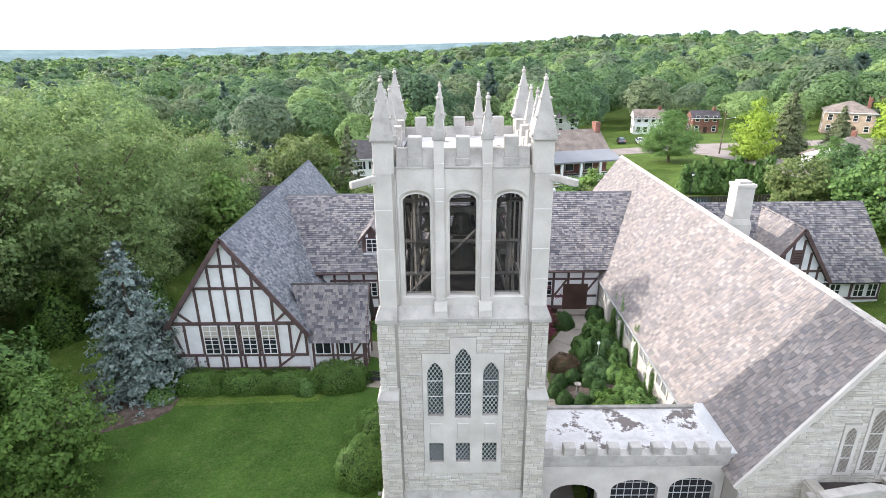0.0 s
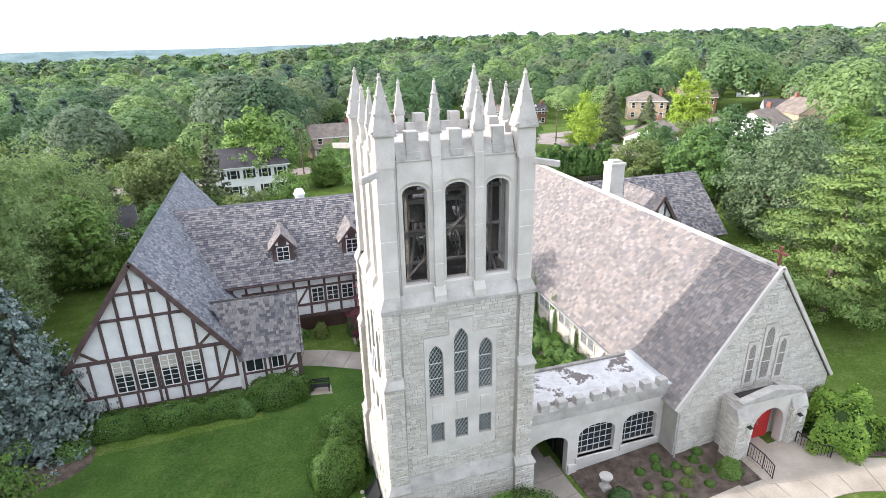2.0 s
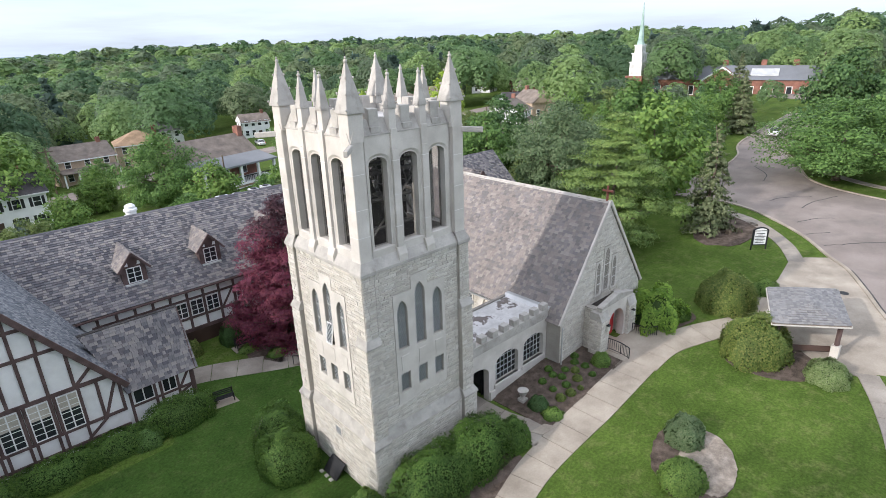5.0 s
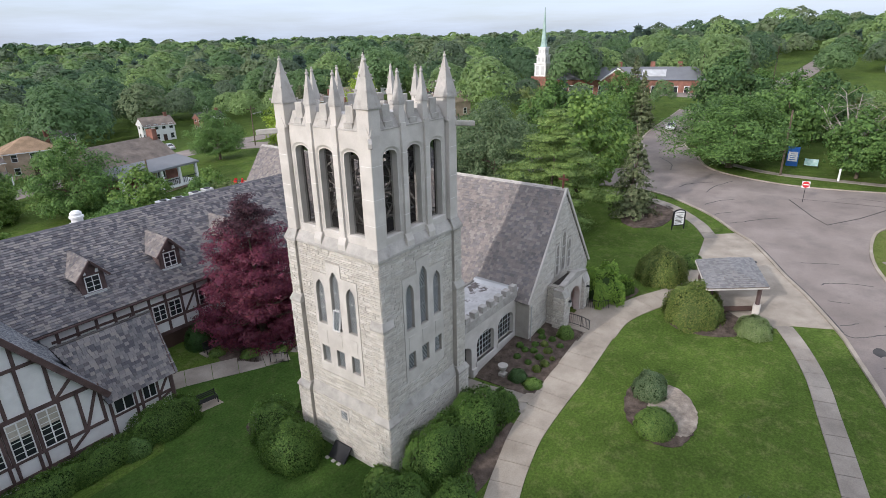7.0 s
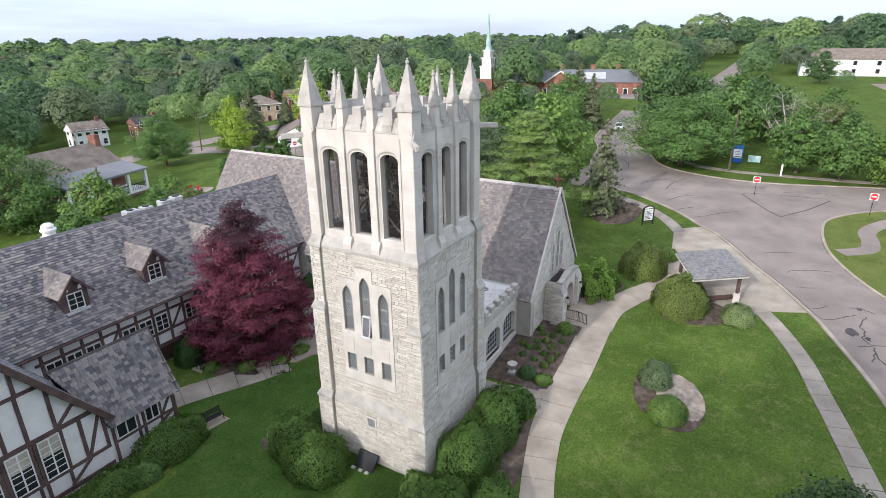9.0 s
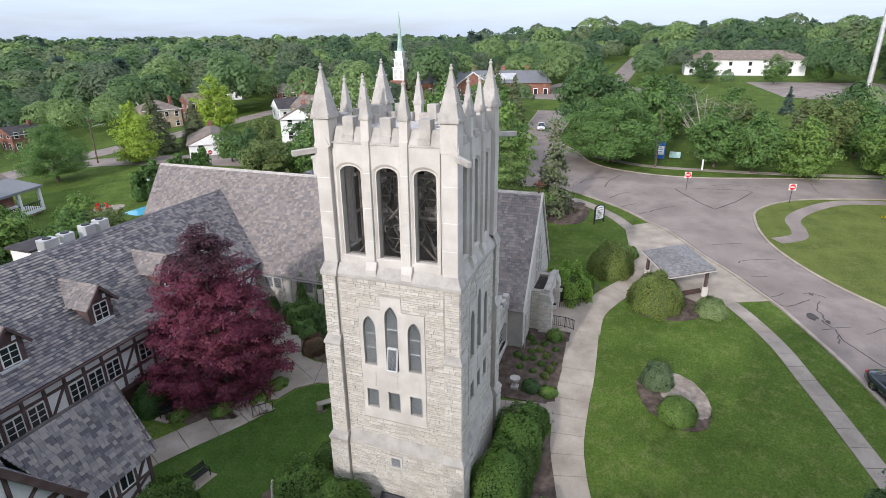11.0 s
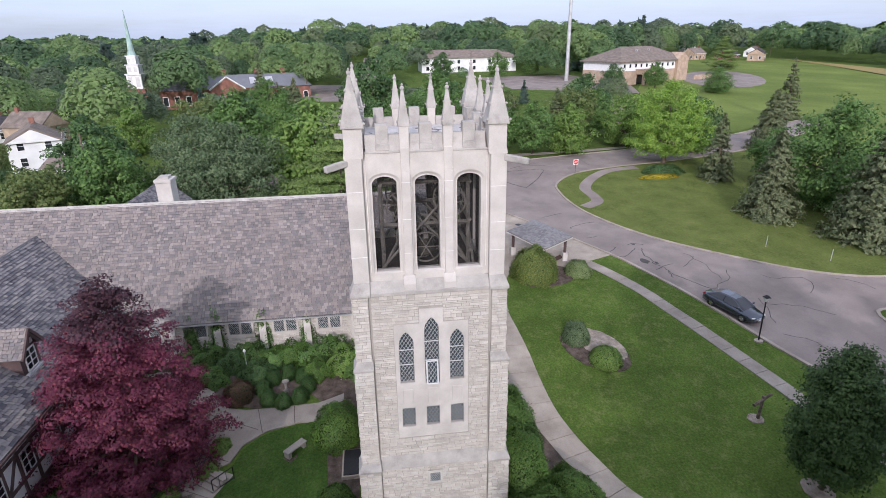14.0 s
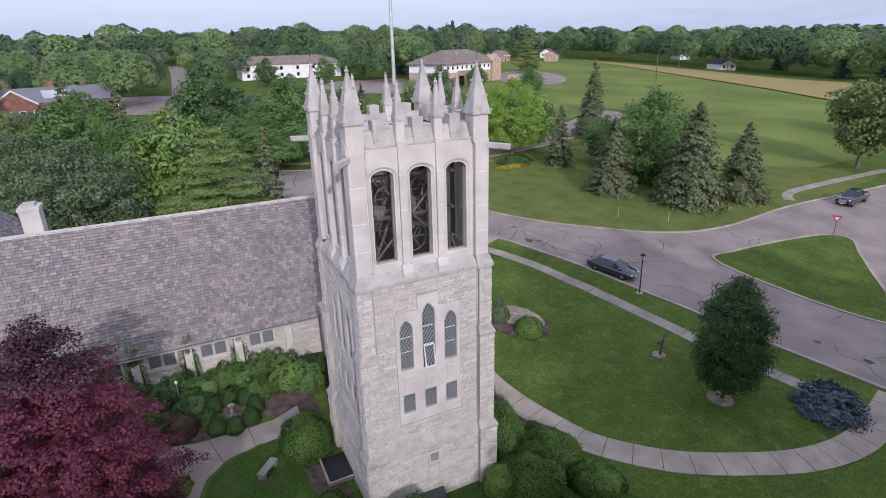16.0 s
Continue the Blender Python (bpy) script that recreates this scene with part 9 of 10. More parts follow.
# give-way sign on the island
x, y = 10.7, -34.2
z = gz(x, y) + 0.1
p = faced(x, y, z, radians(200))
t = thing("yield_sign", (x, y, z), "red and white triangular yield sign on the grass island", "road sign", "road signs")
part("post", Shape().tube((x, y, z - 0.1), (x, y, z + 2.3), 0.03), M["iron"], t)
for nm, k, o0, o1, m in (("border", 1.0, 0.03, 0.045, "sign_red"), ("centre", 0.55, 0.047, 0.055, "white_paint")):
    tri = [(0, 2.05 - 0.42 * k), (0.48 * k, 2.05 + 0.36 * k), (-0.48 * k, 2.05 + 0.36 * k)]
    part(nm, Shape().hexa([p(u, o0, v) for u, v in tri], [p(u, o1, v) for u, v in tri]), M[m], t)

# notice board on the church lawn
x, y = 42.0, 16.3
z = gz(x, y)
p = faced(x, y, z, radians(-42))
t = thing("notice_board", (x, y, z), "white church notice board with black frame and arched top", "sign")
for u in (-0.72, 0.72):
    part("post", Shape().beam(p(u, 0, -0.1), p(u, 0, 2.0), 0.1, 0.1), M["iron"], t)
arc = [(-0.66, 0.55), (0.66, 0.55), (0.66, 1.95), (0.4, 2.12), (0, 2.2), (-0.4, 2.12), (-0.66, 1.95)]
part("panel", Shape().hexa([p(u, -0.05, v) for u, v in arc], [p(u, 0.05, v) for u, v in arc]), M["white_paint"], t)
part("frame_bar", plate(p, -0.7, 0.45, 0.7, 0.55, -0.06, 0.06), M["iron"], t)
for a_, b_ in ((-0.74, -0.6), (0.6, 0.74)):
    part("frame_bar", plate(p, a_, 0.45, b_, 2.02, -0.07, 0.07), M["iron"], t)
part("frame_bar", Shape().hexa([p(u, -0.07, v) for u, v in ((-0.74, 1.95), (-0.4, 2.12), (0, 2.2), (0.4, 2.12), (0.74, 1.95), (0.74, 2.05), (0.42, 2.24), (0, 2.33), (-0.42, 2.24), (-0.74, 2.05))], [p(u, 0.07, v) for u, v in ((-0.74, 1.95), (-0.4, 2.12), (0, 2.2), (0.4, 2.12), (0.74, 1.95), (0.74, 2.05), (0.42, 2.24), (0, 2.33), (-0.42, 2.24), (-0.74, 2.05))]), M["iron"], t)
part("frame_bar", plate(p, -0.66, 1.9, 0.66, 1.96, 0.05, 0.06), M["iron"], t)
for j, w in enumerate((0.42, 0.3, 0.48, 0.36, 0.5, 0.26, 0.4)):
    part("text_line", plate(p, -w, 0.72 + 0.15 * j, w, 0.78 + 0.15 * j, 0.052, 0.056), M["iron"], t)

# blue school sign and banner
x, y = 76.2, 9.6
z = gz(x, y)
p = faced(x, y, z, radians(-85))
t = thing("school_sign", (x, y, z), "tall blue and white sign board on the verge", "sign")
part("board", plate(p, -0.75, 0.2, 0.75, 3.0, -0.1, 0.1), M["sign_blue"], t)
part("panel", plate(p, -0.6, 0.9, 0.6, 2.3, 0.102, 0.11), M["white_paint"], t)
for j, w in enumerate((0.4, 0.3, 0.42, 0.25)):
    part("text_line", plate(p, -w, 1.1 + 0.28 * j, w, 1.2 + 0.28 * j, 0.112, 0.118), M["sign_blue"], t)
p = faced(76.8, 7.2, gz(76.8, 7.2), radians(-95))
t = thing("banner", (76.8, 7.2, gz(76.8, 7.2)), "pale teal banner stretched between two stakes", "banner")
M["teal"] = mat("teal_cloth", [(0.25, 0.5, 0.5), (0.6, 0.68, 0.68)], rough=0.8, big=1.5, bump=0)
part("cloth", plate(p, -0.9, 0.35, 0.9, 1.35, 0, 0.02), M["teal"], t)
for u in (-0.9, 0.9):
    part("stake", Shape().tube(p(u, 0, -0.1), p(u, 0, 1.45), 0.03), M["iron"], t)
x, y = 70.2, 3.4
solo("marker_post", Shape().box((x - 0.12, y - 0.12, gz(x, y) - 0.1), (x + 0.12, y + 0.12, gz(x, y) + 1.7)), M["white_paint"], "short white marker post on the verge", "post", at=(x, y, gz(x, y)), bevel=0.03)
p = faced(76, 92, gz(76, 92), radians(0))
solo("blue_sign", plate(p, -0.6, 0.3, 0.6, 2.0, -0.05, 0.05), M["sign_blue"], "blue yard sign by the street", "sign", at=(76, 92, gz(76, 92)))
for x, y in ((26.0, -16.2), (21.8, -20.2)):
    solo("reflector_post", Shape().tube((x, y, gz(x, y) - 0.1), (x, y, gz(x, y) + 1.3), 0.03), M["metal_grey"], "thin grey marker post beside the road", "post", at=(x, y, gz(x, y)), group="marker posts")


def utility_pole(x, y, h, lean=0.0, arm=True, lamp=None):
    z = gz(x, y)
    t = thing("utility_pole", (x, y, z), "brown wooden utility pole" + (" with a street light" if lamp else ""), "utility pole", "utility poles")
    top = (x + lean, y, z + h)
    part("pole", Shape().tube((x, y, z - 0.2), top, 0.16, 0.11), M["bark"], t)
    if arm:
        part("cross_arm", Shape().beam((x + lean - 1.1, y, z + h - 0.6), (x + lean + 1.1, y, z + h - 0.6), 0.12, 0.1), M["bark"], t)
    if lamp:
        part("lamp_arm", Shape().tube((x + lean * 0.8, y, z + h * 0.8), (x + lamp[0], y + lamp[1], z + h * 0.86), 0.04), M["metal_grey"], t)
        part("lamp_head", Shape().ball((x + lamp[0], y + lamp[1], z + h * 0.85), 0.22, 8, 0.5), M["metal_grey"], t)


for args in ((286, -206, 13, 0.0, True), (183, -199, 12, 0.2, True), (155, -198, 11, 0.0, True), (262, -139, 13, 0.0, True), (70.3, 10.2, 9.0, 0.2, False), (109.7, 44.8, 10.0, 0.0, True, (2.5, -1.0)), (49.5, 60.5, 10.0, 1.4, False, (3.0, 0.5)), (-48.5, 116, 10, 0.2, True), (0, 118, 10, 0.0, True), (58, 116, 9, 0.1, True, (1.5, -1.5)), (16, 80.5, 8, 0.1, False), (165, 44, 11, 0, True), (230, 50, 11, 0, True), (150, -150, 11, 0.5, True), (205, 30, 11, 0, True)):
    utility_pole(*args)
t = thing("mast", (192, -52, gz(192, -52)), "very tall pale steel mast behind the school", "mast")
part("shaft", Shape().tube((192, -52, gz(192, -52)), (192, -52, 46), 0.75, 0.5, 12), M["metal_grey"], t)
part("head_frame", Shape().beam((190, -52, 46), (194, -52, 46), 0.5, 0.5), M["metal_grey"], t)

# ---- things in the church grounds ----
sh = thing("bus_shelter", (27.0, 8.4, gz(27, 8.4)), "open wooden shelter with a grey slate roof by the drive", "shelter")
a, b, c, d = (Vector((28.35, 11.3, 4.45)), Vector((31.4, 7.5, 4.45)), Vector((25.6, 5.35, 4.45)), Vector((22.7, 9.1, 4.45)))
mid1, mid2 = (a + b) / 2 * 0.72 + (c + d) / 2 * 0.28 + Vector((0, 0, 0.75)), (a + b) / 2 * 0.28 + (c + d) / 2 * 0.72 + Vector((0, 0, 0.75))
for k, quad in enumerate(((d, a, mid1, mid2), (b, c, mid2, mid1), (a, b, mid1, mid1), (c, d, mid2, mid2))):
    p0, p1, p2, p3 = quad
    U = (p1 - p0).normalized()
    N = U.cross(p3 - p0).normalized()
    V = N.cross(U) if N.cross(U).z > 0 else -N.cross(U)
    s = Shape()
    s.hexa([p - Vector((0, 0, 0.12)) for p in (p0, p1, p2, p3)], [p0, p1, p2, p3])
    r = part("roof", s, M["shingle_brown"], sh)
    slates(r, p0, U, V, [((p - p0).dot(U), (p - p0).dot(V)) for p in (p0, p1, p2, p3)], "slate_grey", 130 + k, row=0.2, widths=(0.2, 0.28))
cen = (a + b + c + d) / 4
for q in (a, b, c, d):
    f = q.lerp(cen, 0.2)
    part("post", Shape().beam((f.x, f.y, gz(f.x, f.y) - 0.1), (f.x, f.y, 4.35), 0.22, 0.22), M["timber"], sh)
    part("pier", Shape().box((f.x - 0.25, f.y - 0.25, gz(f.x, f.y) - 0.1), (f.x + 0.25, f.y + 0.25, gz(f.x, f.y) + 0.9)), M["cut_stone"], sh, bevel=0.02)
for q, r in ((a, b), (b, c), (c, d), (d, a)):
    part("fascia", Shape().beam(q - Vector((0, 0, 0.1)), r - Vector((0, 0, 0.1)), 0.08, 0.13, (0, 0, 1)), M["cut_stone"], sh)
part("seat", Shape().beam(d.lerp(cen, 0.3) - Vector((0, 0, 2.2)), c.lerp(cen, 0.3) - Vector((0, 0, 2.2)), 0.4, 0.08), M["dark_wood"], sh)

b = thing("stone_bench", (3.5, 30.1, gz(3.5, 30.1)), "weathered grey stone bench on the courtyard lawn", "bench")
z = gz(3.5, 30.1)
ang = radians(-42)
p = faced(3.5, 30.1, z, ang)
part("pad", plate(p, -0.8, -0.1, 0.8, 0.03, -0.42, 0.42), M["mulch"], b)
part("seat", plate(p, -0.72, 0.38, 0.72, 0.48, -0.24, 0.24), M["old_stone"], b, bevel=0.02)
for u in (-0.55, 0.55):
    part("leg", plate(p, u - 0.12, 0.02, u + 0.12, 0.38, -0.22, 0.22), M["old_stone"], b, bevel=0.02)


def iron_bench(x, y, yaw):
    z = gz(x, y)
    p = faced(x, y, z, yaw)
    t = thing("garden_bench", (x, y, z), "black iron garden bench on a small concrete pad", "bench", "iron benches")
    part("pad", plate(p, -1.0, -0.1, 1.0, 0.05, -0.55, 0.5), M["concrete"], t)
    for j in range(4):
        part("slat", plate(p, -0.75, 0.44, 0.75, 0.47, -0.22 + 0.12 * j, -0.13 + 0.12 * j), M["iron"], t)
    for j in range(3):
        part("back_slat", plate(p, -0.75, 0.55 + 0.13 * j, 0.75, 0.63 + 0.13 * j, -0.26, -0.23), M["iron"], t)
    for u in (-0.75, 0.75):
        part("leg", Shape().beam(p(u, -0.25, 0.05), p(u, -0.25, 0.95), 0.05, 0.05), M["iron"], t)
        part("leg", Shape().beam(p(u, 0.22, 0.05), p(u, 0.22, 0.62), 0.05, 0.05), M["iron"], t)
        part("armrest", Shape().beam(p(u, -0.25, 0.62), p(u, 0.25, 0.62), 0.05, 0.04), M["iron"], t)


iron_bench(-4.7, 33.6, radians(-10))
iron_bench(-0.3, 39.6, radians(0))
solo("garden_statue", Shape().lathe((-4.15, 28.85, gz(-4.15, 28.85)), [(0.2, 0), (0.2, 0.22), (0.14, 0.25), (0.16, 0.5), (0.15, 0.8), (0.08, 0.95), (0.1, 1.05), (0.07, 1.18)], 10), M["worn_stone"], "small grey stone garden statue", "statue", at=(-4.15, 28.85, gz(-4.15, 28.85)), smooth=True)
bed(circle(-4.15, 28.7, 0.6, 0.9, 12), label="small mulch patch round the garden statue", dz=0.055)
bb = thing("bird_bath", (9.15, 31.3, gz(9.15, 31.3)), "grey stone bird bath among the box balls", "bird bath")
z = gz(9.15, 31.3)
part("pedestal", Shape().lathe((9.15, 31.3, z), [(0.22, 0), (0.2, 0.1), (0.1, 0.2), (0.09, 0.6), (0.14, 0.7)], 12), M["old_stone"], bb)
part("basin", Shape().lathe((9.15, 31.3, z + 0.7), [(0.1, 0), (0.22, 0.07), (0.24, 0.11), (0.2, 0.09), (0.05, 0.05)], 14), M["old_stone"], bb)
ur = thing("stone_urn", (8.95, 18.75, gz(8.95, 18.75)), "weathered stone urn planter on a square foot", "planter")
z = gz(8.95, 18.75)
part("foot", Shape().box((8.7, 18.5, z), (9.2, 19.0, z + 0.22)), M["worn_stone"], ur, bevel=0.02)
part("bowl", Shape().lathe((8.95, 18.75, z + 0.22), [(0.16, 0), (0.1, 0.12), (0.26, 0.35), (0.33, 0.55), (0.36, 0.6), (0.28, 0.58)], 16), M["worn_stone"], ur)
part("soil", Shape().lathe((8.95, 18.75, z + 0.72), [(0.27, 0), (0.25, 0.06)], 12), M["mulch"], ur)
gl = thing("garden_lamp", (11.2, 34.2, gz(11.2, 34.2)), "slim white garden lamp among the plants", "garden lamp")
z = gz(11.2, 34.2)
part("post", Shape().tube((11.2, 34.2, z), (11.2, 34.2, z + 1.9), 0.03), M["metal_grey"], gl)
part("head", Shape().lathe((11.2, 34.2, z + 1.9), [(0.06, 0), (0.12, 0.1), (0.02, 0.25)], 10), M["white_paint"], gl)
# cellar hatches at the tower foot
for (x0, y0, x1, y1), lab in (((0.9, 25.75, 3.1, 27.3), "dark sloping cellar hatch in a concrete frame"),):
    z = gz((x0 + x1) / 2, y0)
    h = thing("cellar_hatch", ((x0 + x1) / 2, (y0 + y1) / 2, z), lab, "hatch", "cellar hatches")
    part("frame", Shape().box((x0, y0, z - 0.1), (x1, y1, z + 0.22)), M["concrete"], h, bevel=0.02)
    xm = (x0 + x1) / 2
    for a_, b_ in ((x0 + 0.1, xm - 0.01), (xm + 0.01, x1 - 0.1)):
        part("door", Shape().box((a_, y0 + 0.1, z + 0.2), (b_, y1 - 0.1, z + 0.28)), M["iron"], h, bevel=0.01)
h = thing("cellar_hatch", (-2.9, 22.6, gz(-2.9, 22.6)), "dark sloping slab leaning at the tower foot", "hatch", "cellar hatches")
z = gz(-2.9, 22.6)
part("lid", Shape().hexa([(-3.25, 21.95, z), (-3.15, 21.95, z - 0.05), (-3.15, 23.25, z - 0.05), (-3.25, 23.25, z)], [(-2.55, 21.95, z + 0.72), (-2.45, 21.95, z + 0.68), (-2.45, 23.25, z + 0.68), (-2.55, 23.25, z + 0.72)]), M["iron"], h, bevel=0.01)
for dy in (0.0, 0.45, 0.95):
    part("loose_stone", Shape().box((-3.45, 22.1 + dy, z - 0.03), (-3.25, 22.35 + dy, z + 0.09)), M["worn_stone"], h, bevel=0.02)
# rustic wooden cross on the lawn
wc = thing("wooden_cross", (2.35, 1.2, gz(2.35, 1.2)), "weathered rustic wooden cross of logs on the lawn", "cross")
z = gz(2.35, 1.2)
part("upright", Shape().tube((2.35, 1.2, z - 0.1), (2.3, 1.15, z + 1.75), 0.11, 0.09, 8), M["bark"], wc)
part("cross_log", Shape().tube((1.95, 2.0, z + 1.4), (2.6, 0.4, z + 1.6), 0.11, 0.09, 8), M["bark"], wc)
for i, (dx, dy) in enumerate(((-1.6, 0.3), (0.6, -0.9), (1.6, 0.5), (0.2, 1.2), (-0.6, -0.5))):
    x, y = 45 + dx, 20.5 + dy
    solo("tree_stump", Shape().lathe((x, y, gz(x, y)), [(0.42, -0.1), (0.34, 0.15), (0.3, 0.45), (0.25, 0.47)], 10), M["bark"], "cut grey-brown tree stump in the earth bed", "stump", at=(x, y, gz(x, y)), group="tree stumps")
# rails and steps on the courtyard walk
for j in range(3):
    x, y = 1.6 + 0.28 * j, 34.85 - 0.22 * j
    solo("walk_step", Shape().beam((x - 0.55, y - 0.75, gz(x, y) + 0.06 + 0.08 * j), (x + 0.55, y + 0.75, gz(x, y) + 0.06 + 0.08 * j), 0.34, 0.16, (1, -0.7, 0)), M["concrete_grey"], "low grey concrete step in the courtyard walk", "step", at=(x, y, gz(x, y)), kind="structure")
railing("walk_railing", [(1.0, 34.2, gz(1, 34.2)), (1.9, 33.3, gz(1.9, 33.3))], "black iron hand rail at the courtyard steps", 0.85, 3)
railing("walk_railing", [(2.0, 35.5, gz(2, 35.5)), (2.9, 34.7, gz(2.9, 34.7))], "black iron hand rail at the courtyard steps", 0.85, 3)

# sealed cracks and patches in the road
rnd = random.Random(11)
for i in range(26):
    while True:
        x, y = rnd.uniform(-8, 62), rnd.uniform(-26, -7)
        on = spans(asphalt, y)
        if any(a_ + 1.5 < x < b_ - 1.5 for a_, b_ in on) and not inside(ISLAND, x, y) and not inside(MEDIAN, x, y):
            break
    ang = rnd.uniform(0, 6.28)
    line = [(x, y)]
    for j in range(rnd.randint(4, 9)):
        ang += rnd.uniform(-0.7, 0.7)
        q = (line[-1][0] + 0.8 * math.cos(ang), line[-1][1] + 0.8 * math.sin(ang))
        if inside(ISLAND, *q) or inside(MEDIAN, *q) or not inside(asphalt, *q):
            break
        line.append(q)
    if len(line) > 2:
        part("sealed_crack", draped(ribbon(line, 0.032, -0.032), 0.037, 2.0, 0), M["tar"], road, "dark tar line sealing a crack")
CRACKS = ([(26.0, 0.3), (25.9, -0.4), (26.7, -1.5), (27.8, -2.5)], [(28.8, -2.2), (29.1, -2.8), (28.5, -3.7)], [(27.6, -3.1), (25.9, -2.6), (24.8, -2.8), (23.8, -2.6), (23.1, -3.0), (23.4, -4.3)],
          [(22.4, -2.2), (22.8, -3.1), (21.8, -3.2), (20.5, -3.7), (19.4, -4.4), (17.6, -5.6)], [(22.3, -3.2), (20.6, -2.9)], [(34.3, 2.3), (35.1, 1.7), (35.7, 0.3), (36.2, -1.4)], [(38.7, 4.3), (39.2, 3.0), (39.8, 1.4)],
          [(31.3, 1.5), (31.7, 0.1)], [(27.3, 0.5), (28.3, -0.6)])
FAR_CRACKS = ([(46.4, 11.9), (47.6, 10.7), (49.2, 9.3), (50.6, 7.5)], [(51.6, 15.8), (53.8, 14.7), (55.0, 13.2)], [(57.6, 20.4), (59.6, 19.5), (61.8, 17.1)], [(56.6, 16.8), (60.1, 16.3), (63.6, 15.0)], [(48.6, 14.0), (50.4, 12.4)], [(60.5, 3), (62, 0.5), (61.6, -3)], [(66, 24), (70, 25), (74, 28)])
for k, line in enumerate(CRACKS + FAR_CRACKS):
    line = [(px + 0.07 * math.sin(9 * px + 5 * py), py + 0.07 * math.cos(7 * px - 8 * py)) for px, py in smooth_line(line, 5)]
    half = 0.05 if k < 9 else 0.07
    part("sealed_crack", draped(ribbon(line, half, -half), 0.037, 2.0, 0), M["tar"], road, "dark tar line sealing a crack")
joint = [(px + 0.16, py - 0.22) for px, py in NEAR_KERB if 25.5 < px < 42]
part("gutter_joint", draped(ribbon(joint, 0.07, -0.07), 0.039, 2.0, 0), M["tar"], road, "dark tar joint along the gutter")
for x, y, r in ((24.5, -2.0, 0.55), (23.9, -2.9, 0.3), (28.8, -2.8, 0.25), (-5.5, -11.5, 0.4), (-2, -11.0, 0.3)):
    part("tar_patch", draped(circle(x, y, r, r * 0.7, 12, wob=0.3), 0.036, 1.0, 0), M["tar"], road)
part("drain_cover", draped(circle(36.6, 7.9, 0.35, 0.35, 14, wob=0), 0.058, 1.0, 0), M["iron"], road, "round iron drain cover")


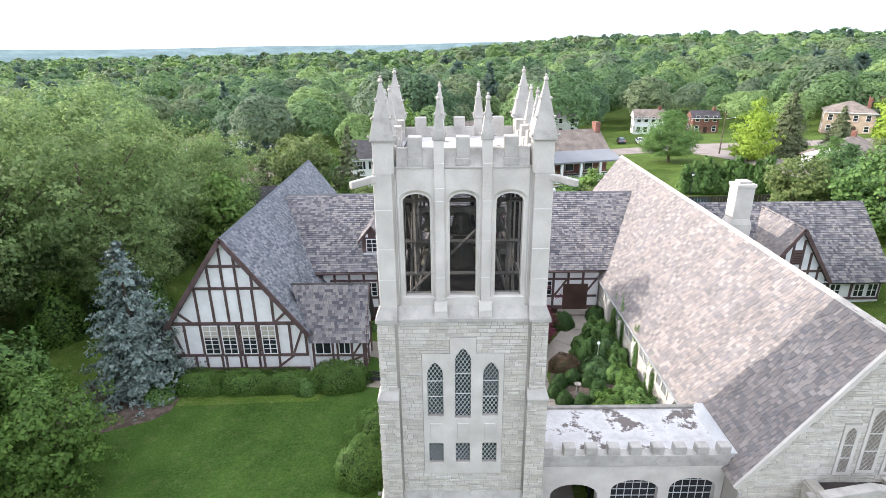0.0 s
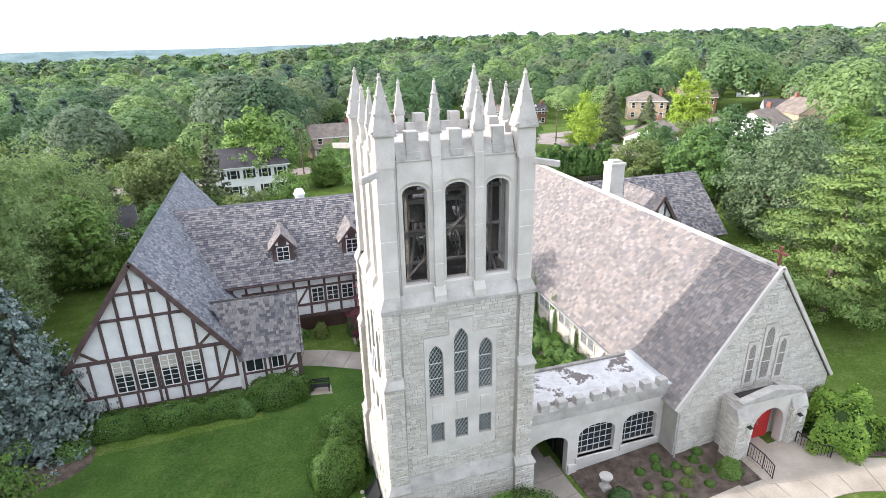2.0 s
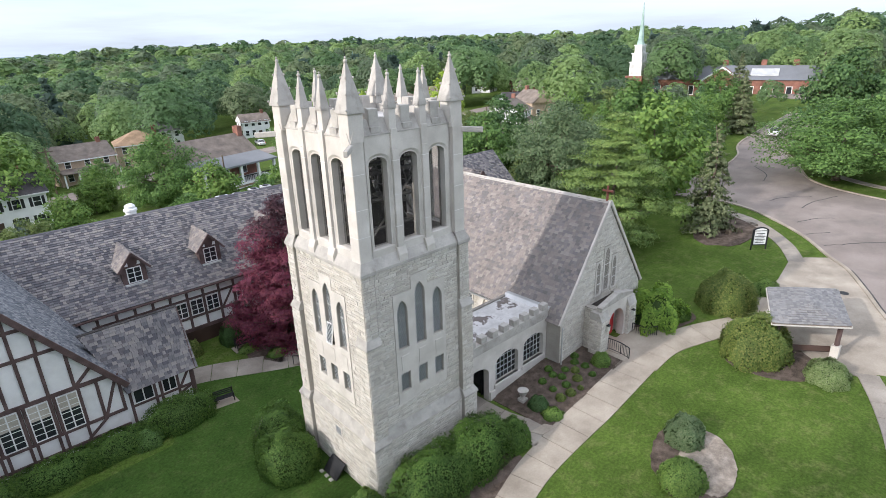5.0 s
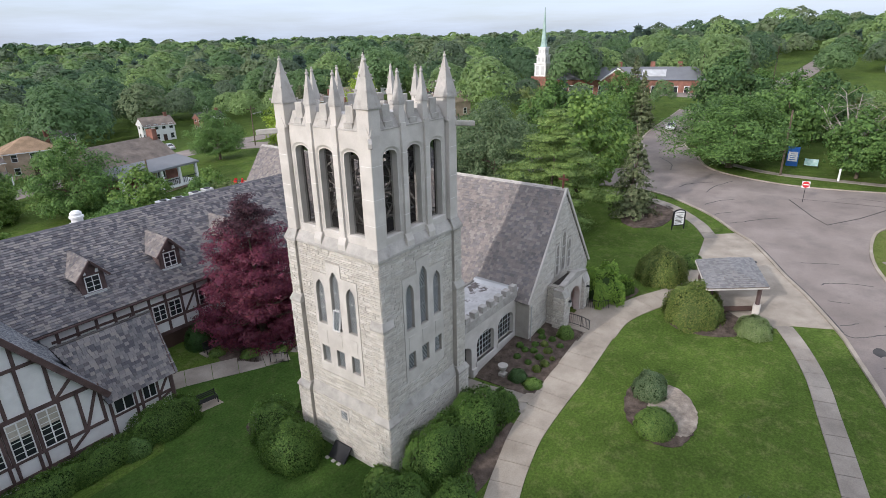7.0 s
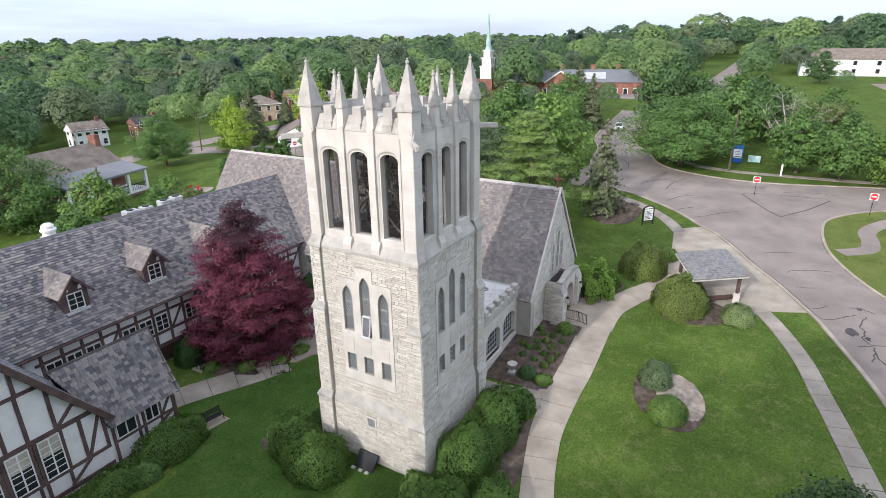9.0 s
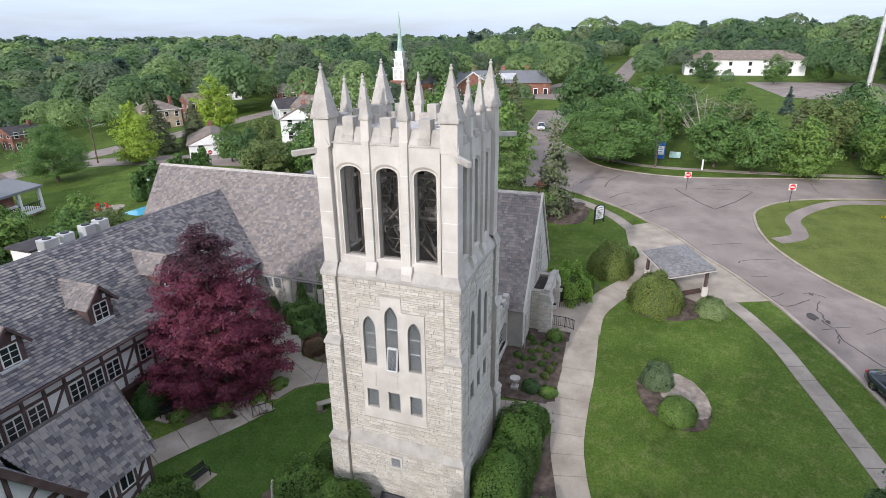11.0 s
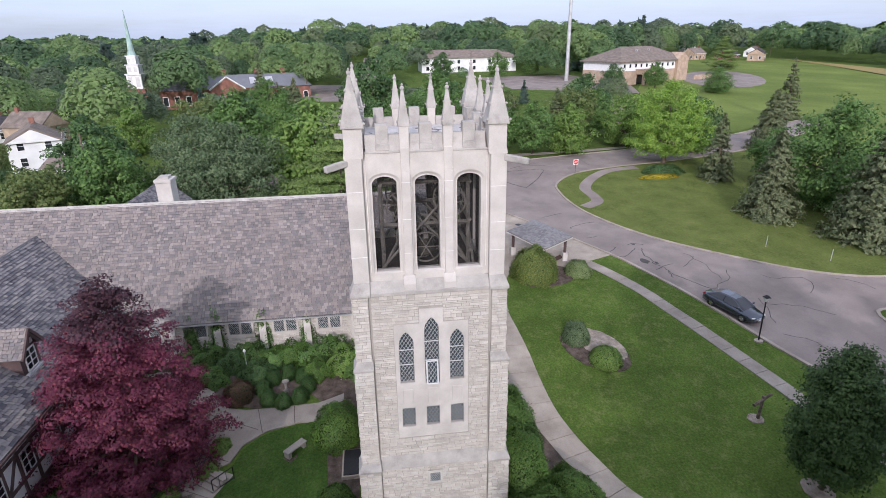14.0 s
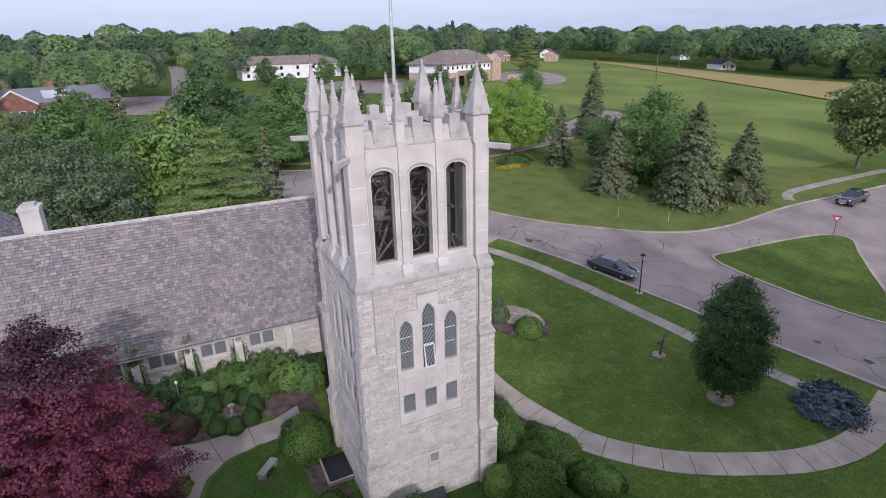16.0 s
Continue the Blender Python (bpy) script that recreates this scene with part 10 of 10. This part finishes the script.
# ---- houses ----
def house(x, y, w, d, h, rise, yaw, wall, roof_m, label, hip=False, rows=2, cols=4, shutters=False, chimney=True, porch_roof=False, ground_z=None):
    """A two-storey house, front towards -y before it is turned."""
    t = thing("house", (0, 0, 0), label, "house", "houses round the church")
    part("wall", Shape().box((-w / 2, -d / 2, -0.8), (w / 2, d / 2, h)), M[wall], t)
    o = 0.4
    s = Shape()
    r = w / 2 - d / 2 * (1.0 if hip else 0) if hip else w / 2 + o
    r = max(r, 0.3)
    A = [(-w / 2 - o, -d / 2 - o, h - 0.1), (w / 2 + o, -d / 2 - o, h - 0.1), (w / 2 + o, d / 2 + o, h - 0.1), (-w / 2 - o, d / 2 + o, h - 0.1)]
    R0, R1 = (-r, 0, h + rise), (r, 0, h + rise)
    s.add(A + [R0, R1], [(0, 1, 5, 4), (2, 3, 4, 5), (1, 2, 5), (3, 0, 4), (3, 2, 1, 0)])
    part("roof", s, M[roof_m], t)
    if not hip:
        for sg in (-1, 1):
            tri = [(-d / 2, h - 0.12), (d / 2, h - 0.12), (0, h + rise - 0.35)]
            part("gable", Shape().hexa([(sg * (w / 2 + o + 0.005), yy, zz) for yy, zz in tri], [(sg * (w / 2 + o + 0.03), yy, zz) for yy, zz in tri]), M[wall], t)
    part("eave_board", Shape().box((-w / 2 - o, -d / 2 - o - 0.03, h - 0.28), (w / 2 + o, -d / 2 - o, h - 0.08)), M["white_paint"], t)

    def win(u, v, side, ww=0.95, hh=1.4):
        n, half = (w, d / 2) if side in (0, 2) else (d, w / 2)
        pl_ = {0: lambda a, b, c: (a, -half - b, c), 1: lambda a, b, c: (half + b, a, c), 3: lambda a, b, c: (-half - b, -a, c), 2: lambda a, b, c: (-a, half + b, c)}[side]
        fr_ = Shape()
        ring_prism(fr_, pl_, [(u - ww / 2 - 0.1, v - 0.1), (u + ww / 2 + 0.1, v - 0.1), (u + ww / 2 + 0.1, v + hh + 0.1), (u - ww / 2 - 0.1, v + hh + 0.1)], [(u - ww / 2, v), (u + ww / 2, v), (u + ww / 2, v + hh), (u - ww / 2, v + hh)], 0, 0.07)
        wn_ = part("window", fr_, M["white_paint"], t)
        part("pane", Shape().hexa([pl_(a, 0.0, b) for a, b in ((u - ww / 2, v), (u + ww / 2, v), (u + ww / 2, v + hh), (u - ww / 2, v + hh))], [pl_(a, 0.03, b) for a, b in ((u - ww / 2, v), (u + ww / 2, v), (u + ww / 2, v + hh), (u - ww / 2, v + hh))]), M["glass"], wn_)
        part("glazing_bar", Shape().hexa([pl_(a, 0.03, b) for a, b in ((u - ww / 2, v + hh / 2 - 0.03), (u + ww / 2, v + hh / 2 - 0.03), (u + ww / 2, v + hh / 2 + 0.03), (u - ww / 2, v + hh / 2 + 0.03))], [pl_(a, 0.05, b) for a, b in ((u - ww / 2, v + hh / 2 - 0.03), (u + ww / 2, v + hh / 2 - 0.03), (u + ww / 2, v + hh / 2 + 0.03), (u - ww / 2, v + hh / 2 + 0.03))]), M["white_paint"], wn_)
        if shutters:
            for sg in (-1, 1):
                a0 = u + sg * (ww / 2 + 0.32)
                part("shutter", Shape().hexa([pl_(a, 0.0, b) for a, b in ((a0 - 0.2, v), (a0 + 0.2, v), (a0 + 0.2, v + hh), (a0 - 0.2, v + hh))], [pl_(a, 0.04, b) for a, b in ((a0 - 0.2, v), (a0 + 0.2, v), (a0 + 0.2, v + hh), (a0 - 0.2, v + hh))]), M["iron"], wn_)

    for side, n, span in ((0, cols, w), (1, max(2, cols - 2), d), (3, max(2, cols - 2), d)):
        for i in range(n):
            u = (i + 0.5) / n * span - span / 2
            for j in range(rows):
                if side == 0 and j == 0 and i == n // 2:
                    continue
                win(u, 0.9 + 2.75 * j, side)
    u = (cols // 2 + 0.5) / cols * w - w / 2
    part("door", Shape().box((u - 0.5, -d / 2 - 0.06, 0), (u + 0.5, -d / 2, 2.1)), M["dark_wood"], t)
    if chimney:
        cx = w * 0.38
        part("chimney", Shape().box((cx - 0.4, -0.4, h), (cx + 0.4, 0.4, h + rise + 0.9)), M["brick"], t, bevel=0.03)
    if porch_roof:
        s = Shape()
        s.hexa([(-w / 2, -d / 2 - 2.6, h * 0.52), (w / 2, -d / 2 - 2.6, h * 0.52), (w / 2, -d / 2, h * 0.52), (-w / 2, -d / 2, h * 0.52)], [(-w / 2, -d / 2 - 2.7, h * 0.52 + 0.18), (w / 2, -d / 2 - 2.7, h * 0.52 + 0.18), (w / 2, -d / 2, h * 0.52 + 0.75), (-w / 2, -d / 2, h * 0.52 + 0.75)])
        part("porch_roof", s, M[roof_m], t)
        for i in range(5):
            u = -w / 2 + 0.2 + i * (w - 0.4) / 4
            part("porch_column", Shape().box((u - 0.14, -d / 2 - 2.55, -0.5), (u + 0.14, -d / 2 - 2.27, h * 0.52)), M["white_paint"], t)
    t.matrix_basis = pose(x, y, gz(x, y) if ground_z is None else ground_z, 0, 0, yaw)
    return t


house(284, -158, 11, 8, 3.4, 2.8, -62, "tan_brick", "shingle_brown", "low tan house with a gabled roof beyond the field", cols=3, rows=1)
house(275, -172, 12, 8, 3.0, 2.4, -60, "brick", "shingle_dark", "low brick house beyond the field", cols=3, rows=1)
house(268, -185, 11, 8, 3.6, 2.6, -40, "tan_brick", "shingle_dark", "low tan house with a dark roof beyond the field", cols=3, rows=1)
house(299, -205, 12, 8, 3.0, 2.6, -50, "plaster", "shingle_brown", "low plastered house at the edge of the woods", cols=3, rows=1)
house(175, -219, 12, 8, 2.8, 2.2, -20, "plaster", "shingle_dark", "pale house behind the straw meadow", cols=3, rows=1)
house(-10.4, 104, 13, 8.5, 5.7, 2.6, 4, "white_paint", "shingle_dark", "white two-storey house with black shutters and dark roof", cols=5, shutters=True)
house(60, 166, 8.0, 6.5, 4.8, 2.2, -8, "white_paint", "shingle_brown", "white two-storey house with a grey roof", cols=4)
house(75, 163, 7.0, 6.0, 4.6, 1.8, -8, "brick", "shingle_dark", "red brick two-storey house across the street", cols=3)
house(108, 151, 11, 10, 5.8, 2.4, -30, "tan_brick", "shingle_brown", "tan brick house with a hipped brown roof", hip=True, cols=4)
house(125, 149, 11, 8, 5.8, 2.6, -30, "brick", "shingle_brown", "red brick colonial house with a chimney", cols=4)
house(128, 172, 10, 8, 6.0, 3, -30, "white_paint", "roof_red", "white house with a red roof among trees", cols=3)
house(-40, 99, 13, 9, 3.0, 2.0, 0, "brick", "shingle_brown", "low brick bungalow with a hipped roof", hip=True, rows=1, cols=4)
house(-17, 152, 10, 9, 5.6, 2.8, 0, "white_paint", "shingle_dark", "white house with dark dormered roof and porch", cols=3, porch_roof=True)
house(70.5, 72.5, 4.6, 6.0, 2.3, 1.5, 80, "white_paint", "shingle_brown", "small white garage with a grey gabled roof", rows=1, cols=2, chimney=False)
house(71, 98, 13, 9, 2.5, 2.2, 42, "plaster", "shingle_brown", "low tan bungalow with a broad grey roof and white fascia", rows=1, cols=3, porch_roof=False)
house(84, 84, 9, 8, 5.0, 2.4, 25, "white_paint", "shingle_brown", "white two-storey house with grey-brown roofs", rows=2, cols=3, porch_roof=True)
house(111, 98, 9, 8, 4.2, 3.0, 75, "tan_brick", "shingle_brown", "tan gabled house among dark conifers", rows=1, cols=3)
house(8.7, 141, 11, 9, 5.2, 2.6, 5, "tan_brick", "shingle_brown", "tan house with a deep front porch", cols=3, porch_roof=True)
house(22, 146, 10, 9, 5.5, 2.6, -10, "tan_brick", "roof_orange", "house with an orange-brown hipped roof", hip=True, cols=3)
house(-72, 152, 12, 9, 3.0, 2.2, 10, "white_paint", "shingle_brown", "low white house with a grey roof", rows=1, cols=4)
house(-60, 176, 13, 9, 3.0, 2.2, 0, "white_paint", "shingle_brown", "low pale house beside a field", rows=1, cols=4)
house(36, 178, 11, 9, 5.4, 2.6, 0, "white_paint", "shingle_dark", "white house half hidden by trees", cols=3)
house(150, 132, 11, 9, 5.4, 2.6, -40, "brick", "shingle_brown", "brick house half hidden by trees", cols=3)
house(122, 112, 11, 9, 3.2, 2.6, -40, "white_paint", "shingle_dark", "low white house beneath trees", rows=1, cols=4)
house(-28, 74, 9, 6, 3.2, 2.4, 15, "plaster", "shingle_dark", "low garage with a dark roof behind the hall", rows=1, cols=3, chimney=False)
for x, y, lab in ((190, 190, "white"), (260, 240, "pale"), (120, 230, "white"), (60, 260, "pale"), (330, 150, "white"), (-30, 240, "pale"), (390, -215, "white"), (300, -330, "pale")):
    house(x, y, 12, 9, 5.0, 2.8, (x * 7) % 90 - 45, "white_paint" if lab == "white" else "plaster", "shingle_brown", "{} house glimpsed among distant trees".format(lab), cols=3)

# the brick house with a two-storey porch
pb = thing("porch_house", (0, 0, 0), "red brick house with a white two-storey porch", "house", "houses round the church")
part("wall", Shape().box((-6, -1, -1), (6, 7, 5.6)), M["brick"], pb)
part("roof", Shape().add([(-6.4, -1.4, 5.5), (6.4, -1.4, 5.5), (6.4, 7.4, 5.5), (-6.4, 7.4, 5.5), (-6.4, 3, 8.4), (6.4, 3, 8.4)], [(0, 1, 5, 4), (2, 3, 4, 5), (1, 2, 5), (3, 0, 4), (3, 2, 1, 0)]), M["shingle_brown"], pb, "grey shingle roof")
part("porch_roof", Shape().hexa([(-6.2, -5.2, 5.0), (6.2, -5.2, 5.0), (6.2, -1, 5.0), (-6.2, -1, 5.0)], [(-6.2, -5.2, 5.25), (6.2, -5.2, 5.25), (6.2, -1, 6.0), (-6.2, -1, 6.0)]), M["slate_blue"], pb, "flat grey porch roof")
part("porch_floor", Shape().box((-6, -5, 2.3), (6, -1, 2.65)), M["white_paint"], pb)
part("lower_wall", Shape().box((-5.8, -4.6, -1), (5.8, -1, 2.3)), M["tan_brick"], pb, "stone lower storey")
for i in range(5):
    u = -5.8 + i * 2.9
    part("column", Shape().box((u - 0.17, -5.0, 2.65), (u + 0.17, -4.66, 5.0)), M["white_paint"], pb, "white square porch column")
part("rail", Shape().box((-5.8, -4.95, 3.4), (5.8, -4.85, 3.5)), M["iron"], pb)
for i in range(40):
    u = -5.7 + i * 0.293
    part("baluster", Shape().box((u - 0.02, -4.92, 2.65), (u + 0.02, -4.88, 3.4)), M["iron"], pb)
for u, ww in ((-3.4, 2.0), (0.2, 2.2), (3.2, 0.9), (4.6, 0.9)):
    g = part("lower_window", Shape().box((u - ww / 2 - 0.1, -4.7, -0.2), (u + ww / 2 + 0.1, -4.6, 1.9)), M["white_paint"], pb)
    for k in range(max(1, round(ww / 0.7))):
        a_ = u - ww / 2 + k * ww / max(1, round(ww / 0.7))
        part("pane", Shape().box((a_ + 0.06, -4.72, 0), (a_ + ww / max(1, round(ww / 0.7)) - 0.06, -4.69, 1.8)), M["glass"], g)
for u in (-3, 0, 3):
    g = part("upper_window", Shape().box((u - 0.7, -1.08, 3.0), (u + 0.7, -1.0, 4.6)), M["white_paint"], pb)
    part("pane", Shape().box((u - 0.6, -1.1, 3.1), (u + 0.6, -1.07, 4.5)), M["glass"], g)
for u in (-6.2, 5.4):
    part("chimney", Shape().box((u, 2.2, 5), (u + 0.8, 3.4, 9.4)), M["brick"], pb)
pb.matrix_basis = pose(21.8, 97, gz(25.2, 97) - 2.0, 0, 0, 13) @ Matrix.Scale(1.2, 4)
# its patio, garden pool and fence
solo("patio", draped(circle(31.5, 83.5, 3.2, 2.4, 18), 0.06, 2.0, 0.1), M["concrete"], "round pale patio on the garden lawn", "patio", kind="structure")
tb = thing("patio_table", (31.5, 83.5, gz(31.5, 83.5)), "dark round patio table", "table")
z = gz(31.5, 83.5)
part("top", Shape().lathe((31.5, 83.5, z + 0.7), [(0.6, 0), (0.6, 0.04)], 16), M["iron"], tb)
part("leg", Shape().tube((31.5, 83.5, z), (31.5, 83.5, z + 0.7), 0.05), M["iron"], tb)
for i in range(5):
    a_ = 2 * math.pi * i / 5
    x, y = 31.5 + 1.2 * math.cos(a_), 83.5 + 1.2 * math.sin(a_)
    c_ = thing("patio_chair", (x, y, z), "red patio chair round the table", "chair", "patio chairs")
    p = faced(x, y, z + 0.06, a_ + math.pi / 2)
    part("seat", plate(p, -0.25, 0.42, 0.25, 0.48, -0.25, 0.25), M["sign_red"], c_)
    part("backrest", plate(p, -0.25, 0.48, 0.25, 0.95, -0.27, -0.22), M["sign_red"], c_)
    for u in (-0.22, 0.22):
        for o_ in (-0.22, 0.22):
            part("leg", Shape().tube(p(u, o_, 0), p(u, o_, 0.42), 0.02, n=5), M["iron"], c_)
solo("swimming_pool", draped([(30.5, 75.5), (38, 74.2), (38.6, 77.6), (31, 79)], 0.06, 2.0, 0.1), M["pool"], "bright blue garden swimming pool", "swimming pool", kind="structure")
fn = thing("dark_fence", (38, 72.5, gz(38, 72.5)), "dark board fence behind the church house", "fence")
for i in range(34):
    x, y = 31 + 0.4 * i, 72.9 - 0.05 * i
    part("board", Shape().box((x, y - 0.03, gz(x, y) - 0.1), (x + 0.37, y + 0.03, gz(x, y) + 1.7)), M["dark_brown"], fn)
shd = thing("garden_shed", (10.8, 66.3, gz(10.8, 66.3)), "low shed with a flat dark roof behind the wing", "shed")
part("wall", Shape().box((9.4, 64.9, gz(10.8, 66.3) - 0.5), (12.2, 67.7, 4.8)), M["plaster"], shd)
part("roof", Shape().box((9.1, 64.6, 4.8), (12.5, 68.0, 5.0)), M["shingle_dark"], shd)
part("door", Shape().box((10.3, 64.84, gz(10.8, 66.3)), (11.2, 64.9, 4.1)), M["dark_wood"], shd)

# ---- far buildings ----
st = thing("white_steeple", (154, 91, gz(154, 91)), "white church steeple with a slender green spire", "steeple")
z = gz(154, 91)
part("base", Shape().box((151.2, 88.2, z - 1), (156.8, 93.8, 10.5)), M["brick"], st)
for w, z0, z1 in ((2.0, 10.5, 14.6), (1.6, 14.6, 17.2), (1.2, 17.2, 19.6)):
    tier = part("tier", Shape().box((154 - w, 91 - w, z0), (154 + w, 91 + w, z1)).box((154 - w - 0.25, 91 - w - 0.25, z1 - 0.3), (154 + w + 0.25, 91 + w + 0.25, z1)), M["white_paint"], st, "white tower stage")
    for u in (-0.5, 0.5):
        part("louvre", Shape().box((154 - w - 0.03, 91 + u * w - 0.28 * w, z0 + 0.5), (154 - w, 91 + u * w + 0.28 * w, z1 - 0.8)), M["metal_grey"], tier)
        part("louvre", Shape().box((154 + u * w - 0.28 * w, 91 - w - 0.03, z0 + 0.5), (154 + u * w + 0.28 * w, 91 - w, z1 - 0.8)), M["metal_grey"], tier)
M["verdigris"] = mat("green_copper", [(0.30, 0.42, 0.38), (0.36, 0.48, 0.44)], rough=0.7, bump=0.05)
part("spire", Shape().lathe((154, 91, 19.6), [(1.25, 0), (0.9, 1.2), (0.05, 12.0)], 8), M["verdigris"], st, "slender pale green spire")
bs = thing("brick_school", (0, 0, 0), "long red brick school with white trim and slate roof", "school")
part("wall", Shape().box((-22, -7, -2), (22, 7, 6)), M["brick"], bs)
part("roof", Shape().add([(-22.5, -7.5, 5.9), (22.5, -7.5, 5.9), (22.5, 7.5, 5.9), (-22.5, 7.5, 5.9), (-20, 0, 9.5), (20, 0, 9.5)], [(0, 1, 5, 4), (2, 3, 4, 5), (1, 2, 5), (3, 0, 4), (3, 2, 1, 0)]), M["slate_blue"], bs)
g5 = [(-8, 5.8), (2, 5.8), (-3, 9.2)]
part("front_gable", Shape().hexa([(u, -8.2, v) for u, v in g5], [(u, -2, v) for u, v in g5]), M["brick"], bs)
part("front_block", Shape().box((-8, -8.2, -2), (2, -7, 5.8)), M["brick"], bs)
part("trim", Shape().beam((-8.2, -8.3, 5.7), (-3, -8.3, 9.3), 0.3, 0.4).beam((2.2, -8.3, 5.7), (-3, -8.3, 9.3), 0.3, 0.4), M["white_paint"], bs)
for i in range(14):
    u = -20.5 + 3.15 * i
    yy = -8.24 if -8 < u < 2 else -7.04
    g = part("window", Shape().box((u - 0.75, yy, 1.5), (u + 0.75, yy + 0.06, 4.2)), M["white_paint"], bs)
    part("pane", Shape().box((u - 0.6, yy - 0.03, 1.65), (u + 0.6, yy, 4.05)), M["glass"], g)
part("roof_panel", Shape().hexa([(u, v, 5.9 + 3.6 * (v + 7.5) / 7.5 + 0.02) for u, v in ((4, -5.5), (11, -5.5), (11, -2), (4, -2))], [(u, v, 5.9 + 3.6 * (v + 7.5) / 7.5 + 0.2) for u, v in ((4, -5.5), (11, -5.5), (11, -2), (4, -2))]), M["metal_grey"], bs, "pale flat roof field")
for u in (-14, -4, 6, 14):
    part("chimney", Shape().box((u, 0, 8), (u + 1.4, 1.2, 11)), M["brick"], bs)
bs.matrix_basis = pose(166, 66, gz(166, 66) - 1.8, 0, 0, -75)
big = thing("school_hall", (0, 0, 0), "big tan brick school hall with a hipped brown roof", "school")
part("wall", Shape().box((-18, -9, -2), (18, 9, 7.6)), M["plaster"], big)
part("brick_base", Shape().box((-18.08, -9.08, -2), (17.9, 9.08, 4.4)), M["tan_brick"], big)
part("roof", Shape().add([(-19, -10, 7.3), (19, -10, 7.3), (19, 10, 7.3), (-19, 10, 7.3), (-19, -10, 7.7), (19, -10, 7.7), (19, 10, 7.7), (-19, 10, 7.7), (-9, 0, 12.4), (8, 0, 12.4)],
                         [(3, 2, 1, 0), (0, 1, 5, 4), (1, 2, 6, 5), (2, 3, 7, 6), (3, 0, 4, 7), (4, 5, 9, 8), (6, 7, 8, 9), (5, 6, 9), (7, 4, 8)]), M["shingle_brown"], big)
for i in range(11):
    u = -16 + 2.9 * i
    g = part("window", Shape().box((u - 0.55, -9.1, 5.4), (u + 0.55, -9.0, 6.8)), M["white_paint"], big)
    part("pane", Shape().box((u - 0.42, -9.14, 5.52), (u + 0.42, -9.1, 6.68)), M["glass"], g)
portico = part("portico", Shape().box((-10, -13, 3.2), (0, -9.1, 4.7)).box((-10.2, -13.2, 4.7), (0.2, -9.1, 4.95)), M["tan_brick"], big)
for u in (-9.6, -7.2, -4.8, -2.4, -0.4):
    part("pillar", Shape().box((u - 0.4, -13, -2), (u + 0.4, -12.2, 3.2)), M["tan_brick"], portico)
part("entrance", Shape().box((-9.2, -9.3, -1), (-0.8, -9.1, 3.0)), M["glass"], big)
gab = [(11.5, -2), (17.5, -2), (17.5, 7.9), (14.5, 10.2), (11.5, 7.9)]
part("front_gable", Shape().hexa([(u, -10.3, v) for u, v in gab], [(u, -5, v) for u, v in gab]), M["tan_brick"], big)
part("side_window", Shape().box((18.0, -3.5, 4.9), (18.06, -1.5, 6.6)), M["glass"], big)
part("side_wall", Shape().box((20, -12, -2), (31, -11.6, 1.7)), M["tan_brick"], big, "low brick garden wall")
part("roof_vent", Shape().box((-4, -3.6, 10.5), (-3.3, -2.9, 11.4)).box((3, -3.2, 10.8), (3.6, -2.6, 11.5)), M["metal_grey"], big)
big.matrix_basis = pose(186.4, -76.8, gz(186.4, -76.8), 0, 0, -66)
wb = thing("white_hall", (0, 0, 0), "long white two-storey hall with a brown roof", "hall")
part("wall", Shape().box((-22, -7, -2), (22, 7, 6)), M["white_paint"], wb)
part("roof", Shape().add([(-22.8, -7.8, 5.9), (22.8, -7.8, 5.9), (22.8, 7.8, 5.9), (-22.8, 7.8, 5.9), (-17, 0, 9.4), (17, 0, 9.4)], [(0, 1, 5, 4), (2, 3, 4, 5), (1, 2, 5), (3, 0, 4), (3, 2, 1, 0)]), M["shingle_brown"], wb)
for i in range(0, 12, 2):
    for j in (0.8, 3.6):
        part("window", Shape().box((-20 + 3.6 * i, -7.05, j), (-18.8 + 3.6 * i, -7.0, j + 1.5)), M["glass"], wb)
wb.matrix_basis = pose(246, -22, gz(246, -22), 0, 0, -88)
